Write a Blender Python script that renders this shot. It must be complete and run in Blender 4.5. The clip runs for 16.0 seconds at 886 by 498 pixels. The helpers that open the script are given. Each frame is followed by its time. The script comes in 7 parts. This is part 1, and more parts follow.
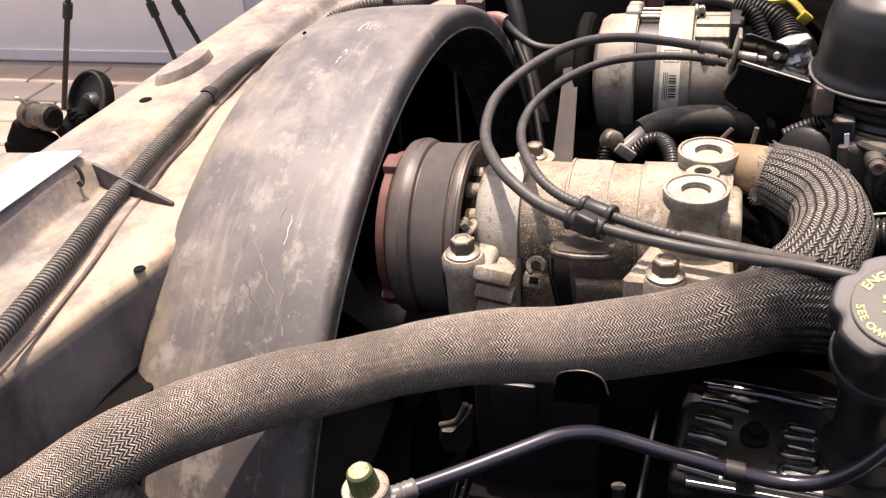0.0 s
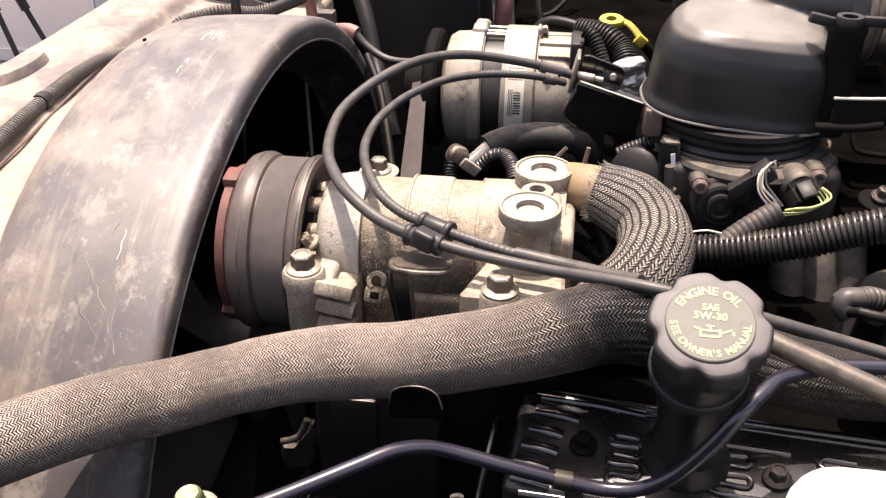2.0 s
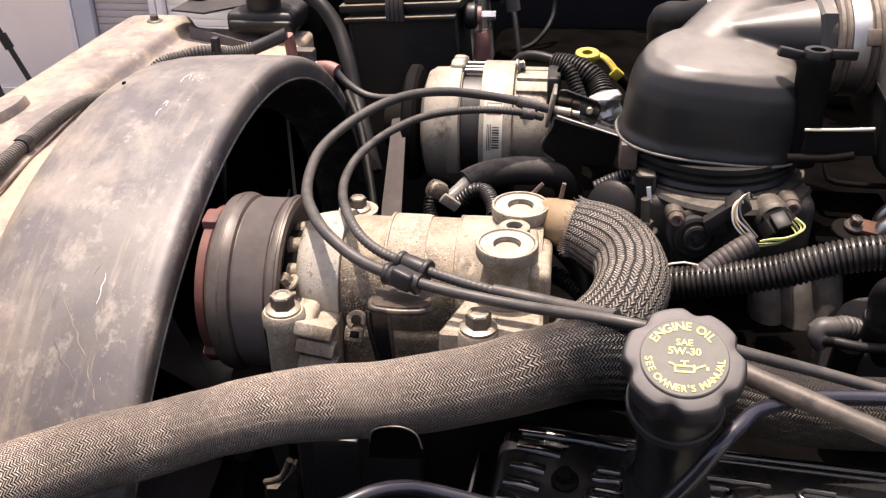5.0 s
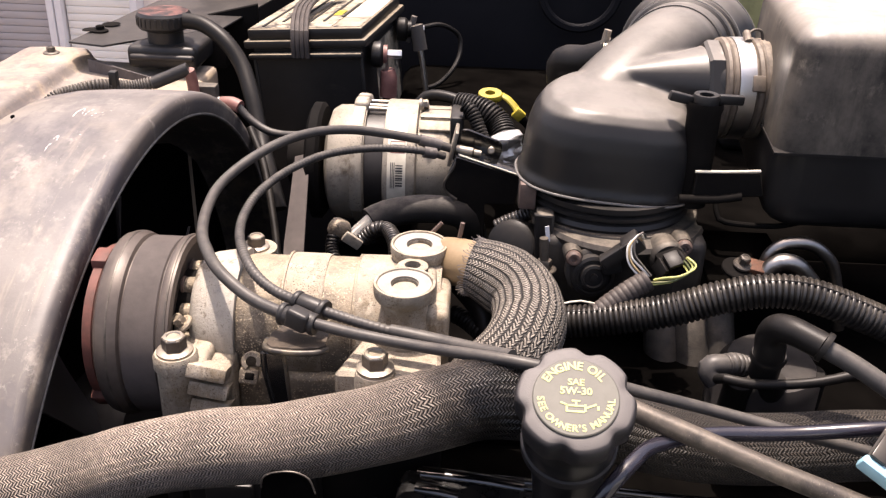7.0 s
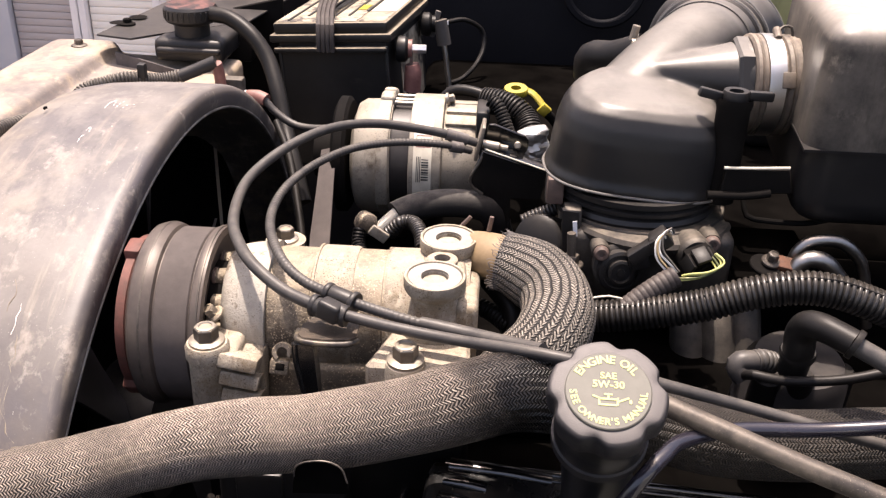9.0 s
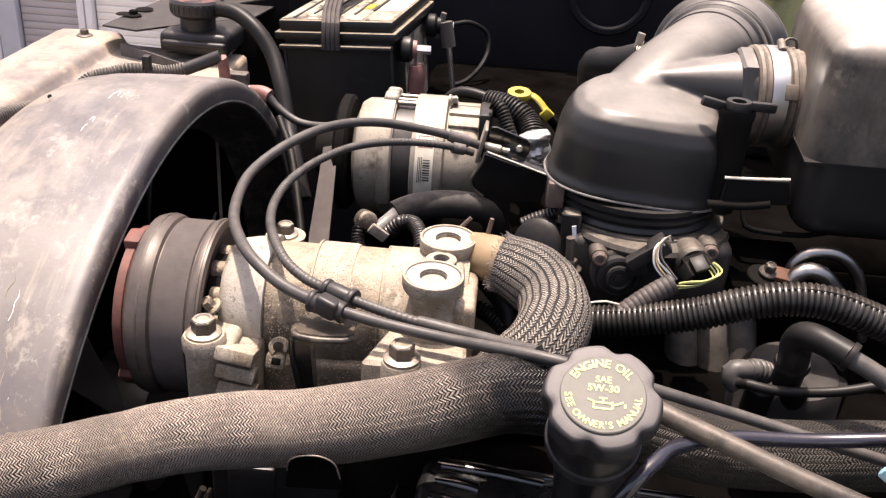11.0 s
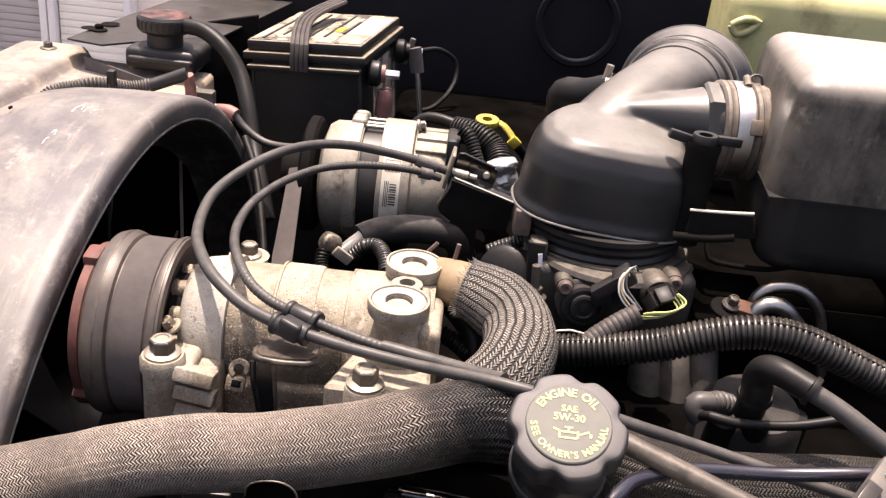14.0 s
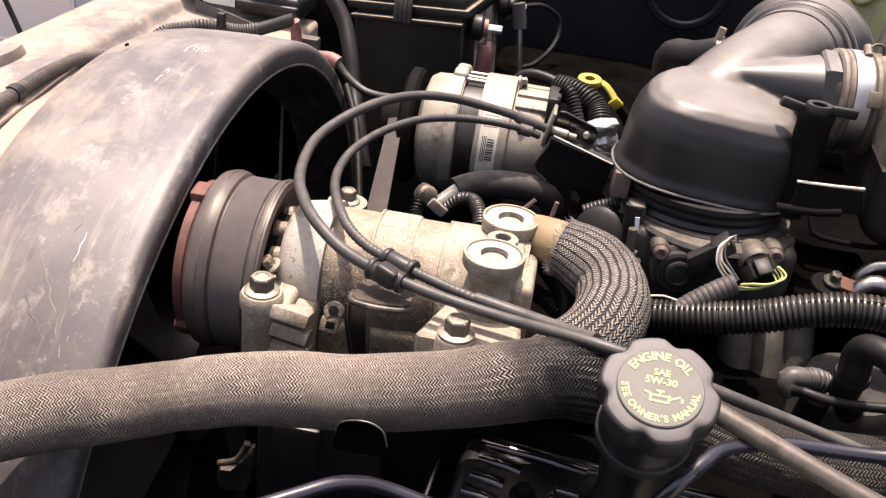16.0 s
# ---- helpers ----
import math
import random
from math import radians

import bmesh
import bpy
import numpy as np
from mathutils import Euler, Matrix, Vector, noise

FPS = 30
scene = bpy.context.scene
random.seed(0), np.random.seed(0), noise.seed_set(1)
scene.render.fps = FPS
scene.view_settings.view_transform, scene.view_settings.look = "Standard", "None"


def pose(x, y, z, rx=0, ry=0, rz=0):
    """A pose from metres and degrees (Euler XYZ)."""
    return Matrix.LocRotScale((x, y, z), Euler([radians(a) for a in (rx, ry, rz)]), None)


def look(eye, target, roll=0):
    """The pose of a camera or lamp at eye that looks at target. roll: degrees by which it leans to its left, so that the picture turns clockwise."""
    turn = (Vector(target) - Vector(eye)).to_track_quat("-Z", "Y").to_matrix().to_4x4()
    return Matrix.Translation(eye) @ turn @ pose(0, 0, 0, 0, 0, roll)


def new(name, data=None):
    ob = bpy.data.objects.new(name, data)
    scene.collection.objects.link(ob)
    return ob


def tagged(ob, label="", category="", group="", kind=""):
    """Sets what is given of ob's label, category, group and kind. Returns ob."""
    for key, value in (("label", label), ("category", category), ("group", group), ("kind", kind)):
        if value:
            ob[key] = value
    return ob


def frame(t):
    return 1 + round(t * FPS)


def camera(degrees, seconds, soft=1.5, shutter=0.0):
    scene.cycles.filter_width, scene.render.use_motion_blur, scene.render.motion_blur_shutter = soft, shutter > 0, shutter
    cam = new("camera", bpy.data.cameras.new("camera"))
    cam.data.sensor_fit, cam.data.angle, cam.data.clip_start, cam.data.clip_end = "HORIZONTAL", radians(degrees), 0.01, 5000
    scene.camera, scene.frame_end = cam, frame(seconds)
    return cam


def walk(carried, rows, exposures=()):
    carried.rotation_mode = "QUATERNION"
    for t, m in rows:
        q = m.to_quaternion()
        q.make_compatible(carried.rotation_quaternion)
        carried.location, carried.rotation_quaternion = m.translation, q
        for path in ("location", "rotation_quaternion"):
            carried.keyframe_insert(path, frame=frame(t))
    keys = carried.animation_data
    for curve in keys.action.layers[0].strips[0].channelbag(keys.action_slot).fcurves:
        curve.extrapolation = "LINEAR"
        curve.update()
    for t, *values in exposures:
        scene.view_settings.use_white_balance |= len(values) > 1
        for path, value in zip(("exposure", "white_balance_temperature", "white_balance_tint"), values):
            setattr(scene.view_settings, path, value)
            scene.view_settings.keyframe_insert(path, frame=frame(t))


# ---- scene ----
cam = camera(51.0, 16.0, soft=1.3)
PATH = [
    (0, (0.058, 0.015, 1.317), (-0.484, 1.65, 0.299), -5.2),
    (0.5, (0.058, 0.016, 1.313), (-0.462, 1.625, 0.244), -4.5),
    (1, (0.065, 0.016, 1.315), (-0.423, 1.608, 0.208), -3.9),
    (1.5, (0.071, 0.017, 1.319), (-0.315, 1.644, 0.223), -2.4),
    (2, (0.077, 0.02, 1.324), (-0.183, 1.722, 0.306), -0.2),
    (2.5, (0.076, 0.018, 1.325), (-0.165, 1.744, 0.344), -0.1),
    (3, (0.079, 0.019, 1.326), (-0.191, 1.741, 0.345), -0.9),
    (3.5, (0.081, 0.02, 1.327), (-0.201, 1.738, 0.342), -1.6),
    (4, (0.084, 0.022, 1.329), (-0.169, 1.745, 0.346), -1.6),
    (6.5, (0.087, 0.018, 1.337), (-0.131, 1.784, 0.424), 0.3),
    (7, (0.098, 0.026, 1.335), (0.037, 1.812, 0.437), 1.8),
    (7.5, (0.098, 0.028, 1.333), (0.103, 1.797, 0.4), 2.5),
    (8, (0.093, 0.024, 1.336), (0.099, 1.798, 0.412), 2.5),
    (8.5, (0.09, 0.023, 1.335), (0.017, 1.805, 0.43), 1.8),
    (8.7, (0.088, 0.022, 1.335), (0.001, 1.803, 0.429), 1.7),
    (10.8, (0.084, 0.019, 1.333), (-0.014, 1.797, 0.423), 3.5),
    (11, (0.085, 0.018, 1.334), (-0.002, 1.801, 0.432), 3.8),
    (11.5, (0.083, 0.017, 1.334), (0.017, 1.812, 0.454), 4.4),
    (12, (0.083, 0.018, 1.334), (0.005, 1.815, 0.461), 4.5),
    (12.5, (0.082, 0.017, 1.334), (-0.006, 1.816, 0.465), 4.5),
    (13, (0.084, 0.021, 1.333), (-0.006, 1.821, 0.466), 4.6),
    (13.5, (0.087, 0.024, 1.336), (0.04, 1.826, 0.47), 5.2),
    (14, (0.08, 0.022, 1.33), (0.072, 1.835, 0.486), 6.4),
    (14.5, (0.074, 0.02, 1.327), (-0.02, 1.804, 0.429), 6.3),
    (15, (0.071, 0.019, 1.326), (-0.086, 1.781, 0.393), 6.9),
    (15.5, (0.072, 0.018, 1.327), (-0.109, 1.77, 0.38), 7.1),
    (16, (0.071, 0.017, 1.327), (-0.103, 1.772, 0.384), 7.5),
]
walk(cam, [(t, look(eye, target, roll)) for t, eye, target, roll in PATH], exposures=[(0, 0.880, 7100, 19), (0.5, 0.970, 7100, 19), (1, 1.150, 7100, 19), (1.5, 1.280, 7100, 19), (2, 1.170, 7100, 19), (2.5, 1.040, 7100, 19), (3, 0.930, 7100, 19), (4, 0.930, 7100, 19), (6.5, 0.940, 7100, 19), (7.5, 1.165, 7100, 19), (8.0, 1.170, 7100, 19), (8.5, 1.080, 7100, 19), (11, 1.120, 7100, 19), (12.5, 1.120, 7100, 19), (14.5, 1.110, 7100, 19), (16, 1.050, 7100, 19)])

# ---- daylight ----
world = bpy.data.worlds.new("world")
scene.world = world
world.use_nodes = True
wn = world.node_tree
sky = wn.nodes.new("ShaderNodeTexSky")
sky.sky_type = "NISHITA"
sky.sun_disc = False
sky.dust_density, sky.ozone_density = 5.0, 0.4
SUN_FROM = Vector((-0.08, 0.15, 1.0)).normalized()
sky.sun_elevation = math.asin(SUN_FROM.z)
sky.sun_rotation = math.atan2(SUN_FROM.x, SUN_FROM.y)
wn.links.new(sky.outputs[0], wn.nodes["Background"].inputs[0])
wn.nodes["Background"].inputs[1].default_value = 0.15
sun_data = bpy.data.lights.new("sun", "SUN")
sun_data.energy, sun_data.angle, sun_data.color = 4.1, radians(0.6), (1.0, 0.955, 0.895)
sun = new("sun", sun_data)
sun.matrix_world = look((0, 0, 0), -SUN_FROM)


# ---- materials ----
def nodes_of(name):
    m = bpy.data.materials.new(name)
    m.use_nodes = True
    nt = m.node_tree
    return m, nt, nt.nodes["Principled BSDF"]


def put(nt, kind, **values):
    n = nt.nodes.new(kind)
    for k, v in values.items():
        if k in n.inputs:
            n.inputs[k].default_value = v
    return n


def math_node(nt, op, a, b=None, c=None):
    n = nt.nodes.new("ShaderNodeMath")
    n.operation = op
    for i, v in enumerate((a, b, c)):
        if v is None:
            continue
        if isinstance(v, (int, float)):
            n.inputs[i].default_value = v
        else:
            nt.links.new(v, n.inputs[i])
    return n.outputs[0]


def blend(nt, fac, a, b):
    n = nt.nodes.new("ShaderNodeMix")
    n.data_type = "RGBA"
    for i, v in ((0, fac), (6, a), (7, b)):
        if isinstance(v, (int, float)):
            n.inputs[i].default_value = v
        elif isinstance(v, tuple):
            n.inputs[i].default_value = (*v, 1)
        else:
            nt.links.new(v, n.inputs[i])
    return n.outputs[2]


def ramp(nt, value, lo, hi):
    n = nt.nodes.new("ShaderNodeMapRange")
    n.inputs[1].default_value, n.inputs[2].default_value = lo, hi
    nt.links.new(value, n.inputs[0])
    return n.outputs[0]


def noise_of(nt, vec, scale, detail=4.0, rough=0.6):
    n = put(nt, "ShaderNodeTexNoise", Scale=scale, Detail=detail, Roughness=rough)
    nt.links.new(vec, n.inputs["Vector"])
    return n.outputs["Fac"]


def surface(name, c1, c2, rough=(0.4, 0.6), metal=0.0, big=18.0, fine=260.0, bump=0.15, dust=None, dust_amount=0.5, coat=0.0, speck=None, specks=0.62, patchy=(0.3, 0.62), stain=None, stains=(0.45, 0.62), stain_size=5.0, spec=0.5, sand=None, dust_from=0.3, streaks=()):
    """Two colours mixed by broad stains, fine grain relief, settled dust (on the cap a painted lit top) on what faces
    up, and specks.
    """
    m, nt, bs = nodes_of(name)
    vec = nt.nodes.new("ShaderNodeTexCoord").outputs["Object"]
    broad = noise_of(nt, vec, big, 5.0, 0.65)
    grain = noise_of(nt, vec, fine, 3.0, 0.6)
    col = blend(nt, ramp(nt, broad, 0.35, 0.68), c1, c2)
    if stain:
        drift = noise_of(nt, vec, stain_size, 7.0, 0.72)
        col = blend(nt, ramp(nt, drift, *stains), col, stain)
    if sand:
        # blown sand lying along one flank, thinning out with a ragged rim
        sx = nt.nodes.new("ShaderNodeSeparateXYZ")
        nt.links.new(vec, sx.inputs[0])
        reach = math_node(nt, "ADD", sx.outputs[0], math_node(nt, "MULTIPLY", noise_of(nt, vec, 9.0, 6.0, 0.7), sand[2]))
        col = blend(nt, math_node(nt, "MULTIPLY", ramp(nt, reach, sand[1], sand[0]), 0.8), col, sand[3])
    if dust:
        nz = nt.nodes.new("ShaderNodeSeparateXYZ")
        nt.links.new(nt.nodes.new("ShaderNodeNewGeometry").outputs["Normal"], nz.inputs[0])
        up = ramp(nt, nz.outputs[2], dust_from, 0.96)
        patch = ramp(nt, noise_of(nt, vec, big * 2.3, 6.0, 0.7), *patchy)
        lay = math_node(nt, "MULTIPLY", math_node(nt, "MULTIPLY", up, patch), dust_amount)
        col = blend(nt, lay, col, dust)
    for stretch, lo, hi, amount, tint in streaks:
        # scuffs drawn out along the part, and smudges
        mp = nt.nodes.new("ShaderNodeMapping")
        mp.inputs["Scale"].default_value = stretch
        nt.links.new(vec, mp.inputs["Vector"])
        rub = math_node(nt, "MULTIPLY", ramp(nt, noise_of(nt, mp.outputs[0], 1.0, 6.0, 0.68), lo, hi), amount)
        col = blend(nt, rub, col, tint)
    if speck:
        dots = ramp(nt, noise_of(nt, vec, fine * 1.6, 2.0, 0.5), specks, specks + 0.06)
        drift2 = ramp(nt, noise_of(nt, vec, big * 1.7, 4.0, 0.6), 0.38, 0.58)
        col = blend(nt, math_node(nt, "MULTIPLY", dots, drift2), col, speck)
    nt.links.new(col, bs.inputs["Base Color"])
    mr = nt.nodes.new("ShaderNodeMapRange")
    mr.inputs[3].default_value, mr.inputs[4].default_value = rough
    nt.links.new(broad, mr.inputs[0])
    nt.links.new(mr.outputs[0], bs.inputs["Roughness"])
    bs.inputs["Metallic"].default_value = metal
    bs.inputs["Specular IOR Level"].default_value = spec
    bs.inputs["Coat Weight"].default_value = coat
    bs.inputs["Coat Roughness"].default_value = 0.12
    bp = put(nt, "ShaderNodeBump", Strength=bump, Distance=0.0006)
    nt.links.new(math_node(nt, "ADD", grain, math_node(nt, "MULTIPLY", broad, 0.6)), bp.inputs["Height"])
    nt.links.new(bp.outputs[0], bs.inputs["Normal"])
    return m


def braid(name, dark, light, around, along, oil=None, reach=0.05, groove=0.3, cords=1.0):
    """Woven sleeve: two families of strands, two over and two under; around and along in strands (a turn, a metre)."""
    m, nt, bs = nodes_of(name)
    tc = nt.nodes.new("ShaderNodeTexCoord")
    sp = nt.nodes.new("ShaderNodeSeparateXYZ")
    nt.links.new(tc.outputs["UV"], sp.inputs[0])
    wob = noise_of(nt, tc.outputs["Object"], 30.0, 2.0, 0.5)
    u = math_node(nt, "MULTIPLY", sp.outputs[0], around)
    v = math_node(nt, "ADD", math_node(nt, "MULTIPLY", sp.outputs[1], along), math_node(nt, "ADD", math_node(nt, "MULTIPLY", wob, 4.0), math_node(nt, "MULTIPLY", noise_of(nt, tc.outputs["Object"], 11.0, 3.0, 0.6), 7.0)))
    u = math_node(nt, "ADD", u, math_node(nt, "MULTIPLY", noise_of(nt, tc.outputs["Object"], 40.0, 3.0, 0.6), 1.6))
    p, q = math_node(nt, "ADD", u, v), math_node(nt, "SUBTRACT", u, v)
    fp, fq = math_node(nt, "FRACT", p), math_node(nt, "FRACT", q)
    twill = math_node(nt, "FLOORED_MODULO", math_node(nt, "ADD", math_node(nt, "FLOOR", p), math_node(nt, "FLOOR", q)), 4.0)
    over = math_node(nt, "LESS_THAN", twill, 1.5)

    def crown(f):
        d = math_node(nt, "ABSOLUTE", math_node(nt, "SUBTRACT", f, 0.5))
        return math_node(nt, "SUBTRACT", 1.0, math_node(nt, "POWER", math_node(nt, "MULTIPLY", d, 2.0), 2.0))

    hp, hq = crown(fp), crown(fq)
    mix = nt.nodes.new("ShaderNodeMix")
    nt.links.new(over, mix.inputs[0])
    nt.links.new(hq, mix.inputs[2])
    nt.links.new(hp, mix.inputs[3])
    # the paired bands stand up as cords with a furrow between
    cord = ramp(nt, crown(math_node(nt, "FRACT", math_node(nt, "ADD", math_node(nt, "MULTIPLY", u, cords), 0.5))), 0.0, 0.7)
    height = math_node(nt, "MULTIPLY", mix.outputs[0], math_node(nt, "ADD", math_node(nt, "MULTIPLY", cord, groove), 1.0 - groove))
    broad = noise_of(nt, tc.outputs["Object"], 22.0, 5.0, 0.65)
    fibre = noise_of(nt, tc.outputs["Object"], 420.0, 3.0, 0.65)
    warm = blend(nt, ramp(nt, broad, 0.38, 0.66), light, tuple(c * 0.40 for c in light))
    soil = ramp(nt, noise_of(nt, tc.outputs["Object"], 13.0, 6.0, 0.7), 0.47, 0.62)
    warm = blend(nt, math_node(nt, "MULTIPLY", soil, 0.75), warm, tuple(c * 0.22 for c in light))
    warm = blend(nt, math_node(nt, "MULTIPLY", ramp(nt, fibre, 0.42, 0.66), 0.62), warm, dark)
    cell = nt.nodes.new("ShaderNodeCombineXYZ")
    nt.links.new(math_node(nt, "FLOOR", p), cell.inputs[0])
    nt.links.new(math_node(nt, "FLOOR", q), cell.inputs[1])
    odd = nt.nodes.new("ShaderNodeTexWhiteNoise")
    nt.links.new(cell.outputs[0], odd.inputs["Vector"])
    warm = blend(nt, math_node(nt, "MULTIPLY", odd.outputs["Value"], 0.55), warm, tuple(c * 0.25 for c in light))
    for strand in (p, q):
        lone = nt.nodes.new("ShaderNodeTexWhiteNoise")
        lone.noise_dimensions = "1D"
        nt.links.new(math_node(nt, "FLOOR", strand), lone.inputs["W"])
        warm = blend(nt, math_node(nt, "MULTIPLY", lone.outputs["Value"], 0.35), warm, tuple(c * 0.3 for c in light))
    col = blend(nt, ramp(nt, height, 0.50, 0.78), dark, warm)
    if oil:
        # an oil-soaked patch with a ragged rim; its dark also holds cable shadow
        dn = nt.nodes.new("ShaderNodeVectorMath")
        dn.operation = "DISTANCE"
        nt.links.new(tc.outputs["Object"], dn.inputs[0])
        dn.inputs[1].default_value = oil
        far = math_node(nt, "ADD", dn.outputs["Value"], math_node(nt, "MULTIPLY", noise_of(nt, tc.outputs["Object"], 45.0), 0.05))
        dry = ramp(nt, far, reach, reach + 0.075)
        col = blend(nt, dry, dark, col)
        wet = nt.nodes.new("ShaderNodeMapRange")
        wet.inputs[3].default_value, wet.inputs[4].default_value = 0.32, 0.62
        nt.links.new(dry, wet.inputs[0])
        nt.links.new(wet.outputs[0], bs.inputs["Roughness"])
    nt.links.new(col, bs.inputs["Base Color"])
    if not oil:
        bs.inputs["Roughness"].default_value = 0.58
    bp = put(nt, "ShaderNodeBump", Strength=1.0, Distance=0.0016)
    nt.links.new(height, bp.inputs["Height"])
    nt.links.new(bp.outputs[0], bs.inputs["Normal"])
    return m


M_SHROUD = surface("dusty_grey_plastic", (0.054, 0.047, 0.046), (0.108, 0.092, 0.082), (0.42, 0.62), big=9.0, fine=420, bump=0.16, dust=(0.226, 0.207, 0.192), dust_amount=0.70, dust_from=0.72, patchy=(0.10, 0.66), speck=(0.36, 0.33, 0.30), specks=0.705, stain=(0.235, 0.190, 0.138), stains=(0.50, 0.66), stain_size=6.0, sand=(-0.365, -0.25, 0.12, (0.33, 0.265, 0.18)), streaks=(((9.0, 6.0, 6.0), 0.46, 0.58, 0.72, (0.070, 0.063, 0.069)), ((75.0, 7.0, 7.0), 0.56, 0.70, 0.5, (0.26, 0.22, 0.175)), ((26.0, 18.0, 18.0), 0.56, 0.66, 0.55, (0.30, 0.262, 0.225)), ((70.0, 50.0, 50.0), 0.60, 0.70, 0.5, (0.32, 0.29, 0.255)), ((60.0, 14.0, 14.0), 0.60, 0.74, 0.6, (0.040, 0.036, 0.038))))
M_LIPLINE = surface("rubbed_shroud_edge", (0.12, 0.112, 0.100), (0.20, 0.186, 0.164), (0.4, 0.6), big=40.0, fine=500, bump=0.2, stain=(0.07, 0.063, 0.058), stains=(0.48, 0.6), stain_size=30.0)
M_DRIP = surface("tan_drip_stain", (0.14, 0.112, 0.082), (0.20, 0.168, 0.130), (0.6, 0.8), big=90.0, fine=500, bump=0.2)
M_PANEL = surface("dusty_support_panel", (0.125, 0.108, 0.100), (0.235, 0.197, 0.172), (0.6, 0.8), big=16.0, fine=500, bump=0.4, dust=(0.33, 0.284, 0.236), dust_amount=0.4, dust_from=0.75, speck=(0.15, 0.105, 0.075), specks=0.65, stain=(0.33, 0.258, 0.185), stains=(0.48, 0.62), stain_size=9.0, sand=(-0.37, -0.44, 0.12, (0.38, 0.290, 0.195)), streaks=(((14.0, 9.0, 14.0), 0.48, 0.62, 0.75, (0.120, 0.103, 0.100)), ((40.0, 22.0, 40.0), 0.58, 0.68, 0.5, (0.40, 0.345, 0.27)), ((90.0, 70.0, 90.0), 0.60, 0.68, 0.5, (0.14, 0.11, 0.085))))
M_WALLIN = surface("dark_inner_wall", (0.070, 0.060, 0.060), (0.150, 0.130, 0.127), (0.5, 0.7), big=10.0, fine=300, bump=0.2, speck=(0.14, 0.12, 0.11), specks=0.68, streaks=(((30.0, 30.0, 4.0), 0.52, 0.70, 0.8, (0.21, 0.184, 0.172)), ((14.0, 14.0, 6.0), 0.48, 0.64, 0.8, (0.022, 0.019, 0.019))))
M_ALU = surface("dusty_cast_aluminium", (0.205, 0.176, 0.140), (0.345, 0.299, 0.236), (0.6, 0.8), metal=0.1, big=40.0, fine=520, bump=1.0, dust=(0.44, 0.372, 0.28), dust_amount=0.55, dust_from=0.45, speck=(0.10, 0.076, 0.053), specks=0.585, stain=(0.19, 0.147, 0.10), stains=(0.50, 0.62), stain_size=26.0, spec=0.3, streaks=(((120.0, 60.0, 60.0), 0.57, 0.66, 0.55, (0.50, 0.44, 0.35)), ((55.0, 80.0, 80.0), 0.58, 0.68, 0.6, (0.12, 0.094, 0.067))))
M_ALU_PALE = surface("pale_cast_aluminium", (0.29, 0.265, 0.23), (0.44, 0.405, 0.35), (0.6, 0.8), metal=0.1, big=60.0, fine=480, bump=0.8, dust=(0.50, 0.43, 0.33), dust_amount=0.4, stain=(0.13, 0.105, 0.08), stains=(0.56, 0.62), stain_size=30.0, speck=(0.14, 0.11, 0.08), specks=0.63, spec=0.3)
M_ALU_DIRTY = surface("sand_crusted_aluminium", (0.12, 0.098, 0.075), (0.23, 0.185, 0.135), (0.45, 0.7), metal=0.1, big=38.0, fine=420, bump=1.4, dust=(0.40, 0.325, 0.22), dust_amount=0.6, speck=(0.52, 0.42, 0.29), specks=0.585, stain=(0.085, 0.065, 0.047), stains=(0.5, 0.62), stain_size=30.0)
M_ALU_CLEAN = surface("alternator_aluminium", (0.22, 0.196, 0.160), (0.36, 0.322, 0.265), (0.5, 0.7), metal=0.2, big=24.0, fine=420, bump=0.5, dust=(0.42, 0.362, 0.275), dust_amount=0.6, dust_from=0.5, stain=(0.13, 0.106, 0.082), stains=(0.52, 0.66), stain_size=26.0, speck=(0.07, 0.058, 0.046), specks=0.62, spec=0.35)
M_TB = surface("grimy_throttle_metal", (0.022, 0.0198, 0.0178), (0.068, 0.060, 0.051), (0.52, 0.68), metal=0.2, big=34.0, fine=500, bump=0.5, dust=(0.24, 0.20, 0.155), dust_amount=0.5, stain=(0.022, 0.019, 0.016), stains=(0.46, 0.6), stain_size=24.0)
M_BRIGHT = surface("bright_metal", (0.80, 0.79, 0.77), (0.66, 0.64, 0.61), (0.34, 0.5), metal=0.85, big=60.0, fine=900, bump=0.1)
M_BOLT = surface("bolt_steel", (0.36, 0.32, 0.27), (0.24, 0.21, 0.175), (0.35, 0.55), metal=0.8, big=80.0, fine=900, bump=0.25, dust=(0.5, 0.43, 0.32), dust_amount=0.35)
M_RUST = surface("rusted_clutch_plate", (0.15, 0.050, 0.037), (0.075, 0.034, 0.026), (0.6, 0.8), big=60.0, fine=700, bump=0.3)
M_ORANGE = surface("orange_rust", (0.12, 0.043, 0.019), (0.065, 0.027, 0.015), (0.6, 0.8), big=80.0, fine=700, bump=0.4, stain=(0.05, 0.03, 0.02), stains=(0.52, 0.64), stain_size=60.0)
M_PULLEY = surface("worn_pulley_steel", (0.062, 0.048, 0.041), (0.112, 0.090, 0.074), (0.40, 0.55), metal=0.25, big=30.0, fine=800, bump=0.1)
M_BELT = surface("grey_rubber_belt", (0.068, 0.058, 0.054), (0.100, 0.085, 0.078), (0.6, 0.8), big=30.0, fine=800, bump=0.15, spec=0.1)
M_BLACK = surface("black_plastic", (0.0105, 0.010, 0.0103), (0.020, 0.0185, 0.018), (0.36, 0.5), big=14.0, fine=600, bump=0.12, dust=(0.18, 0.155, 0.13), dust_amount=0.14, spec=0.36)
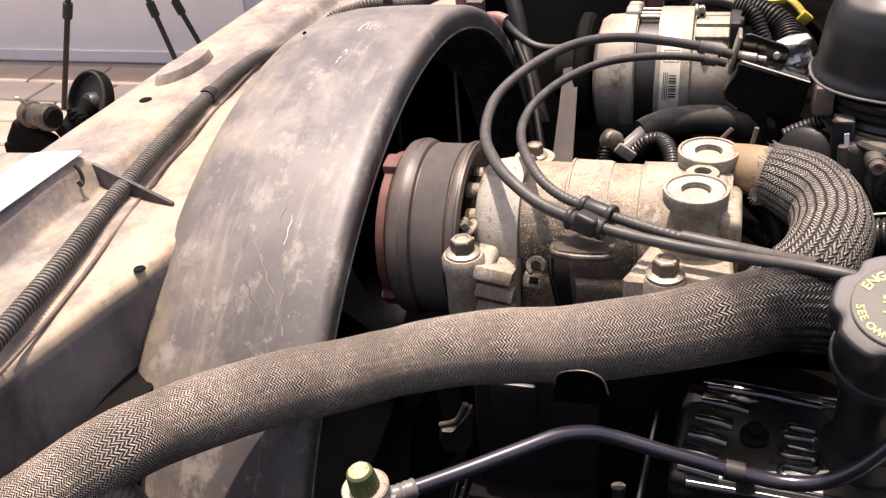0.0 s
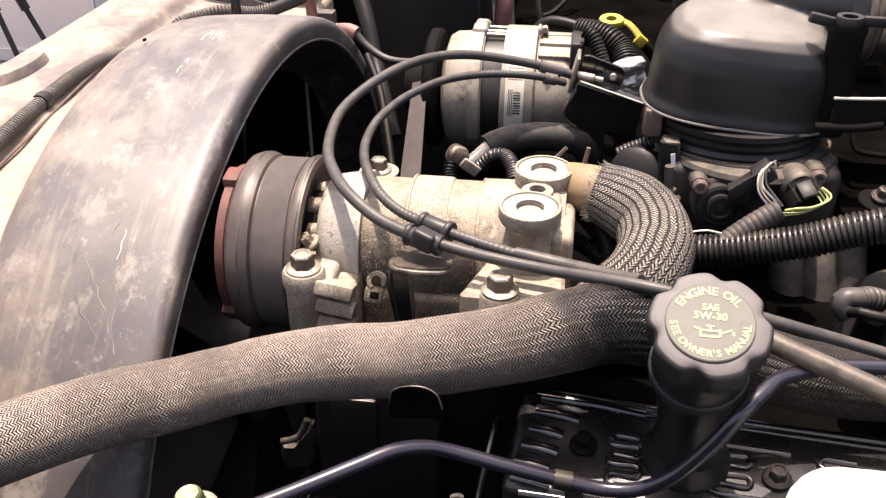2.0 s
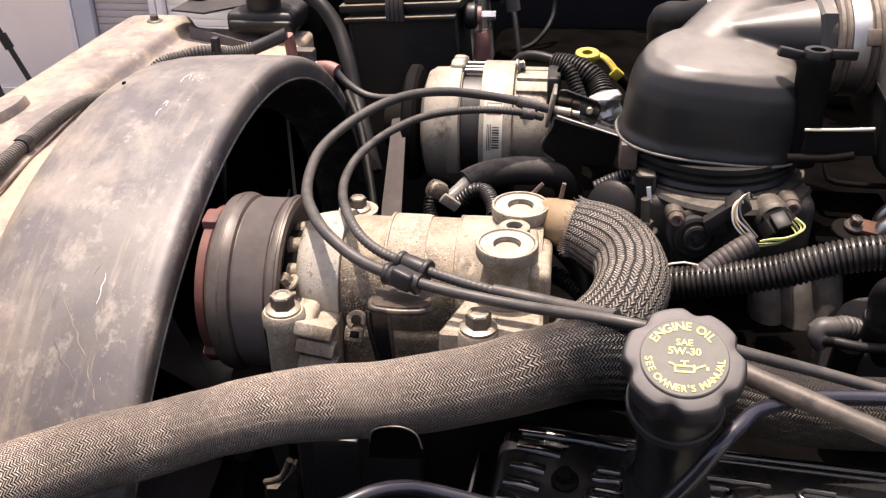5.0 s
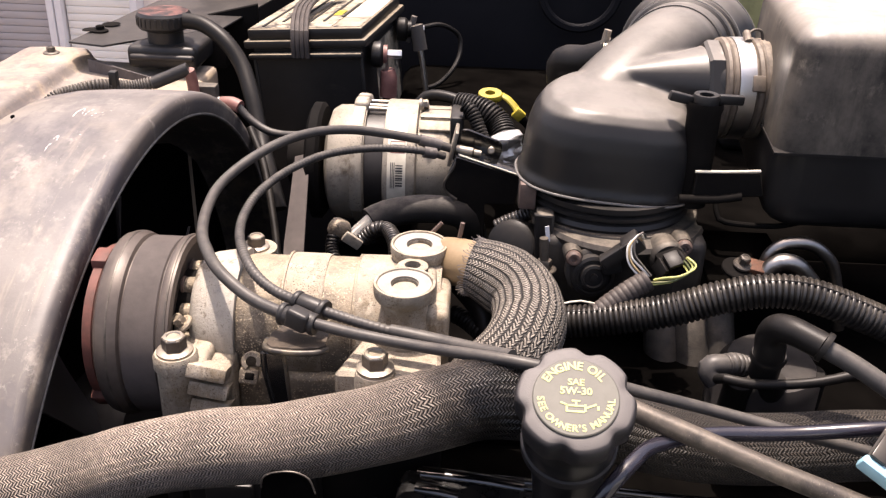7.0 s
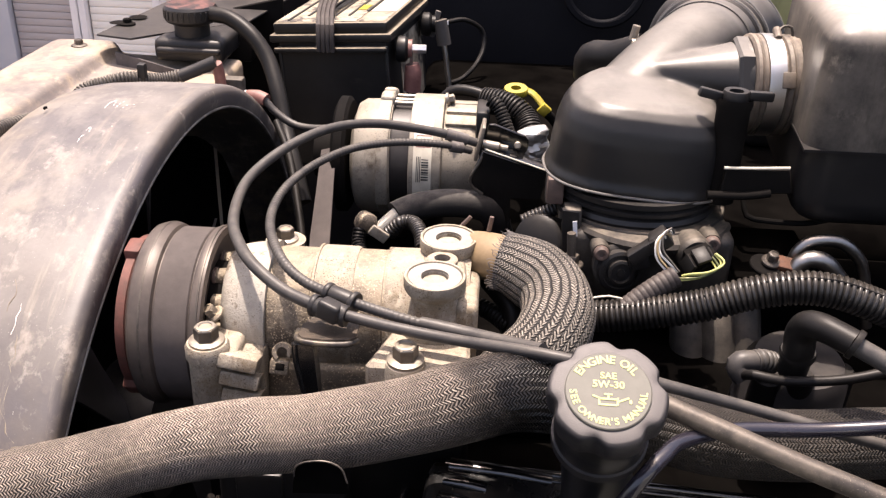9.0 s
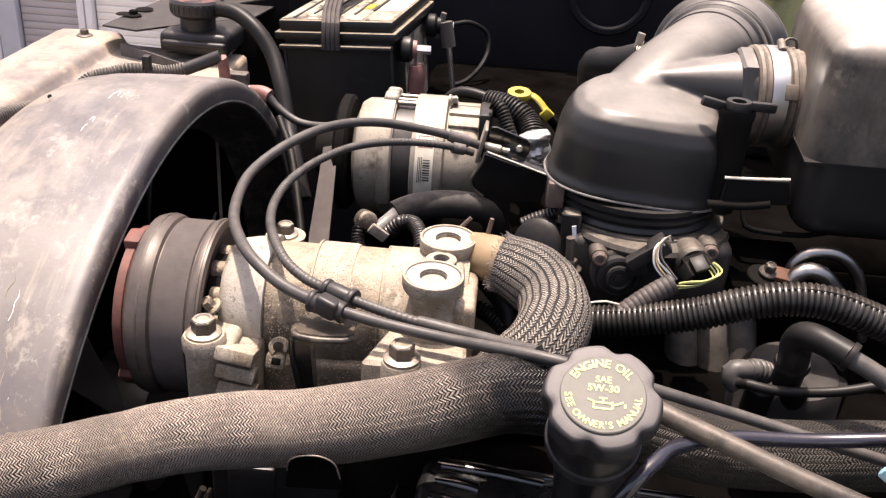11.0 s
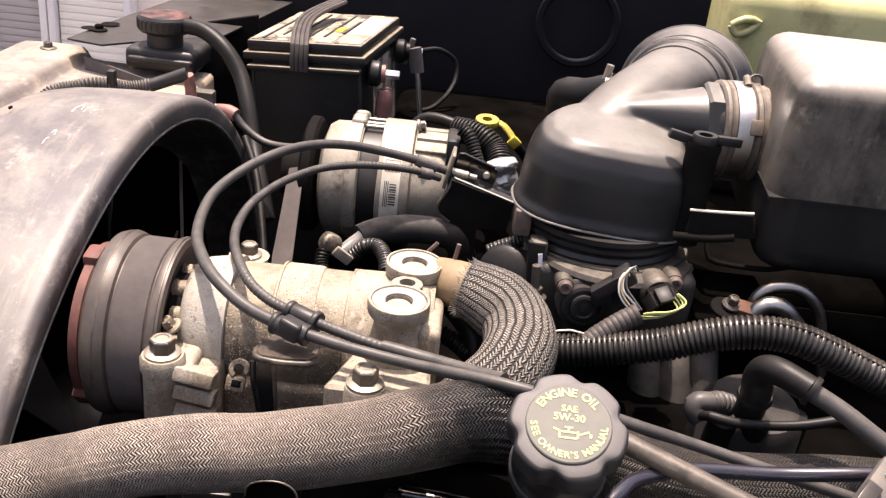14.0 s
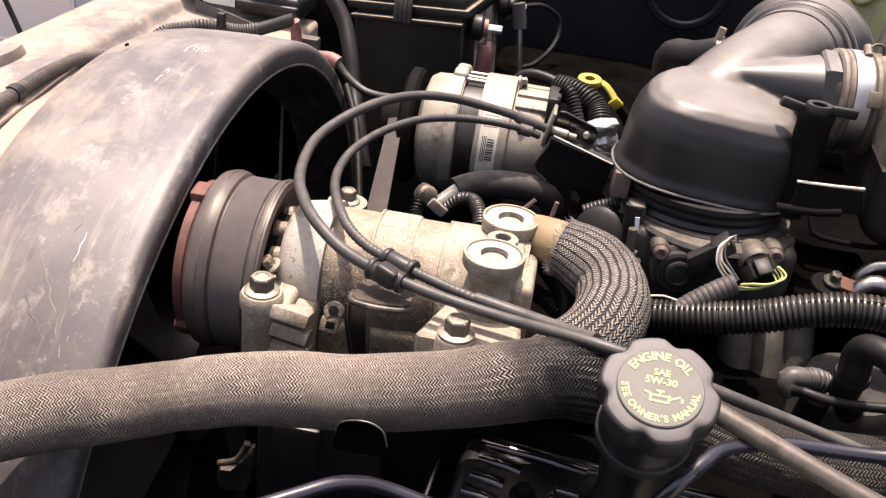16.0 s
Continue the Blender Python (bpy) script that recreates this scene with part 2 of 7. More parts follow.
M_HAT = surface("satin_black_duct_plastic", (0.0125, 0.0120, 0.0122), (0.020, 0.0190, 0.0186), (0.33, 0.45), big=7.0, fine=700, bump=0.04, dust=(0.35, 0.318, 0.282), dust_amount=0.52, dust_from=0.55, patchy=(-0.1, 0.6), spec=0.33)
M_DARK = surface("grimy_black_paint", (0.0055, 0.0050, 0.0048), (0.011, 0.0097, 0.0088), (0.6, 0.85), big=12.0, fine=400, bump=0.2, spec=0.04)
# shade put into the colour: near-black for surfaces that lie in shadow
M_SHADE_BLACK = surface("shade_black_casting", (0.0018, 0.0016, 0.0015), (0.0045, 0.0040, 0.0036), (0.7, 0.9), big=14.0, fine=300, bump=0.5, spec=0.0)
M_FENDER = surface("navy_black_fender_paint", (0.0045, 0.0047, 0.0066), (0.0085, 0.0086, 0.0108), (0.50, 0.70), big=6.0, fine=300, bump=0.1, spec=0.12, dust=(0.04, 0.037, 0.035), dust_amount=0.08)
M_NECK = surface("semi_gloss_neck_plastic", (0.007, 0.0067, 0.007), (0.013, 0.0122, 0.0122), (0.26, 0.38), big=20.0, fine=500, bump=0.12, spec=0.45, dust=(0.15, 0.13, 0.11), dust_amount=0.08)
M_COVER = surface("satin_black_cover_top", (0.0075, 0.0073, 0.0076), (0.014, 0.0129, 0.0122), (0.22, 0.34), big=30.0, fine=160, bump=0.14, spec=0.45)
M_TANK = surface("milky_reservoir_plastic", (0.66, 0.68, 0.62), (0.74, 0.75, 0.70), (0.4, 0.5), big=12.0, fine=400, bump=0.05, speck=(0.4, 0.4, 0.36), specks=0.7)
M_HEAD = surface("brown_bolt_head", (0.16, 0.135, 0.11), (0.10, 0.082, 0.066), (0.3, 0.48), metal=0.6, big=80.0, fine=900, bump=0.25, dust=(0.46, 0.39, 0.29), dust_amount=0.85, dust_from=0.8, patchy=(-0.1, 0.5))
M_OILY = surface("oily_brown_steel", (0.030, 0.025, 0.022), (0.11, 0.092, 0.070), (0.34, 0.5), metal=0.35, big=40.0, fine=500, bump=0.25, stain=(0.16, 0.13, 0.085), stains=(0.52, 0.68), stain_size=30.0)
M_GRIME = surface("grimy_brown_steel", (0.038, 0.029, 0.022), (0.092, 0.069, 0.050), (0.45, 0.65), big=50.0, fine=500, bump=0.3, spec=0.3, stain=(0.03, 0.024, 0.02), stains=(0.52, 0.64), stain_size=40.0, speck=(0.34, 0.27, 0.19), specks=0.70)
M_PIPE = surface("dull_chrome_pipe", (0.27, 0.25, 0.23), (0.38, 0.355, 0.33), (0.28, 0.40), metal=1.0, big=40.0, fine=500, bump=0.08)
M_RUBBER = surface("black_rubber", (0.005, 0.0047, 0.0047), (0.011, 0.010, 0.0096), (0.36, 0.52), big=20.0, fine=700, bump=0.12, dust=(0.16, 0.135, 0.11), dust_amount=0.10, spec=0.20)
M_CABLE = surface("cable_sheath", (0.032, 0.030, 0.030), (0.058, 0.054, 0.051), (0.36, 0.52), big=30.0, fine=800, bump=0.1, dust=(0.26, 0.228, 0.188), dust_amount=0.22, spec=0.3)
M_CABLE_BLACK = surface("satin_fuel_hose_rubber", (0.017, 0.0155, 0.0165), (0.028, 0.0255, 0.026), (0.28, 0.40), big=30.0, fine=700, bump=0.08, dust=(0.14, 0.125, 0.115), dust_amount=0.12, spec=0.45)
M_HOSEBROWN = surface("brown_grey_hose_plastic", (0.034, 0.0285, 0.027), (0.062, 0.052, 0.048), (0.5, 0.65), big=24.0, fine=600, bump=0.15, dust=(0.15, 0.125, 0.105), dust_amount=0.3, spec=0.3)
M_CONDUIT = surface("black_conduit_plastic", (0.010, 0.0095, 0.0092), (0.020, 0.018, 0.0165), (0.26, 0.40), big=20.0, fine=700, bump=0.1, dust=(0.24, 0.20, 0.155), dust_amount=0.16)
M_GLOSS = surface("glossy_black_cover_paint", (0.006, 0.006, 0.0065), (0.012, 0.011, 0.0105), (0.14, 0.26), big=30.0, fine=160, bump=0.15, coat=1.0)
M_FACE = surface("machined_face", (0.36, 0.338, 0.305), (0.25, 0.228, 0.198), (0.4, 0.6), metal=0.2, big=60.0, fine=900, bump=0.2, speck=(0.2, 0.17, 0.14), specks=0.62)
M_TAGMETAL = surface("satin_tag_metal", (0.30, 0.285, 0.29), (0.40, 0.38, 0.385), (0.32, 0.45), metal=0.6, big=60.0, fine=700, bump=0.1)
M_TAB = surface("rusty_brown_tab", (0.13, 0.085, 0.068), (0.075, 0.052, 0.043), (0.5, 0.7), big=60.0, fine=700, bump=0.3)
M_LABEL = surface("aged_cream_label", (0.40, 0.345, 0.26), (0.20, 0.168, 0.125), (0.5, 0.6), big=40.0, fine=600, bump=0.05, stain=(0.06, 0.05, 0.042), stains=(0.53, 0.58), stain_size=26.0, speck=(0.62, 0.60, 0.55), specks=0.66)
M_TRAY = surface("dusty_black_steel", (0.016, 0.0148, 0.0148), (0.032, 0.029, 0.0285), (0.34, 0.5), big=14.0, fine=500, bump=0.1, dust=(0.20, 0.175, 0.15), dust_amount=0.18, spec=0.3)
M_PURPLE = surface("glossy_blue_black_hose", (0.014, 0.0125, 0.0185), (0.024, 0.0215, 0.029), (0.18, 0.28), big=30.0, fine=900, bump=0.05, coat=0.5)
# the up-facing dust tint paints a lit top over a shaded skirt
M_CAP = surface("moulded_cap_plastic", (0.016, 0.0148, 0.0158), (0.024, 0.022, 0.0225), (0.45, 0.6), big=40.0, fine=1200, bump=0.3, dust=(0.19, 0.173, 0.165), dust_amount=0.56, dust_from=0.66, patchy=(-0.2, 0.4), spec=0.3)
M_CAPDISC = surface("cap_disc_plastic", (0.090, 0.086, 0.072), (0.116, 0.111, 0.094), (0.5, 0.6), big=60.0, fine=1200, bump=0.05, spec=0.32)
M_YELLOW = surface("pale_yellow_print", (0.50, 0.50, 0.17), (0.42, 0.42, 0.14), (0.5, 0.6), big=90.0, fine=900, bump=0.0)
M_DIPSTICK = surface("yellow_plastic", (0.40, 0.32, 0.032), (0.28, 0.22, 0.022), (0.4, 0.55), big=60.0, fine=900, bump=0.05)
M_GREEN = surface("green_valve_cap", (0.050, 0.068, 0.020), (0.090, 0.105, 0.038), (0.4, 0.6), big=90.0, fine=700, bump=0.2, dust=(0.56, 0.50, 0.29), dust_amount=0.85, dust_from=0.75)
M_RED = surface("faded_red_boot", (0.16, 0.066, 0.056), (0.25, 0.115, 0.098), (0.45, 0.65), big=60.0, fine=600, bump=0.15, dust=(0.3, 0.22, 0.18), dust_amount=0.3)
M_TANSLEEVE = surface("tan_fitting", (0.36, 0.25, 0.13), (0.46, 0.34, 0.19), (0.55, 0.7), big=40.0, fine=600, bump=0.2)
M_TANTUBE = surface("dirty_steel_tube", (0.060, 0.050, 0.042), (0.135, 0.113, 0.090), (0.36, 0.55), metal=0.3, big=40.0, fine=600, bump=0.2, stain=(0.028, 0.024, 0.021), stains=(0.50, 0.66), stain_size=22.0, speck=(0.24, 0.2, 0.155), specks=0.66)
M_WHITE = surface("white_paper_label", (0.80, 0.79, 0.76), (0.62, 0.60, 0.55), (0.5, 0.6), big=50.0, fine=600, bump=0.02)
M_INK = surface("black_ink", (0.03, 0.03, 0.03), (0.05, 0.05, 0.05), (0.5, 0.6), bump=0.0)
M_PAPER = surface("yellowed_paper", (0.66, 0.62, 0.52), (0.50, 0.46, 0.37), (0.5, 0.6), big=50.0, fine=500, bump=0.03)
M_BLUE = surface("pale_blue_connector", (0.25, 0.46, 0.54), (0.32, 0.53, 0.60), (0.4, 0.5), big=60.0, fine=600, bump=0.05)
M_BOTTLE = surface("yellowed_bottle_plastic", (0.42, 0.39, 0.17), (0.52, 0.48, 0.24), (0.4, 0.55), big=10.0, fine=300, bump=0.1, stain=(0.22, 0.19, 0.08), stains=(0.5, 0.7), stain_size=6.0)
M_STUCCO = surface("pale_stucco", (0.80, 0.715, 0.655), (0.87, 0.79, 0.73), (0.8, 0.9), big=3.0, fine=90, bump=0.4)
M_SHUTTER = surface("grey_shutter_slat", (0.36, 0.335, 0.335), (0.42, 0.39, 0.39), (0.5, 0.6), big=4.0, fine=120, bump=0.05)
M_SHUTTER_PALE = surface("cream_shutter_slat", (0.78, 0.755, 0.70), (0.83, 0.805, 0.75), (0.5, 0.6), big=4.0, fine=120, bump=0.05)
M_TRIM = surface("white_frame_paint", (0.78, 0.78, 0.80), (0.70, 0.70, 0.73), (0.4, 0.5), big=6.0, fine=200, bump=0.03)
M_GREYTRIM = surface("grey_frame_paint", (0.42, 0.45, 0.52), (0.48, 0.51, 0.56), (0.4, 0.5), big=6.0, fine=200, bump=0.03)
M_PAVE = surface("tan_paver", (0.26, 0.20, 0.16), (0.35, 0.275, 0.22), (0.7, 0.9), big=5.0, fine=120, bump=0.4)
M_PAVE_DARK = surface("grey_paver", (0.115, 0.095, 0.088), (0.15, 0.128, 0.115), (0.7, 0.9), big=5.0, fine=120, bump=0.4)
M_GROUND = surface("driveway_sand", (0.19, 0.155, 0.13), (0.25, 0.21, 0.175), (0.8, 0.95), big=2.0, fine=80, bump=0.4)
M_BRAID = braid("woven_heat_sleeve", (0.007, 0.0056, 0.0047), (0.84, 0.68, 0.55), 60.0, 455.0, (0.158, 0.548, 0.962), 0.080, 0.16, 0.5)
M_BRAID_DARK = braid("dark_woven_heat_sleeve", (0.006, 0.005, 0.004), (0.12, 0.096, 0.074), 54.0, 400.0)
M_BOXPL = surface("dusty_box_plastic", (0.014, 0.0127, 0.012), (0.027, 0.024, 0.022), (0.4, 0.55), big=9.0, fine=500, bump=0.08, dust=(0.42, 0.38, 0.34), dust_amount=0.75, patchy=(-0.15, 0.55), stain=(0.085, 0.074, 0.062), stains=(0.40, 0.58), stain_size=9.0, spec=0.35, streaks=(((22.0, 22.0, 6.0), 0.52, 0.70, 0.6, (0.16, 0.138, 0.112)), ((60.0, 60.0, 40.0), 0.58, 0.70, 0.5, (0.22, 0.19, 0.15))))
M_CONDUIT_PALE = surface("sun_bleached_conduit", (0.060, 0.055, 0.052), (0.105, 0.095, 0.086), (0.45, 0.6), big=20.0, fine=700, bump=0.1, dust=(0.28, 0.235, 0.185), dust_amount=0.35, spec=0.3)
M_FITTING = surface("dirty_tan_fitting", (0.20, 0.135, 0.07), (0.28, 0.20, 0.115), (0.5, 0.7), big=40.0, fine=600, bump=0.2)
M_CASTING = surface("grimy_bracket_casting", (0.055, 0.047, 0.041), (0.11, 0.094, 0.08), (0.5, 0.7), big=24.0, fine=400, bump=0.4, spec=0.25, stain=(0.15, 0.12, 0.094), stains=(0.55, 0.72), stain_size=20.0)
M_SLEEVE = surface("dusty_tan_rubber", (0.06, 0.047, 0.037), (0.13, 0.103, 0.080), (0.5, 0.7), big=50.0, fine=600, bump=0.15, dust=(0.44, 0.36, 0.28), dust_amount=0.4)
M_BAND = surface("polished_steel_band", (0.80, 0.79, 0.77), (0.70, 0.68, 0.65), (0.27, 0.40), metal=1.0, big=40.0, fine=900, bump=0.06)
# pale tone for dusty edges, and for painted gloss on the collar rings
M_RINGEDGE = surface("dusty_glint_edge", (0.10, 0.094, 0.088), (0.16, 0.148, 0.136), (0.3, 0.45), big=60.0, fine=700, bump=0.05)
M_CAPTOP = surface("worn_black_cap", (0.009, 0.0085, 0.0085), (0.016, 0.0145, 0.014), (0.3, 0.45), big=30.0, fine=600, bump=0.15, dust=(0.20, 0.085, 0.07), dust_amount=0.8, dust_from=0.9, patchy=(0.42, 0.6))
M_FOAM = surface("dusty_foam_rubber", (0.012, 0.0112, 0.011), (0.021, 0.0192, 0.0182), (0.6, 0.8), big=40.0, fine=500, bump=0.5, dust=(0.20, 0.175, 0.15), dust_amount=0.35, dust_from=0.4, spec=0.3)
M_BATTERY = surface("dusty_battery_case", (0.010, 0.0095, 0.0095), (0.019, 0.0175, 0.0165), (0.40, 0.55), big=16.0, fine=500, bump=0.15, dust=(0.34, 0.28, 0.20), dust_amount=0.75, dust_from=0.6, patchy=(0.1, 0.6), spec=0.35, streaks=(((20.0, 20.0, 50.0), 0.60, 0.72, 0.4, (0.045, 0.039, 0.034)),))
M_CHALK = surface("scraped_plastic", (0.66, 0.62, 0.58), (0.78, 0.74, 0.69), (0.6, 0.8), big=90.0, fine=900, bump=0.1)
M_BRAID_GREY = braid("grey_woven_heat_sleeve", (0.020, 0.0165, 0.0135), (0.62, 0.54, 0.45), 52.0, 400.0, groove=0.9, cords=0.5)


# ---- builders ----
BASE = {}


def thing(name, label, category, at=(0, 0, 0), group="", kind=""):
    ob = new(name)
    ob.location = at
    ob.empty_display_size = 0.02
    BASE[ob] = Vector(at)
    return tagged(ob, label, category, group, kind)


def part(name, bm, material, parent=None, label="", flat=False, angle=35):
    """Links a bmesh, drawn in the place's own metres, as one mesh object under its thing or part."""
    me = bpy.data.meshes.new(name)
    bmesh.ops.recalc_face_normals(bm, faces=bm.faces[:])
    bm.to_mesh(me)
    bm.free()
    me.materials.append(material)
    if not flat:
        me.shade_smooth()
        me.set_sharp_from_angle(angle=radians(angle))
    ob = new(name, me)
    if parent is not None:
        ob.parent = parent
        ob.matrix_parent_inverse = Matrix.Translation(-BASE.get(parent, Vector()))
    if label:
        ob["label"] = label
    return ob


def solo(name, bm, material, label, category, group="", kind="", flat=False, angle=35):
    return tagged(part(name, bm, material, None, "", flat, angle), label, category, group, kind)


def toward(p, d, up=(0, 0, 1)):
    """A pose at p whose z runs along d and whose y lies as near as may be to up."""
    z = Vector(d).normalized()
    u = Vector(up)
    if abs(z.dot(u.normalized())) > 0.98:
        u = Vector((0, 1, 0))
    x = u.cross(z).normalized()
    y = z.cross(x)
    return Matrix.Translation(p) @ Matrix((x, y, z)).transposed().to_4x4()


def spline(pts, step):
    P = [Vector(p) for p in pts]
    P = [2 * P[0] - P[1]] + P + [2 * P[-1] - P[-2]]
    out = []
    for i in range(1, len(P) - 2):
        a, b, c, d = P[i - 1:i + 3]
        n = max(2, int((c - b).length / step))
        for k in range(n):
            t = k / n
            out.append(0.5 * ((2 * b) + (c - a) * t + (2 * a - 5 * b + 4 * c - d) * t * t + (3 * b - a - 3 * c + d) * t ** 3))
    out.append(P[-2])
    return out


def sweep(bm, pts, r, segs=12, step=0.008, shape=None, caps=True, squash=1.0, smooth_path=True):
    """A round tube along a smooth line. shape(s): factor on the radius at s metres along it."""
    line = spline(pts, step) if smooth_path else [Vector(p) for p in pts]
    uv = bm.loops.layers.uv.verify()
    rings, s, dist = [], 0.0, []
    tan0 = (line[1] - line[0]).normalized()
    side = tan0.cross(Vector((0, 0, 1)))
    if side.length < 0.1:
        side = tan0.cross(Vector((0, 1, 0)))
    side.normalize()
    for i, p in enumerate(line):
        tan = (line[min(i + 1, len(line) - 1)] - line[max(i - 1, 0)]).normalized()
        side = (side - tan * side.dot(tan)).normalized()
        up = side.cross(tan)
        if i:
            s += (p - line[i - 1]).length
        rr = r * (shape(s) if shape else 1.0)
        rings.append([bm.verts.new(p + (side * math.cos(2 * math.pi * k / segs) + up * math.sin(2 * math.pi * k / segs) * squash) * rr) for k in range(segs)])
        dist.append(s)
    for i in range(len(rings) - 1):
        for k in range(segs):
            f = bm.faces.new((rings[i][k], rings[i][(k + 1) % segs], rings[i + 1][(k + 1) % segs], rings[i + 1][k]))
            for lp, (a, b) in zip(f.loops, ((k, i), (k + 1, i), (k + 1, i + 1), (k, i + 1))):
                lp[uv].uv = (a / segs, dist[b])
    if caps:
        bm.faces.new(rings[0][::-1])
        bm.faces.new(rings[-1])
    return bm


def tube(pts, r, **kw):
    return sweep(bmesh.new(), pts, r, **kw)


def ribbed(pts, r, pitch=0.0045, depth=0.16, segs=14):
    """A split corrugated conduit with rings that stand proud."""
    return sweep(bmesh.new(), pts, r, segs=segs, step=pitch / 8, shape=lambda s: 1.0 - depth * (0.5 + 0.5 * math.cos(2 * math.pi * s / pitch)) ** 3)


def lathe(bm, prof, m, segs=40, arc=(0.0, 360.0)):
    """Turns a profile of (radius, height) round the z of m."""
    full = arc[1] - arc[0] >= 359.9
    n = segs if full else segs + 1
    rows = []
    for r, h in prof:
        if r < 1e-5 and full:
            rows.append([bm.verts.new(m @ Vector((0, 0, h)))])
        else:
            rows.append([bm.verts.new(m @ Vector((r * math.cos(a), r * math.sin(a), h))) for a in (radians(arc[0] + (arc[1] - arc[0]) * k / segs) for k in range(n))])
    for a, b in zip(rows, rows[1:]):
        for k in range(segs):
            k2 = (k + 1) % n
            q = [a[k % len(a)], a[k2 % len(a)], b[k2 % len(b)], b[k % len(b)]]
            q = list(dict.fromkeys(q))
            if len(q) > 2:
                bm.faces.new(q)
    return bm


def turned(prof, p, d, segs=40, up=(0, 0, 1)):
    return lathe(bmesh.new(), prof, toward(p, d, up), segs)


def disc(r, h0, h1, b=0.0008):
    """Profile of a solid round with eased rims."""
    return [(0, h0), (r - b, h0), (r, h0 + b), (r, h1 - b), (r - b, h1), (0, h1)]


def block(bm, size, m, bevel=0.002, segs=2):
    made = bmesh.ops.create_cube(bm, size=1.0, matrix=m @ Matrix.Diagonal((*size, 1)))
    if bevel:
        edges = list({e for v in made["verts"] for e in v.link_edges})
        bmesh.ops.bevel(bm, geom=edges, offset=bevel, segments=segs, profile=0.5, affect="EDGES")
    return bm


def box(lo, hi, bevel=0.002, segs=2):
    c = [(a + b) / 2 for a, b in zip(lo, hi)]
    return block(bmesh.new(), [b - a for a, b in zip(lo, hi)], Matrix.Translation(c), bevel, segs)


def plate(bm, outline, thick, m, bevel=0.0):
    """A flat piece with an outline in the x, y of m, thick along its z."""
    lo = [bm.verts.new(m @ Vector((x, y, -thick / 2))) for x, y in outline]
    hi = [bm.verts.new(m @ Vector((x, y, thick / 2))) for x, y in outline]
    n = len(outline)
    fs = [bm.faces.new(lo[::-1]), bm.faces.new(hi)]
    fs += [bm.faces.new((lo[i], lo[(i + 1) % n], hi[(i + 1) % n], hi[i])) for i in range(n)]
    if bevel:
        bmesh.ops.bevel(bm, geom=list({e for f in fs for e in f.edges}), offset=bevel, segments=1, affect="EDGES")
    return bm


def upright(y):
    """A pose whose x, y plane stands upright, across the view, at that depth."""
    return Matrix(((1, 0, 0, 0), (0, 0, -1, y), (0, 1, 0, 0), (0, 0, 0, 1)))


def hexagon(r, h0, h1, p, d, twist=0.0):
    bm = bmesh.new()
    m = toward(p, d) @ pose(0, 0, 0, 0, 0, twist)
    lathe(bm, [(0, h0), (r, h0), (r, h1 - 0.10 * r), (r * 0.92, h1), (0, h1)], m, 6)
    return bm


def add_bolt(parent, p, d, r=0.0075, washer=0.0135, head=0.009, name="bolt", twist=12, mat=None):
    bm = hexagon(r, 0.003, 0.003 + head, p, d, twist)
    b = part(name, bm, mat or M_HEAD, parent, "dusty hex bolt", angle=15)
    crown = Vector(p) + Vector(d).normalized() * (0.0030 + head)
    part("head_dish", turned([(r * 0.50, 0.0002), (r * 0.56, 0.0009), (r * 0.80, 0.0006), (r * 0.86, -0.0004)], crown, d, 18), mat or M_BOLT, b)
    part("washer", turned([(0, 0), (washer, 0), (washer, 0.002), (washer * 0.8, 0.0035), (0, 0.0035)], p, d, 24), mat or M_BOLT, b)
    return b


def lettering(bm, text, size, m, spacing=1.0):
    """Flat letters in the built-in font on the x, y plane of m, centred."""
    cu = bpy.data.curves.new("letters", "FONT")
    cu.body, cu.size, cu.align_x, cu.align_y, cu.extrude = text, size, "CENTER", "CENTER", 0.0001
    cu.resolution_u = 3
    cu.offset = size * 0.022
    cu.space_character = spacing
    ob = bpy.data.objects.new("letters", cu)
    me = bpy.data.meshes.new_from_object(ob)
    me.transform(m)
    bm.from_mesh(me)
    bpy.data.objects.remove(ob)
    bpy.data.curves.remove(cu)
    bpy.data.meshes.remove(me)
    return bm


# ---- the setting outdoors ----
g = bmesh.new()
plate(g, [(-60, -60), (60, -60), (60, 60), (-60, 60)], 0.1, Matrix.Translation((0, 0, -0.06)))
ground = solo("ground", g, M_GROUND, "sandy driveway ground under the vehicle", "ground", kind="structure", flat=True)
wall = solo("wall_house", box((-9, 3.55, -0.02), (3.2, 3.8, 2.35), 0), M_STUCCO, "pale stucco house wall", "wall", kind="structure", flat=True)
part("baseboard", box((-9, 3.538, 0.0), (-1.90, 3.549, 0.05), 0), M_STUCCO, wall, flat=True)


def shutter_door(x0, x1, mat, label):
    d = thing("roller_shutter", label, "shutter door", (x0, 3.52, 0), kind="structure")
    z = 0.01
    me = None
    while z < 2.2:
        if me is None:
            bm = box((x0, 3.50, z), (x1, 3.545, z + 0.0272), 0.003, 2)
            s = part("slat", bm, mat, d)
            me, z0 = s.data, z
        else:
            s = new("slat", me)
            s.parent = d
            s.matrix_parent_inverse = Matrix.Translation(-BASE[d])
            s.location = (0, 0, z - z0)
        z += 0.028
    return d


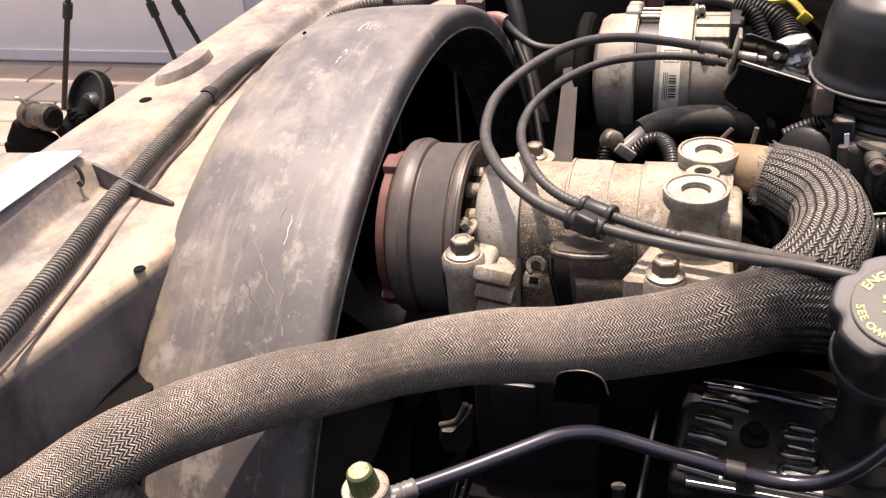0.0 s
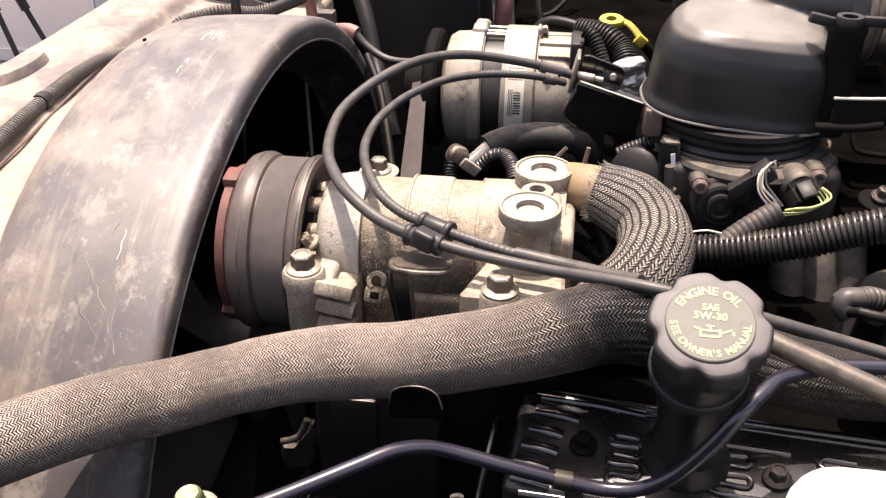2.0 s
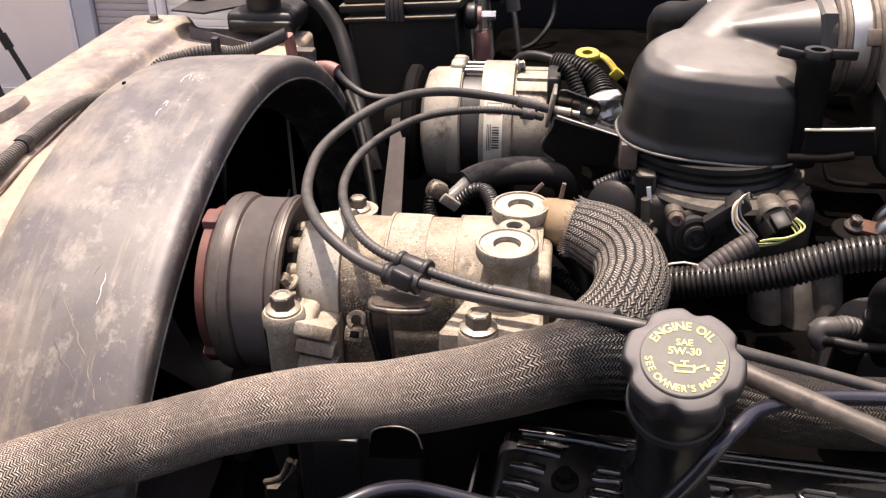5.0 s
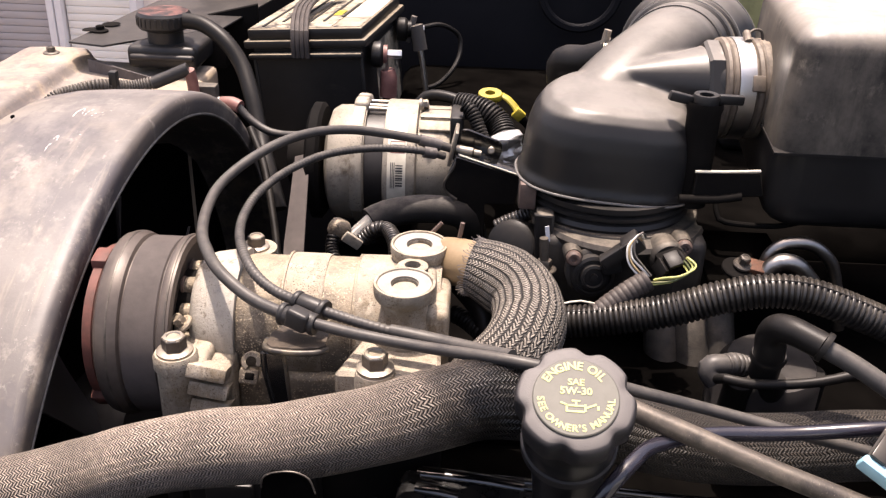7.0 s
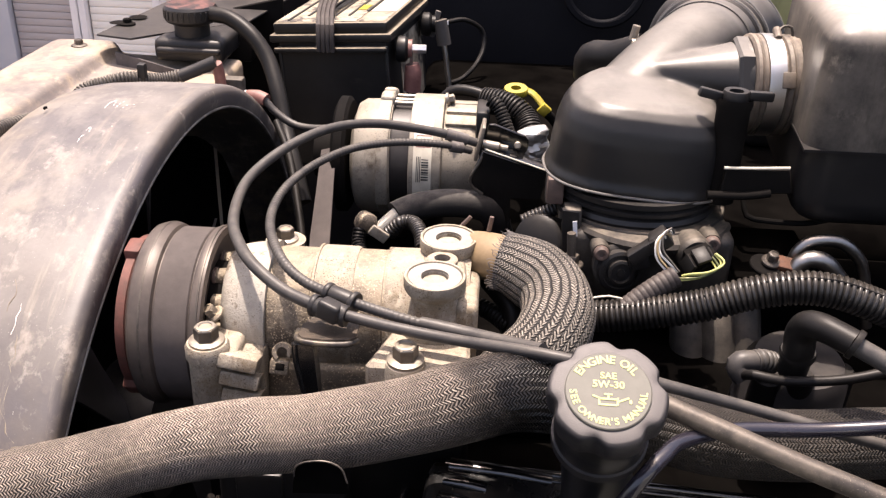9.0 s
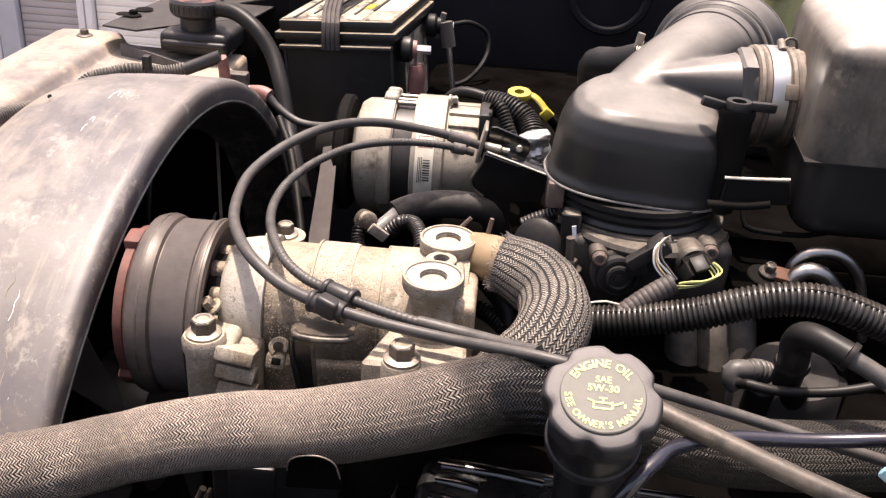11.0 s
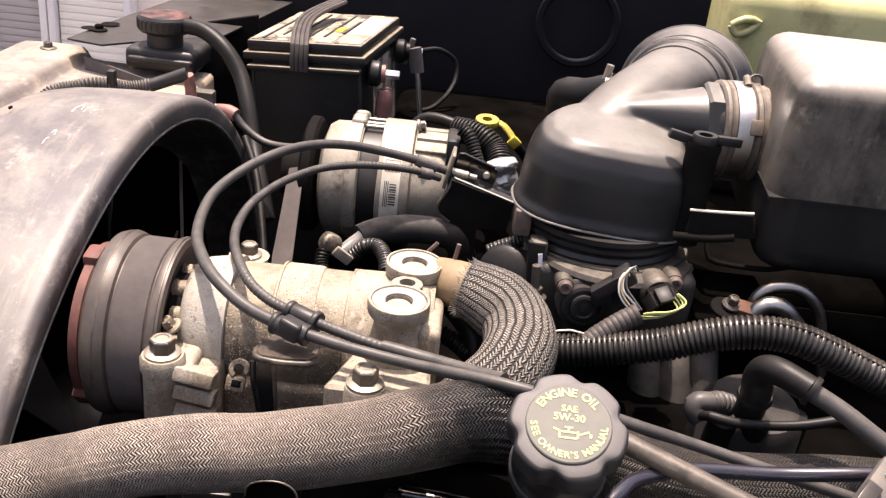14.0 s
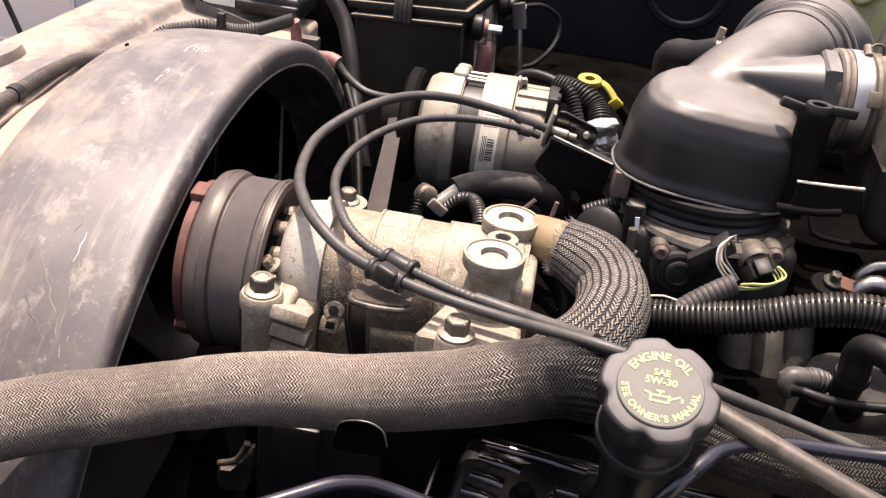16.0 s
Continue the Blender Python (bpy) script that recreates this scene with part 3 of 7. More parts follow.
shutter_door(-1.775, -1.545, M_SHUTTER, "grey closed roller shutter in the house wall")
shutter_door(-1.475, -1.225, M_SHUTTER_PALE, "cream closed roller shutter in the house wall")
for lo, hi, mt, nm in ((-1.885, -1.862, M_TRIM, "white"), (-1.858, -1.78, M_GREYTRIM, "grey"), (-1.54, -1.512, M_TRIM, "white"), (-1.508, -1.48, M_TRIM, "white"), (-1.22, -1.19, M_TRIM, "white")):
    solo("trim", box((lo, 3.47, 0), (hi, 3.549, 2.3), 0.006), mt, nm + " upright door frame post on the house wall", "door frame", kind="structure")

TILE = None
for i in range(7):
    for j in range(9):
        px, py = -3.9 + j * 0.31 + (i % 2) * 0.15, 2.05 + i * 0.205
        if TILE is None:
            TILE = {}
            for nm, mt in (("a", M_PAVE), ("b", M_PAVE_DARK)):
                TILE[nm] = bpy.data.meshes.new("paver")
                bm = block(bmesh.new(), (0.298, 0.195, 0.05), Matrix.Translation((0, 0, 0)), 0.006, 1)
                bm.to_mesh(TILE[nm])
                bm.free()
                TILE[nm].materials.append(mt)
        pv = new("paver", TILE["b" if i == 5 else "a"])
        pv.parent = ground
        pv.location = (px, py, 0.012)

# ---- the engine bay, dark panels that close it ----
solo("inner_fender_far", box((-0.45, 1.82, 0.2), (0.95, 1.86, 1.15), 0.01), M_FENDER, "black inner fender panel of the engine bay", "fender panel", kind="structure")
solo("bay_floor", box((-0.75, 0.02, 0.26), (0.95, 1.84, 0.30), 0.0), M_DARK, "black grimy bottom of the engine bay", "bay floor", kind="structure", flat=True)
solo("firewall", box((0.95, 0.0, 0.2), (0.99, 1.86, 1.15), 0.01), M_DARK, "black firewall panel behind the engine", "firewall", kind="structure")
# unseen near fender, raised to keep low sky light off the hoses
solo("near_fender_blocker", box((-0.70, -0.10, 0.25), (0.95, 0.10, 1.02), 0.03), M_DARK, "unseen black near fender panel added to block low light", "fender panel", kind="structure")
far_ring = turned([(0.064, 0), (0.069, 0.004), (0.077, 0.004), (0.080, 0), (0.077, -0.004), (0.064, -0.004), (0.064, 0)], (0.277, 1.790, 1.000), (0, -1, 0.1), 48)
solo("fender_opening_ring", far_ring, M_FENDER, "round black rim on the far inner fender", "rim", kind="structure")
# the ledge's black holds the shade over it
solo("bay_ledge", box((-0.05, 1.28, 0.58), (0.95, 1.82, 0.845), 0.03, 3), M_SHADE_BLACK, "black wheel housing ledge in the engine bay", "wheel housing", kind="structure")


# added dark sheet that hides the pale wall behind the radiator cap
solo("bay_gap_sheet", plate(bmesh.new(), [(-0.397, 0.970), (-0.273, 1.000), (-0.273, 0.685), (-0.407, 0.671)], 0.01, upright(1.56), 0.001), M_DARK, "black sheet added to close the gap at the bay's front corner", "bay panel", kind="structure")


# ---- radiator support ----
def panel_edge(y):
    """Where the panel's engine-side edge runs: slanting near the fan, then out to the far corner."""
    if y < 0.611:
        return -0.374 - (0.611 - y) * 0.205
    return -0.374 + 0.012 * min(1.0, (y - 0.611) / 0.05) + 0.056 * min(1.0, max(0.0, (y - 1.12) / 0.12))


def support_panel():
    d = thing("radiator_support", "tan dusty radiator support panel with raised rim", "radiator support", (-0.5, 0.8, 0.26))
    # cross-section from the grille side to the engine side, then carried along the panel
    sec = [(-0.66, 0.86), (-0.622, 0.93), (-0.608, 0.948), (-0.595, 0.953), (-0.55, 0.955), (-0.512, 0.9545), (-0.506, 0.9525), (-0.501, 0.9475), (-0.497, 0.9395), (-0.492, 0.9365), (-0.480, 0.9355), (-0.44, 0.9345), (-0.012, 0.9345), (-0.005, 0.9335), (-0.0012, 0.9300), (0.0, 0.924), (0.0, 0.60), (-0.66, 0.60)]
    bm = bmesh.new()
    ys = [0.12 + i * 0.015 for i in range(87)]
    rows = []
    for y in ys:
        k = 0.003 * math.sin(y * 23) + 0.002 * math.sin(y * 51 + 1)
        near = min(1.0, max(0.0, (0.700 - y) / 0.020))
        near = near * near * (3 - 2 * near)
        row = []
        for x, z in sec:
            if x <= -0.501 and z > 0.9:
                z += 0.024 * near * (0.85 if x > -0.504 else 1.0)
            elif -0.5 < x < -0.43 and z > 0.9:
                z += 0.007 * near * (1.0 if x < -0.47 else 0.4)
            row.append(bm.verts.new(((panel_edge(y) + x if x > -0.1 else x) + (k * (1 - near) if 0.9 < z < 0.965 and x < -0.1 else 0), y, z + (k * 0.5 if z > 0.9 else 0))))
        rows.append(row)
    for a, b in zip(rows, rows[1:]):
        for i in range(len(sec)):
            j = (i + 1) % len(sec)
            bm.faces.new((a[i], a[j], b[j], b[i]))
    bm.faces.new(rows[0][::-1])
    bm.faces.new(rows[-1])
    part("panel", bm, M_PANEL, d, angle=50)
    # a boss pressed into the rim, and the ribs across the trough
    bm = bmesh.new()
    lathe(bm, [(0, 0.013), (0.022, 0.0135), (0.034, 0.016), (0.041, 0.0155), (0.045, 0.011), (0.048, 0.002), (0.050, -0.004)], Matrix.Translation((-0.562, 0.960, 0.954)) @ pose(0, 0, 0, 0, 0, 84) @ Matrix.Diagonal((1.15, 0.36, 0.8, 1)), 28)
    part("pressed_boss", bm, M_PANEL, d)
    for p0, p1, h in (((-0.502, 0.683, 0.967), (-0.413, 0.665, 0.938), 0.034), ((-0.481, 1.353, 0.955), (-0.373, 1.319, 0.938), 0.026)):
        bm = bmesh.new()
        tri = [(p0[0], p0[1], p0[2]), (p1[0], p1[1], p1[2] + 0.002), (p1[0], p1[1], p1[2] - 0.006), (p0[0], p0[1], p0[2] - h)]
        near = [bm.verts.new((x, y - 0.002, z)) for x, y, z in tri]
        back = [bm.verts.new((x, y + 0.002, z)) for x, y, z in tri]
        bm.faces.new(near)
        bm.faces.new(back[::-1])
        for k in range(4):
            bm.faces.new((near[k], near[(k + 1) % 4], back[(k + 1) % 4], back[k]))
        part("rib", bm, M_WALLIN, d, "thin dark gusset rib", flat=True)
    bm = bmesh.new()
    strip = [[bm.verts.new((panel_edge(y) + o, y, z)) for o, z in ((0.0015, 0.923), (0.003, 0.918), (0.004, 0.60), (0.0005, 0.60))] for y in (0.13, 0.30, 0.45, 0.609)]
    for a, b in zip(strip, strip[1:]):
        for k in range(3):
            bm.faces.new((a[k], a[k + 1], b[k + 1], b[k]))
    part("inner_wall", bm, M_WALLIN, d, "dark grimy inner wall")
    # black strip over the panel's tan wall paints the shade behind the shroud
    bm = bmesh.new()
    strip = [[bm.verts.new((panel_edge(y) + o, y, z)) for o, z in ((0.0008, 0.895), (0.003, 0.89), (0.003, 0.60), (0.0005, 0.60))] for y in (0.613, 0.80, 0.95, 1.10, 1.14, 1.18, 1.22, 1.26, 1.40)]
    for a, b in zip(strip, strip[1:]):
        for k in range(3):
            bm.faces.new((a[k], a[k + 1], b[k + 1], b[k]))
    part("rear_wall_shade", bm, M_SHADE_BLACK, d, "panel wall blackened for the shade behind the shroud")
    # one dark line for both the sheet edge and the conduit's shadow
    part("folded_edge_shadow", tube([(-0.500, 1.083, 0.9440), (-0.4925, 0.960, 0.9395), (-0.4795, 0.853, 0.9385), (-0.4655, 0.740, 0.9380), (-0.4400, 0.620, 0.9390), (-0.4180, 0.500, 0.9370), (-0.4080, 0.400, 0.9360), (-0.4020, 0.300, 0.9350)], 0.0017, segs=8, step=0.02), M_TAB, d, "rusty folded sheet edge with the conduit's shadow painted in")
    part("wire_staple", tube([(-0.500, 0.656, 0.978), (-0.4965, 0.656, 0.972), (-0.4950, 0.655, 0.963), (-0.4950, 0.651, 0.960), (-0.4955, 0.648, 0.966)], 0.0019, segs=8, step=0.003), M_TB, d, "bent wire staple")
    add_bolt(d, (-0.544, 1.372, 0.955), (0, 0, 1), 0.0065, 0.012, 0.007, mat=M_TANTUBE)
    for px, hr in (((-0.556, 0.861, 0.9562), 1.5), ((-0.386, 0.562, 0.9345), 1.0)):
        part("hole", turned([(0, 0.0012), (0.0046 * hr, 0.0012), (0.0052 * hr, 0), (0, -0.001)], px, (0, 0, 1), 16), M_DARK, d, "dark drilled hole")
    return d


support_panel()
solo("white_card", plate(bmesh.new(), [(-0.553, 0.42), (-0.505, 0.42), (-0.503, 0.673), (-0.506, 0.677), (-0.548, 0.669), (-0.552, 0.665)], 0.001, Matrix.Translation((0, 0, 0.9815)), 0), M_WHITE, "white paper card lying on the support panel", "card", flat=True)

# ---- fan shroud: an arch with a rolled lip round the fan ----
SHROUD_Y, SHROUD_Z = 0.892, 0.504
shroud = thing("fan_shroud", "dusty grey plastic fan shroud with scratches", "fan shroud", (-0.30, SHROUD_Y, 0.3))
prof = [(0.400, -0.428), (0.432, -0.420), (0.462, -0.411), (0.486, -0.402), (0.503, -0.393), (0.514, -0.383), (0.5208, -0.370), (0.5250, -0.350), (0.5270, -0.325), (0.5285, -0.295), (0.529, -0.262), (0.5290, -0.2350), (0.5284, -0.2290), (0.5268, -0.2245), (0.5240, -0.2215), (0.5205, -0.2202), (0.5160, -0.2200), (0.5035, -0.2212), (0.5018, -0.2222), (0.5012, -0.2245), (0.5012, -0.238), (0.499, -0.28), (0.492, -0.32), (0.46, -0.36), (0.400, -0.392)]
ARCH = Matrix(((0, 0, 1, 0), (1, 0, 0, SHROUD_Y), (0, 1, 0, SHROUD_Z), (0, 0, 0, 1)))
part("arch", lathe(bmesh.new(), prof, ARCH, 128, (-12, 198)), M_SHROUD, shroud, angle=60)
part("lip_line", lathe(bmesh.new(), [(0.5014, -0.2228), (0.5020, -0.2207), (0.5032, -0.2201), (0.5044, -0.2204), (0.5048, -0.2214)], ARCH, 128, (-12, 198)), M_LIPLINE, shroud, "rubbed pale lip edge", angle=60)
# scratched chalk marks
for pts in (((-0.298, 0.879, 1.021), (-0.299, 0.895, 1.021), (-0.295, 0.903, 1.022), (-0.292, 0.887, 1.022)), ((-0.288, 0.882, 1.022), (-0.288, 0.895, 1.023), (-0.285, 0.905, 1.023)), ((-0.281, 0.878, 1.023), (-0.279, 0.891, 1.023), (-0.271, 0.894, 1.024)), ((-0.268, 0.894, 1.024), (-0.266, 0.903, 1.024), (-0.261, 0.902, 1.024)), ((-0.278, 0.836, 1.021), (-0.269, 0.838, 1.023), (-0.258, 0.834, 1.024), (-0.254, 0.839, 1.024)), ((-0.254, 0.839, 1.024), (-0.254, 0.847, 1.024)), ((-0.260, 0.827, 1.023), (-0.254, 0.830, 1.024)), ((-0.294, 0.804, 1.021), (-0.295, 0.814, 1.021), (-0.293, 0.818, 1.021)), ((-0.295, 0.827, 1.021), (-0.293, 0.835, 1.021), (-0.291, 0.824, 1.021))):
    out = []
    for x, y, z in pts:
        r = math.hypot(y - SHROUD_Y, z - SHROUD_Z)
        f = 0.5284 / r
        out.append((x, SHROUD_Y + (y - SHROUD_Y) * f, SHROUD_Z + (z - SHROUD_Z) * f))
    part("scratch", tube(out, 0.0006, segs=6, step=0.002, shape=lambda s: 0.55 + 0.45 * math.sin(s * 900 + len(out))), M_CHALK, shroud, "pale scraped mark")



def crack(pts, r, mat, wander=0.004, seed=0):
    """A wandering split or drip line that lies in the shroud's skin."""
    rnd = random.Random(seed)
    line = spline(pts, 0.006)
    out = []
    for k, p in enumerate(line):
        q = p + Vector((rnd.uniform(-1, 1), rnd.uniform(-0.4, 0.4), 0)) * (wander if 0 < k < len(line) - 1 else 0.0)
        f = 0.5287 / math.hypot(q.y - SHROUD_Y, q.z - SHROUD_Z)
        out.append((q.x, SHROUD_Y + (q.y - SHROUD_Y) * f, SHROUD_Z + (q.z - SHROUD_Z) * f))
    wide = [rnd.uniform(0.35, 1.5) for _ in range(60)]
    part("scratch", tube(out, r, segs=6, step=0.003, shape=lambda q: wide[int(q / 0.006) % 60]), mat, shroud, "thin scraped or cracked line")


for k, (pts, mt, r) in enumerate((
        (((-0.301, 0.604, 0.949), (-0.290, 0.589, 0.939), (-0.274, 0.569, 0.924), (-0.263, 0.553, 0.911), (-0.255, 0.541, 0.901), (-0.247, 0.535, 0.896)), M_DRIP, 0.0005),
        (((-0.269, 0.604, 0.949), (-0.264, 0.586, 0.937), (-0.263, 0.568, 0.923), (-0.259, 0.550, 0.909)), M_DRIP, 0.0005),
        (((-0.291, 0.566, 0.922), (-0.278, 0.553, 0.911), (-0.263, 0.543, 0.903)), M_WALLIN, 0.0004),
        (((-0.296, 0.572, 0.926), (-0.291, 0.566, 0.922), (-0.286, 0.560, 0.917)), M_WALLIN, 0.0004),
        (((-0.253, 0.552, 0.911), (-0.249, 0.540, 0.900), (-0.243, 0.533, 0.894)), M_CHALK, 0.0003),
        (((-0.243, 0.533, 0.894), (-0.250, 0.532, 0.893), (-0.257, 0.530, 0.892)), M_DRIP, 0.0005),
        (((-0.272, 0.622, 0.962), (-0.270, 0.612, 0.955), (-0.272, 0.600, 0.946)), M_CHALK, 0.0003),
        (((-0.284, 0.640, 0.974), (-0.279, 0.628, 0.966), (-0.281, 0.616, 0.957)), M_DRIP, 0.0005),
        (((-0.354, 0.869, 1.034), (-0.353, 0.873, 1.034)), M_DARK, 0.0009))):
    crack(pts, r, mt, 0.0022, k)
fan = thing("cooling_fan", "dark cooling fan behind the pulleys", "fan", (-0.30, 0.80, 0.70))
part("hub", turned([(0, 0.0), (0.07, 0.0), (0.075, -0.01), (0.075, -0.06), (0, -0.06)], (-0.24, 0.80, 0.70), (1, 0, 0)), M_BLACK, fan)
for k in range(7):
    a = k * 2 * math.pi / 7 + 0.3
    rad, tng = Vector((0, math.cos(a), math.sin(a))), Vector((0, -math.sin(a), math.cos(a)))
    bm = bmesh.new()
    rows = []
    for i in range(7):
        r = 0.07 + 0.19 * i / 6
        w = 0.045 + 0.035 * i / 6
        tw = radians(38 - 14 * i / 6)
        c = Vector((-0.275, 0.80, 0.70)) + rad * r
        e = tng * math.cos(tw) * w + Vector((1, 0, 0)) * math.sin(tw) * w
        rows.append([c - e, c + Vector((0.008, 0, 0)), c + e])
    top = [[bm.verts.new(p) for p in r] for r in rows]
    bot = [[bm.verts.new(p - Vector((0.003, 0, 0))) for p in r] for r in rows]
    for i in range(6):
        for j in range(2):
            bm.faces.new((top[i][j], top[i][j + 1], top[i + 1][j + 1], top[i + 1][j]))
            bm.faces.new((bot[i][j], bot[i + 1][j], bot[i + 1][j + 1], bot[i][j + 1]))
        for j, o in ((0, 1), (2, -1)):
            bm.faces.new((top[i][j], top[i + 1][j], bot[i + 1][j], bot[i][j]))
    bm.faces.new((top[6][0], top[6][1], top[6][2], bot[6][2], bot[6][1], bot[6][0]))
    part("blade", bm, M_TRAY, fan)
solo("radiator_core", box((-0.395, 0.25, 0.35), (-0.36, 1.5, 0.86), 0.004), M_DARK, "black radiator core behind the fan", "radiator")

# ---- engine mass below ----
block_thing = thing("engine_block", "grimy dark engine block below the hoses", "engine", (0.3, 0.8, 0.3))
# case, manifold and far cover are blackened in place of shade
part("cylinder_case", box((-0.10, 0.60, 0.32), (0.80, 1.12, 0.80), 0.03, 3), M_SHADE_BLACK, block_thing)
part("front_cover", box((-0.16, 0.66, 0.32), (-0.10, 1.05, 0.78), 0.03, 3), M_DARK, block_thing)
part("intake_manifold", box((0.02, 0.70, 0.74), (0.62, 1.02, 0.850), 0.02, 3), M_SHADE_BLACK, block_thing, "grimy cast intake manifold blackened for shade")
part("far_valve_cover", box((0.02, 1.02, 0.74), (0.62, 1.20, 0.87), 0.03, 3), M_SHADE_BLACK, block_thing)
part("accessory_bracket", box((-0.10, 0.60, 0.70), (0.08, 0.80, 0.862), 0.012, 2), M_DARK, block_thing, "dark accessory bracket casting")

# ---- air conditioning compressor ----
AY, AZ = 0.70, 0.925
comp = thing("ac_compressor", "dusty cast aluminium air conditioning compressor", "compressor", (-0.04, AY, 0.862))


def cx(x):
    return (x, AY, AZ)


part("clutch_plate", turned([(0, 0), (0.058, 0), (0.066, 0.003), (0.066, 0.010), (0.060, 0.013), (0, 0.013)], (-0.210, AY, AZ - 0.012), (1, 0, 0), 48), M_RUST, comp, "rusty red clutch plate")
for k in range(3):
    a = radians(100 + k * 120)
    part("clutch_lug", block(bmesh.new(), (0.014, 0.020, 0.016), toward((-0.203, AY + 0.064 * math.cos(a), AZ - 0.012 + 0.064 * math.sin(a)), (0, math.cos(a), math.sin(a))), 0.003), M_RUST, comp, "rusty red clutch lug")
part("pulley", turned([(0.05, 0), (0.070, 0), (0.0765, 0.004), (0.0785, 0.010), (0.0785, 0.016), (0.0765, 0.021), (0.0735, 0.0225), (0.0735, 0.052), (0.0765, 0.0535), (0.0780, 0.057), (0.0770, 0.062), (0.072, 0.0635), (0.069, 0.060), (0.062, 0.058), (0.05, 0.058)], (-0.197, AY, AZ - 0.012), (1, 0, 0), 72), M_PULLEY, comp, "worn grey steel pulley")
part("belt_run", turned([(0.0737, 0.0235), (0.0752, 0.0245), (0.0752, 0.0505), (0.0737, 0.0515)], (-0.197, AY, AZ - 0.012), (1, 0, 0), 72), M_BELT, comp, "smooth grey belt on the pulley")
# pale rings paint the highlights along both pulley rims
for rr, hh in ((0.0786, 0.0135), (0.0779, 0.0590)):
    part("rim_highlight", turned([(rr - 0.0012, hh - 0.0012), (rr + 0.0002, hh - 0.0008), (rr + 0.0004, hh), (rr + 0.0002, hh + 0.0008), (rr - 0.0012, hh + 0.0012)], (-0.197, AY, AZ - 0.012), (1, 0, 0), 72), M_TANTUBE, comp, "bright line painted as a pulley rim highlight")
part("front_hub", turned([(0.0, 0), (0.040, 0), (0.040, 0.028), (0, 0.028)], cx(-0.147), (1, 0, 0), 40), M_DARK, comp)
part("front_head", turned([(0, 0), (0.040, 0), (0.0470, 0.0012), (0.0505, 0.005), (0.0525, 0.010), (0.0545, 0.020), (0.0562, 0.032), (0.0574, 0.0360), (0.0568, 0.039), (0, 0.039)], cx(-0.127), (1, 0, 0), 56), M_ALU_PALE, comp, "pale dusty front casting", angle=40)
part("front_shell", turned([(0, 0), (0.0515, 0), (0.0525, 0.003), (0.0525, 0.036), (0.0515, 0.038), (0, 0.038)], cx(-0.088), (1, 0, 0), 56), M_ALU_DIRTY, comp, "sand-crusted shell")
part("centre_shell", turned([(0, 0), (0.0545, 0), (0.0555, 0.003), (0.0555, 0.030), (0.0545, 0.033), (0, 0.033)], cx(-0.052), (1, 0, 0), 56), M_ALU, comp)
part("band", turned([(0, 0), (0.0535, 0), (0.0535, 0.024), (0, 0.024)], cx(-0.019), (1, 0, 0), 56), M_ALU_DIRTY, comp, "oil-stained band")
part("rear_head", turned([(0, 0), (0.0545, 0), (0.0560, 0.003), (0.0575, 0.062), (0.0555, 0.070), (0, 0.070)], cx(0.005), (1, 0, 0), 56), M_ALU, comp)
# sculpted ribs and dust lips
for x in (-0.0535, 0.0045):
    part("joint_rib", turned([(0.0525, 0), (0.0562, 0.0012), (0.0562, 0.0030), (0.0525, 0.004)], cx(x), (1, 0, 0), 56), M_ALU_DIRTY, comp)
# mounting ears with bolts
bB, bC, bV = Vector((-0.126, 0.619, 0.938)), Vector((0.032, 0.590, 0.951)), Vector((-0.099, 0.781, 0.948))
bm = turned([(0, -0.085), (0.0150, -0.085), (0.0152, -0.016), (0.0172, -0.012), (0.0172, -0.003), (0.0155, 0), (0, 0)], bB, (0, 0, 1), 28)
part("mounting_ear", bm, M_ALU, comp)
part("ear_web", box((-0.1405, 0.614, 0.845), (-0.103, 0.665, 0.931), 0.006, 3), M_ALU, comp)
for i in range(4):
    part("ear_rib", block(bmesh.new(), (0.031, 0.024, 0.0115), pose(-0.1005, 0.6165 + i * 0.0012, 0.9235 - i * 0.0168, -22, 10, 0), 0.0018, 2), M_ALU, comp)
part("ear_side", box((-0.116, 0.620, 0.845), (-0.086, 0.665, 0.922), 0.005, 3), M_ALU, comp)
part("mounting_ear", turned([(0, -0.06), (0.0165, -0.06), (0.0160, -0.006), (0.0145, -0.001), (0.0130, 0), (0, 0)], bC, (0, 0, 1), 28), M_ALU, comp)
bm = bmesh.new()
plate(bm, [(-0.030, -0.006), (0.048, -0.006), (0.045, 0.075), (-0.01, 0.08)], 0.02, Matrix.Translation((bC.x, bC.y, bC.z - 0.012)) @ pose(0, 0, 0, -6, 0, 0), 0.003)
part("ear_web", bm, M_ALU, comp)
part("mounting_ear", turned([(0, -0.05), (0.015, -0.05), (0.017, -0.004), (0.0185, 0), (0, 0)], bV, (0, 0, 1), 28), M_ALU, comp)
for b, k in ((bB, 1.0), (bC, 1.0), (bV, 0.84)):
    add_bolt(comp, b, (0, 0, 1), 0.0096 * k, 0.0140 * k, 0.0105 * k)
add_bolt(comp, (-0.127, 0.648, 0.944), (-0.5, -0.3, 0.80), 0.0055, 0.0085, 0.007, mat=M_ALU_DIRTY)
for a in (115, 75, 35):
    aa = radians(a)
    add_bolt(comp, (-0.1345, AY + 0.038 * math.cos(aa), AZ + 0.038 * math.sin(aa)), (-1, 0, 0), 0.006, 0.008, 0.006, mat=M_TAB)
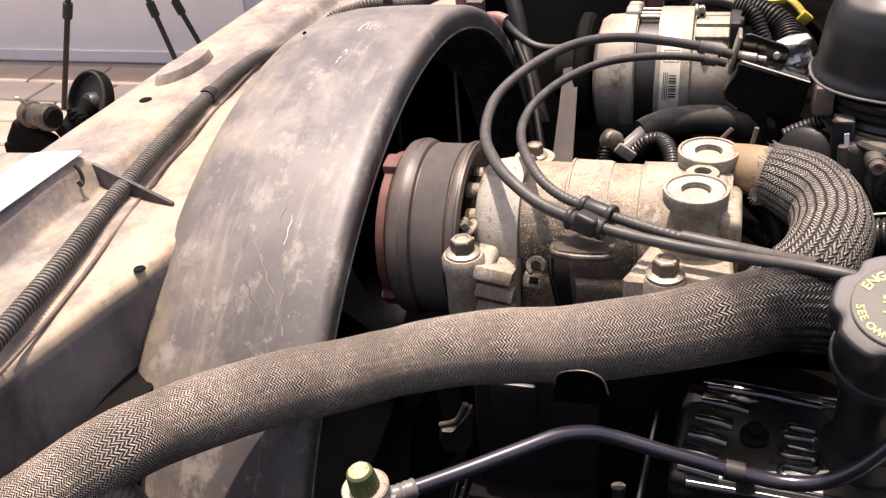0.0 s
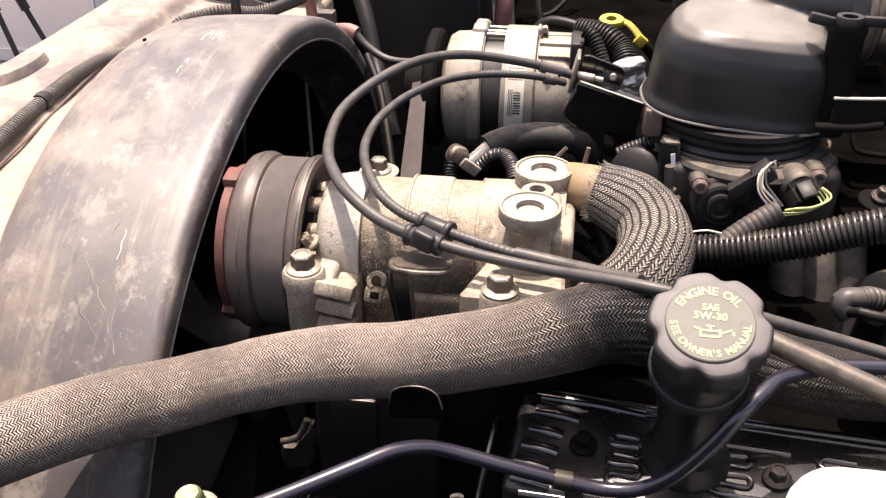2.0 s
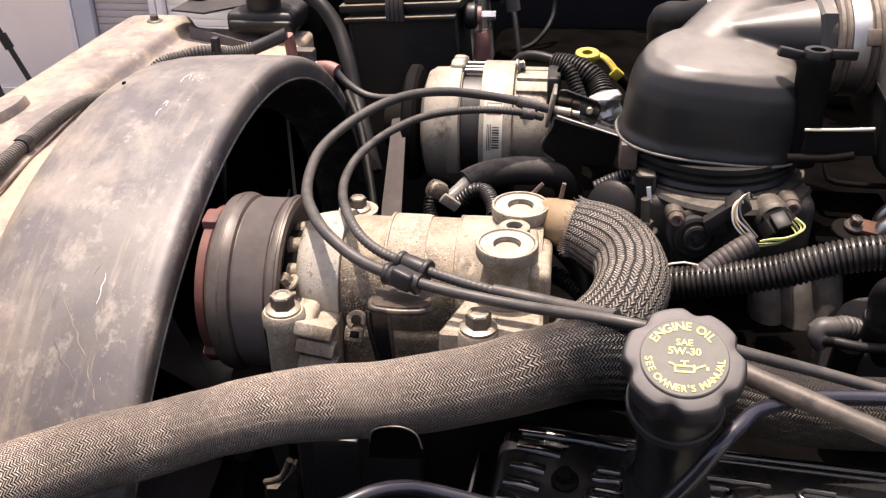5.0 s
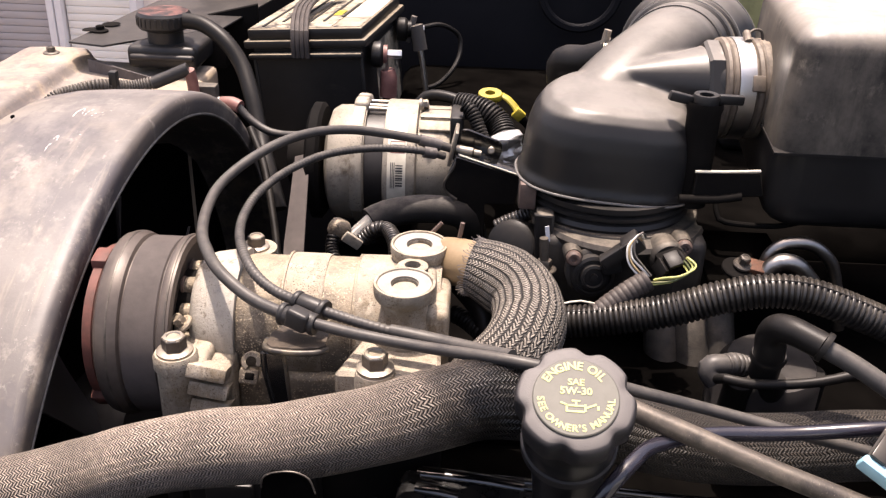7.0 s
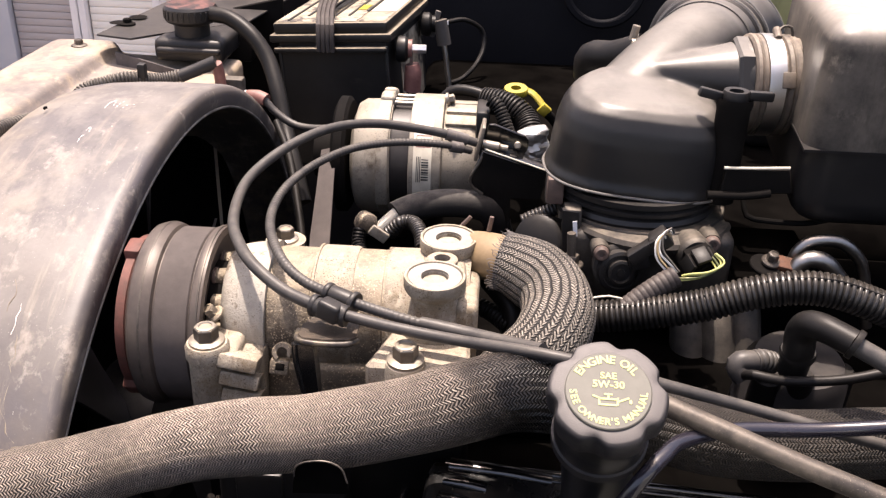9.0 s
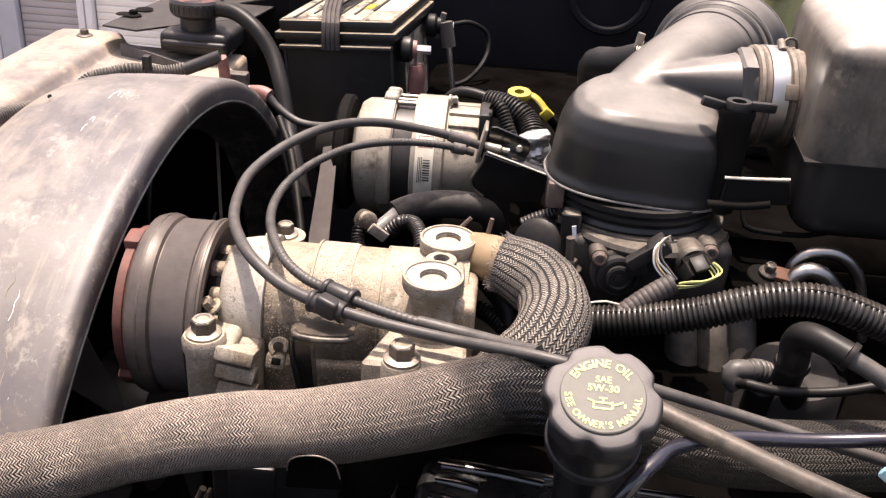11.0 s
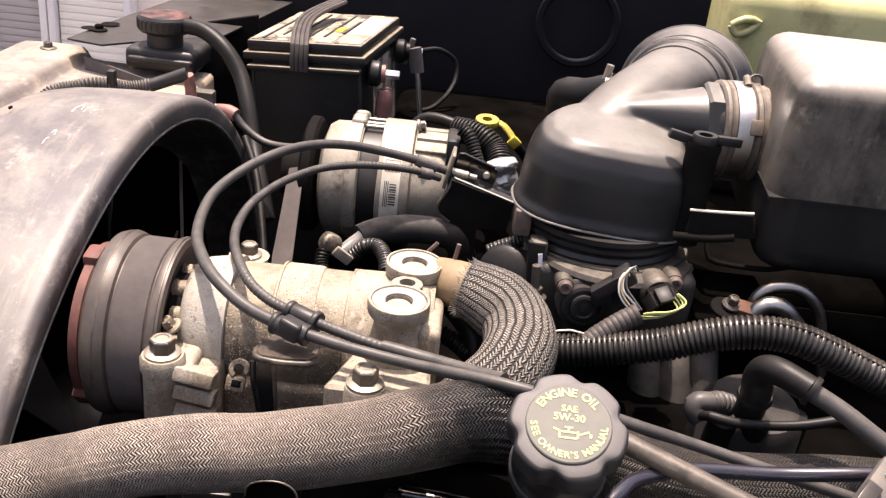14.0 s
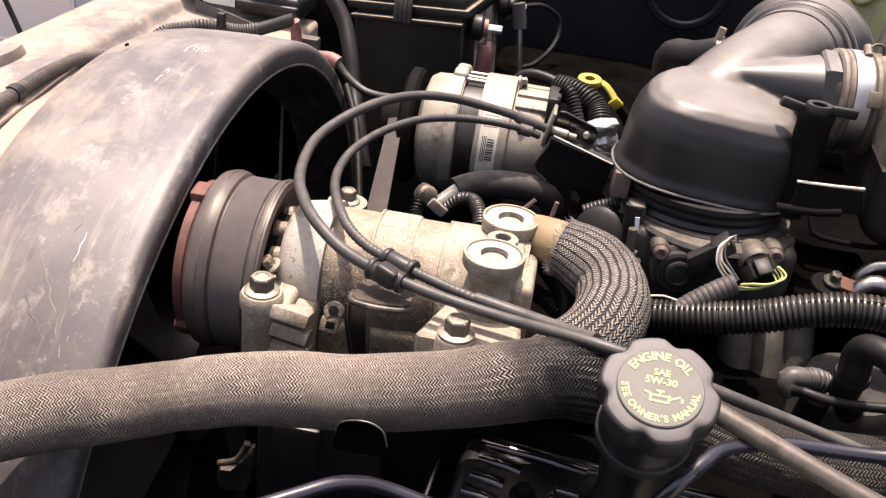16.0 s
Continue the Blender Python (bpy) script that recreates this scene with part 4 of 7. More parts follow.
for a in (150, 115, 75, 35):
    aa = radians(a)
    o = Vector((0, math.cos(aa), math.sin(aa)))
    part("bolt_boss", sweep(bmesh.new(), [Vector(cx(-0.134)) + o * 0.037, Vector(cx(-0.120)) + o * 0.039, Vector(cx(-0.104)) + o * 0.043], 0.0078, segs=20, step=0.004), M_ALU_DIRTY, comp, angle=50)
bm = bmesh.new()
plate(bm, [(0.0415, 0.655), (0.047, 0.671), (0.0425, 0.680), (0.049, 0.690), (0.047, 0.704), (0.062, 0.704), (0.0600, 0.692), (0.0650, 0.680), (0.0590, 0.669), (0.060, 0.655)], 0.012, Matrix.Translation((0, 0, 0.9775)), 0.0012)
part("port_bridge", bm, M_ALU, comp, "cast bridge between the ports")
# service ports on the rear head
bm = turned([(0, -0.065), (0.0270, -0.065), (0.0255, -0.050), (0.0205, -0.034), (0.0182, -0.022), (0.0186, -0.012), (0, -0.012)], (0.0485, 0.645, 0.994), (0, -0.02, 1), 36)
part("port_boss", bm, M_ALU, comp)
part("port_boss", turned([(0, -0.065), (0.0270, -0.065), (0.0255, -0.050), (0.0205, -0.034), (0.0182, -0.022), (0.0186, -0.012), (0, -0.012)], (0.055, 0.713, 0.994), (0, -0.02, 1), 36), M_ALU, comp)
part("port_web", box((0.034, 0.650, 0.93), (0.072, 0.715, 0.983), 0.006, 3), M_ALU, comp)
part("rear_lug", box((0.064, 0.636, 0.880), (0.083, 0.70, 0.972), 0.006, 3), M_ALU, comp)
for p, nm in (((0.0485, 0.645, 0.994), "port_ring"), ((0.055, 0.713, 0.994), "port_ring")):
    ring = part(nm, turned([(0, -0.0145), (0.0190, -0.0145), (0.0222, -0.0125), (0.0236, -0.0100), (0.0242, -0.0020), (0.0236, 0.0), (0.0218, 0.0), (0.0210, -0.002), (0.0115, -0.002), (0.0105, -0.003), (0.0100, -0.010), (0, -0.010)], p, (0, -0.02, 1), 40), M_ALU, comp)
    part("sealing_face", turned([(0.0108, -0.0016), (0.0206, -0.0016), (0.0206, -0.0008), (0.0108, -0.0008), (0.0108, -0.0016)], p, (0, -0.02, 1), 40), M_FACE, ring, "bright machined sealing face")
    part("port_plug", turned([(0, -0.0075), (0.0098, -0.0075), (0.0095, -0.0050), (0, -0.0045)], p, (0, -0.02, 1), 24), M_ALU_CLEAN, ring, "grey port plug")
part("thread_boss", turned([(0, -0.012), (0.0125, -0.012), (0.0125, -0.001), (0.011, 0), (0.0065, 0), (0.006, -0.008), (0, -0.008)], (0.052, 0.679, 0.9915), (0, 0, 1), 28), M_ALU, comp, "threaded boss between the ports")
part("lower_case", box((-0.087, 0.642, 0.842), (0.030, 0.70, 0.905), 0.006, 3), M_ALU_DIRTY, comp, "sand-crusted lower case")
# small square clip on the shell
clip_at = Matrix.Translation((-0.071, 0.624, 0.916)) @ pose(0, 0, 0, -18, 8, 6)
body = part("connector_clip", block(bmesh.new(), (0.0150, 0.012, 0.0125), clip_at, 0.0022, 2), M_ALU_DIRTY, comp, "small dusty clip with an open jaw")
part("clip_hole", block(bmesh.new(), (0.0075, 0.004, 0.0062), clip_at @ Matrix.Translation((0.0005, -0.0046, 0.0008)), 0.001), M_DARK, body)
bm = bmesh.new()
lathe(bm, [(0.0042, -0.0045), (0.0072, -0.0045), (0.0080, -0.003), (0.0080, 0.003), (0.0072, 0.0045), (0.0042, 0.0045), (0.0042, -0.0045)], toward((-0.0690, 0.627, 0.927), (0.1, -0.85, 0.5)), 20, (-35, 235))
part("clip_jaw", bm, M_ALU_DIRTY, body)

# rear fitting and woven hoses
solo("hose_fitting", tube([(0.066, 0.730, 0.966), (0.078, 0.722, 0.974), (0.096, 0.708, 0.979), (0.112, 0.699, 0.978)], 0.0203, segs=28), M_FITTING, "tan sleeve of the hose end on the compressor", "hose fitting")
HOSE_B = [(0.101, 0.703, 0.9795), (0.111, 0.699, 0.9785), (0.128, 0.690, 0.9745), (0.1415, 0.675, 0.9690), (0.1455, 0.648, 0.9610), (0.1365, 0.6230, 0.9520), (0.1185, 0.6100, 0.9370), (0.100, 0.606, 0.915)]
hb = thing("braided_hose", "grey woven heat sleeve hose bending from the compressor", "hose", HOSE_B[4], "woven hoses")
part("sleeve", tube(HOSE_B, 0.0290, segs=48, step=0.004, shape=lambda s: (1.0 + 0.012 * math.sin(s * 90)) * (0.83 + 0.17 * min(1.0, s / 0.03))), M_BRAID_GREY, hb)
fray = bmesh.new()
fa, fb = Vector(HOSE_B[0]), Vector(HOSE_B[1])
fm = toward(fa, fa - fb)
for k in range(64):
    a = 2 * math.pi * k / 64
    o = Vector((math.cos(a), math.sin(a), 0))
    e = random.uniform(-0.15, 0.15)
    sweep(fray, [fm @ (o * 0.0246 + Vector((0, 0, -0.006))), fm @ (o * 0.0249 + Vector((0, 0, 0.002))), fm @ (Vector((math.cos(a + e), math.sin(a + e), 0)) * random.uniform(0.0236, 0.0275) + Vector((0, 0, random.uniform(0.002, 0.006))))], 0.00035, segs=4, step=0.004)
part("frayed_end", fray, M_SHROUD, hb, "frayed strands at the sleeve's end", flat=True)
HOSE_A = [(-0.378, 0.315, 0.873), (-0.353, 0.355, 0.883), (-0.316, 0.398, 0.898), (-0.291, 0.430, 0.898), (-0.262, 0.459, 0.897), (-0.230, 0.484, 0.896), (-0.193, 0.505, 0.896), (-0.155, 0.524, 0.899), (-0.113, 0.530, 0.910), (-0.072, 0.534, 0.917), (-0.031, 0.536, 0.922), (0.007, 0.540, 0.929), (0.044, 0.545, 0.937), (0.080, 0.550, 0.948), (0.115, 0.556, 0.955), (0.167, 0.566, 0.948), (0.208, 0.575, 0.922), (0.261, 0.580, 0.905), (0.325, 0.585, 0.901), (0.408, 0.590, 0.906), (0.56, 0.60, 0.90)]
ha = thing("braided_hose", "brown-grey woven heat sleeve hose crossing the engine", "hose", HOSE_A[9], "woven hoses")
part("sleeve", tube(HOSE_A[:16], 0.0265, segs=56, step=0.004, shape=lambda s: 1.0 + 0.016 * math.sin(s * 31 + 1) + 0.010 * math.sin(s * 83) - 0.035 * math.exp(-((s - 0.315) / 0.012) ** 2) + 0.075 * min(1.0, max(0.0, (s - 0.42) / 0.12))), M_BRAID, ha)
part("rear_sleeve", tube(HOSE_A[14:], 0.0262, segs=44, step=0.005, shape=lambda s: 1.0 + 0.012 * math.sin(s * 31 + 1)), M_BRAID_DARK, ha, "darker oily rear sleeve")
# bracket lip below the hose
mb = thing("metal_bracket", "dark steel bracket tab with a worn bright rim", "bracket", (-0.012, 0.49, 0.88))
part("tab", plate(bmesh.new(), [(-0.031, 0.920), (-0.029, 0.932), (-0.023, 0.938), (-0.009, 0.939), (0.000, 0.934), (0.005, 0.922), (0.006, 0.912), (-0.032, 0.910)], 0.002, upright(0.4885), 0.0005), M_SHADE_BLACK, mb)
part("worn_rim", tube([(-0.030, 0.486, 0.926), (-0.029, 0.486, 0.933), (-0.023, 0.486, 0.938), (-0.009, 0.486, 0.940), (0.001, 0.486, 0.935), (0.005, 0.486, 0.923)], 0.0006, segs=8, step=0.003), M_TANTUBE, mb, "rubbed bright rim")

acc = thing("accessory_casting", "grimy dark accessory bracket casting below the woven hose", "casting", (-0.02, 0.58, 0.72))
part("upper_face", box((-0.115, 0.580, 0.728), (-0.012, 0.640, 0.856), 0.006, 3), M_BLACK, acc)
part("ledge", box((-0.121, 0.560, 0.722), (-0.012, 0.600, 0.734), 0.003, 2), M_DARK, acc, "dusty ledge of the casting")
part("lower_face", box((-0.119, 0.572, 0.560), (-0.016, 0.620, 0.722), 0.006, 3), M_BLACK, acc)
part("raised_pad", box((-0.100, 0.576, 0.775), (-0.062, 0.585, 0.846), 0.003, 2), M_BLACK, acc)
part("side_edge", tube([(0.007, 0.545, 0.784), (0.009, 0.540, 0.750), (0.006, 0.540, 0.702)], 0.0058, segs=10), M_TB, acc)
ten = thing("tensioner_arm", "bare metal tensioner arm beside the pulley", "tensioner", (-0.137, 0.600, 0.736))
part("arm", plate(bmesh.new(), [(-0.152, 0.775), (-0.140, 0.766), (-0.131, 0.784), (-0.124, 0.800), (-0.119, 0.790), (-0.121, 0.762), (-0.128, 0.748), (-0.150, 0.744), (-0.155, 0.756)], 0.012, upright(0.600), 0.003), M_TB, ten)
part("spring_end", tube([(-0.150, 0.592, 0.779), (-0.134, 0.590, 0.788), (-0.125, 0.590, 0.808)], 0.003, segs=10), M_TB, ten)
rb2 = thing("ribbed_belt", "black ribbed drive belt with painted rib highlights", "belt", (-0.144, 0.580, 0.668))
part("belt_back", plate(bmesh.new(), [(-0.137, 0.736), (-0.119, 0.738), (-0.150, 0.568), (-0.182, 0.560)], 0.004, upright(0.586), 0.001), M_BLACK, rb2)
# bright metal lines stand for the highlights on the belt's ribs
for k in range(5):
    o = k * 0.0036
    part("rib", tube([(-0.1345 + o, 0.581, 0.730 - 0.010 * (k % 2)), (-0.147 + o, 0.581, 0.680), (-0.158 + o, 0.581, 0.640), (-0.172 + o, 0.581, 0.575)], 0.0008, segs=6, step=0.02), M_BRIGHT, rb2, "bright line painted as a belt rib's highlight")

# ---- oil filler and valve cover ----
CN = Vector((-0.04, -0.44, 0.90)).normalized()
CAP = Vector((0.1647, 0.4866, 1.0095))
CM = toward(CAP, CN, (0, 1, 0)) @ pose(0, 0, 0, 0, 0, -3)
filler = thing("oil_filler", "dark plastic oil filler cap on a black filler neck", "oil filler", tuple(CAP - CN * 0.16))
bm = bmesh.new()
rows = []
for r, h in ((0.0, -0.003), (0.0262, -0.003), (0.0335, -0.0031), (0.0355, -0.0038), (0.0366, -0.0058), (0.0370, -0.0085), (0.0370, -0.013), (0.0360, -0.022), (0.0340, -0.025), (0.029, -0.026), (0.0, -0.026)):
    row = []
    for k in range(96):
        a = 2 * math.pi * k / 96
        g = max(0.0, math.cos(6 * (a - radians(17)))) ** 1.6
        rr = r * (1 - (0.115 if r > 0.034 else 0.075) * g) if r > 0.028 else r
        row.append(bm.verts.new(CM @ Vector((rr * math.cos(a), rr * math.sin(a), h))))
    rows.append(row)
for a, b in zip(rows, rows[1:]):
    for k in range(96):
        bm.faces.new((a[k], a[(k + 1) % 96], b[(k + 1) % 96], b[k]))
bmesh.ops.remove_doubles(bm, verts=bm.verts[:], dist=1e-6)
cap = part("cap", bm, M_CAP, filler, "scalloped dark grey cap", angle=50)
part("label_disc", turned([(0, -0.0012), (0.0255, -0.0012), (0.0262, -0.0018), (0.0262, -0.0032), (0, -0.0032)], CAP, CN, 64), M_CAPDISC, cap, "round printed disc")
bm = bmesh.new()


ADVANCE = {"W": 1.40, "M": 1.25, "O": 1.12, "G": 1.12, "N": 1.08, "U": 1.05, "A": 1.05, "'": 0.45, "I": 0.5, " ": 0.6, "S": 0.95, "E": 0.92, "L": 0.85}


def ring_text(bm, text, radius, size, a0, step, inward):
    """Letters on a ring, each given the room it needs."""
    at = a0
    for ch in text:
        room = step * ADVANCE.get(ch, 1.0)
        at += room / 2
        if ch != " ":
            a = radians(at)
            lettering(bm, ch, size, CM @ Matrix.Translation((radius * math.cos(a), radius * math.sin(a), -0.0009)) @ pose(0, 0, 0, 0, 0, at + (90 if inward else -90)))
        at += room / 2


ring_text(bm, "ENGINE OIL", 0.0208, 0.0078, 154, -13.6, False)
ring_text(bm, "SEE OWNER'S MANUAL", 0.0214, 0.0062, 182, 10.3, True)
lettering(bm, "SAE", 0.0062, CM @ Matrix.Translation((0, 0.0095, -0.0009)))
lettering(bm, "5W-30", 0.0068, CM @ Matrix.Translation((0, 0.0035, -0.0009)))
for x0, y0, w, h, t in ((0.000, -0.0062, 0.011, 0.0012, 0), (0.000, -0.0100, 0.010, 0.0012, 0), (-0.0055, -0.0080, 0.0012, 0.005, 0), (0.0055, -0.0075, 0.0012, 0.005, 0), (0.009, -0.0062, 0.007, 0.0012, 24), (-0.0075, -0.0050, 0.004, 0.0012, -20), (0.0, -0.0045, 0.0012, 0.003, 0), (0.0, -0.0030, 0.005, 0.0011, 0), (0.0132, -0.0072, 0.0014, 0.0026, 0)):
    block(bm, (w, h, 0.0002), CM @ Matrix.Translation((x0, y0, -0.0009)) @ pose(0, 0, 0, 0, 0, t), 0)
part("cap_print", bm, M_YELLOW, cap, "pale yellow lettering and oil can sign", flat=True)
part("cap_mark", turned([(0, 0), (0.0016, 0.0002), (0.0012, 0.0008), (0, 0.001)], CM @ Vector((0.0005, -0.0295, -0.0045)), CN, 12), M_WHITE, cap, "small pale chip")
part("neck", turned([(0.022, -0.025), (0.0275, -0.027), (0.0275, -0.046), (0.0285, -0.048), (0.0300, -0.052), (0.0305, -0.066), (0.0290, -0.069), (0.0, -0.069)], CAP, CN, 44), M_NECK, filler, "black filler neck")
part("collar", turned([(0.0300, -0.0565), (0.0316, -0.058), (0.0316, -0.0655), (0.0300, -0.067)], CAP, CN, 44), M_CAP, filler)
VB = Vector((0.1727, 0.5347, 0.8585))
VN = Vector((-0.02, -0.18, 0.98)).normalized()
VM = toward(VB, VN, (0.085, 1, 0))
part("lower_neck", tube([CAP - CN * 0.066, CAP - CN * 0.085, VB + VN * 0.045, VB + VN * 0.015, VB - VN * 0.004], 0.0255, segs=40, step=0.006, shape=lambda q: 1.05 - 0.10 * min(1.0, q / 0.02)), M_NECK, filler)
part("foot_ring", lathe(bmesh.new(), [(0.0240, 0.016), (0.0262, 0.010), (0.0305, 0.0045), (0.0312, 0.0015), (0.0308, -0.003), (0.0, -0.003)], VM, 44), M_NECK, filler)

cover = thing("valve_cover", "glossy black stamped valve cover with ribs", "valve cover", tuple(VB - VN * 0.05))


def vm(x, y, z):
    return VM @ Vector((x, y, z))


part("pressed_top", block(bmesh.new(), (0.58, 0.094, 0.05), VM @ Matrix.Translation((0.165, -0.0035, -0.0250)), 0.009, 5), M_COVER, cover)
rim = [(0.10 + sx * (0.215 + 0.030 * math.cos(radians(a))), sy * (0.048 + 0.030 * math.sin(radians(a)))) for sx, sy, aa in ((1, 1, (0, 30, 60, 90)), (-1, 1, (90, 60, 30, 0)), (-1, -1, (0, 30, 60, 90)), (1, -1, (90, 60, 30, 0))) for a in aa]
# flange colour carries shade instead of the cover's satin black
part("flange", plate(bmesh.new(), rim, 0.008, VM @ Matrix.Translation((0.0, 0.0, -0.050)), 0.003), M_SHADE_BLACK, cover)
part("flange_bead", tube([vm(x, y, -0.046) for x, y in rim[5:12]], 0.0035, segs=10, step=0.004), M_GLOSS, cover, "glossy rounded flange edge")


def serpentine(x, y, n, w, gap, lead=0.0):
    """A raised bead that doubles back on itself."""
    pts = []
    for i in range(n):
        xs = (-w / 2, w / 2) if i % 2 else (w / 2, -w / 2)
        pts += [vm(x + xs[0] + (lead if i in (0, n - 1) and xs[0] > 0 else 0), y - i * gap, 0.0), vm(x + xs[1] + (lead if i == n - 1 and xs[1] > 0 else 0), y - i * gap, 0.0)]
    return pts


for y, x0, x1 in ((0.037, -0.108, -0.030), (0.022, -0.110, -0.078), (0.005, -0.112, -0.088), (-0.011, -0.115, -0.090), (-0.026, -0.118, -0.094), (-0.040, -0.118, -0.092)):
    part("bead", sweep(bmesh.new(), [vm(x0, y + 0.002, -0.0005), vm((x0 + x1) / 2, y, 0.0008), vm(x1, y - 0.001, -0.0015)], 0.0062, segs=16, step=0.003, squash=0.62), M_GLOSS, cover)
for x, y, n, w, lead in ((-0.042, 0.010, 6, 0.018, 0.0), (0.032, 0.016, 6, 0.020, 0.030), (0.105, 0.016, 6, 0.022, 0.0), (0.26, 0.016, 6, 0.022, 0.0)):
    part("bead", sweep(bmesh.new(), serpentine(x, y, n, w, 0.0086, lead), 0.0031, segs=12, step=0.002, squash=0.8), M_GLOSS, cover)
for x, y, m in ((-0.072, -0.004, M_DARK), (0.062, -0.007, M_TB), (0.225, -0.007, M_TB)):
    add_bolt(cover, vm(x, y, 0.001), VN, 0.0066, 0.0100, 0.007, mat=m)
for y, z, r in ((0.0415, -0.0035, 0.0040), (0.0335, -0.0005, 0.0020), (-0.0480, -0.0050, 0.0045), (-0.0420, -0.0010, 0.0018)):
    part("edge_bead", tube([vm(-0.112, y, z - 0.002), vm(-0.04, y, z), vm(0.1, y, z), vm(0.44, y, z)], r, segs=12, step=0.02), M_GLOSS, cover, "glossy rolled edge")
part("hose_rest", block(bmesh.new(), (0.012, 0.010, 0.022), VM @ Matrix.Translation((-0.074, -0.046, 0.004)), 0.002), M_TB, cover, "bare metal hose rest")

# ---- control cables ----
CABLE_1 = [(0.073, 0.990, 0.974), (0.036, 0.985, 0.985), (-0.001, 0.975, 0.994), (-0.036, 0.960, 1.002), (-0.069, 0.935, 1.007), (-0.098, 0.900, 1.007), (-0.123, 0.860, 1.001), (-0.140, 0.820, 0.992), (-0.140, 0.775, 0.988), (-0.128, 0.718, 0.992), (-0.113, 0.680, 0.994), (-0.098, 0.655, 0.992), (-0.081, 0.640, 0.986), (-0.063, 0.628, 0.981), (-0.040, 0.617, 0.978), (-0.025, 0.612, 0.976)]
CABLE_1B = [(-0.025, 0.612, 0.976), (0.016, 0.600, 0.974), (0.067, 0.586, 0.9745), (0.1300, 0.5548, 0.9868), (0.1766, 0.5498, 0.9808), (0.2165, 0.553, 0.9685), (0.268, 0.558, 0.953), (0.323, 0.553, 0.942), (0.387, 0.550, 0.928)]
CABLE_2 = [(0.064, 0.985, 0.967), (0.038, 0.975, 0.976), (0.004, 0.965, 0.981), (-0.028, 0.950, 0.984), (-0.060, 0.920, 0.987), (-0.088, 0.880, 0.985), (-0.106, 0.835, 0.981), (-0.111, 0.795, 0.977), (-0.101, 0.735, 0.985), (-0.084, 0.682, 0.992), (-0.068, 0.655, 0.988), (-0.050, 0.642, 0.982), (-0.028, 0.630, 0.980), (-0.012, 0.624, 0.978), (0.018, 0.614, 0.975), (0.042, 0.610, 0.971)]
cable = thing("control_cable", "grey sheathed control cable looping over the compressor", "cable", CABLE_1B[0], "control cables")
part("sheath", tube(CABLE_1, 0.0049, segs=14, step=0.006), M_CABLE, cable)
part("rigid_sheath", tube(CABLE_1B, 0.0043, segs=14, step=0.008), M_CABLE, cable)
cable2 = thing("control_cable", "ribbed grey control cable looping over the compressor", "cable", CABLE_2[-1], "control cables")
part("sheath", sweep(bmesh.new(), CABLE_2, 0.0042, segs=12, step=0.0010, shape=lambda s: 1.0 - 0.05 * math.cos(2 * math.pi * s / 0.0042)), M_CABLE, cable2)
part("thick_sleeve", tube([(0.041, 0.610, 0.972), (0.078, 0.600, 0.971), (0.1095, 0.5813, 0.9763), (0.1295, 0.5640, 0.9838)], 0.0055, segs=14, step=0.01, shape=lambda s: 1.0 if s > 0.004 else 0.9), M_CABLE, cable2)
for c, pts in ((cable, (((0.059, 0.989, 0.978), (0.036, 0.985, 0.985)), )), (cable2, (((0.054, 0.982, 0.971), (0.041, 0.978, 0.974)), ))):
    for a, b in pts:
        part("ferrule", tube([a, b], 0.0064, segs=14, shape=lambda s: 1.0), M_SHROUD, c, "grey end ferrule")
clipm = Matrix.Translation((-0.025, 0.614, 0.980)) @ pose(0, 0, 0, -8, 12, -22)
clip = thing("cable_clip", "black plastic double clip holding the two cables", "cable clip", (-0.022, 0.622, 0.962))
part("clip_body", block(bmesh.new(), (0.0185, 0.014, 0.015), clipm @ Matrix.Translation((0.0, -0.003, -0.003)), 0.003, 3), M_BLACK, clip)
along1, along2 = Vector(CABLE_1B[1]) - Vector(CABLE_1[-2]), Vector(CABLE_2[13]) - Vector(CABLE_2[11])
part("clip_jaw", turned([(0.0045, -0.013), (0.0072, -0.012), (0.0078, -0.010), (0.0078, 0.010), (0.0072, 0.012), (0.0045, 0.013), (0.0045, -0.013)], (-0.027, 0.613, 0.976), along1, 28), M_BLACK, clip)
part("clip_jaw", turned([(0.0045, -0.012), (0.0068, -0.011), (0.0074, -0.009), (0.0074, 0.009), (0.0068, 0.011), (0.0045, 0.012), (0.0045, -0.012)], (-0.022, 0.630, 0.978), along2, 28), M_BLACK, clip)
for a, rr, dd in (((-0.040, 0.618, 0.977), 0.0088, along1), ((-0.032, 0.634, 0.979), 0.0086, along2), ((-0.011, 0.624, 0.977), 0.0096, along2), ((-0.016, 0.610, 0.974), 0.0084, along1)):
    part("clip_flange", turned([(0.0042, -0.0022), (rr * 0.92, -0.0022), (rr, -0.001), (rr, 0.001), (rr * 0.92, 0.0022), (0.0042, 0.0022), (0.0042, -0.0022)], a, dd, 28), M_BLACK, clip)
stand = thing("clip_bracket", "thin oily steel bracket under the cable clip", "bracket", (-0.041, 0.600, 0.943))
bm = bmesh.new()
plate(bm, [(-0.051, 0.604), (-0.047, 0.5995), (-0.030, 0.5985), (-0.012, 0.6015), (-0.0065, 0.606), (-0.006, 0.632), (-0.020, 0.640), (-0.038, 0.636), (-0.050, 0.620)], 0.0022, Matrix.Translation((0, 0, 0.9585)), 0.0006)
part("top_tab", bm, M_GRIME, stand)
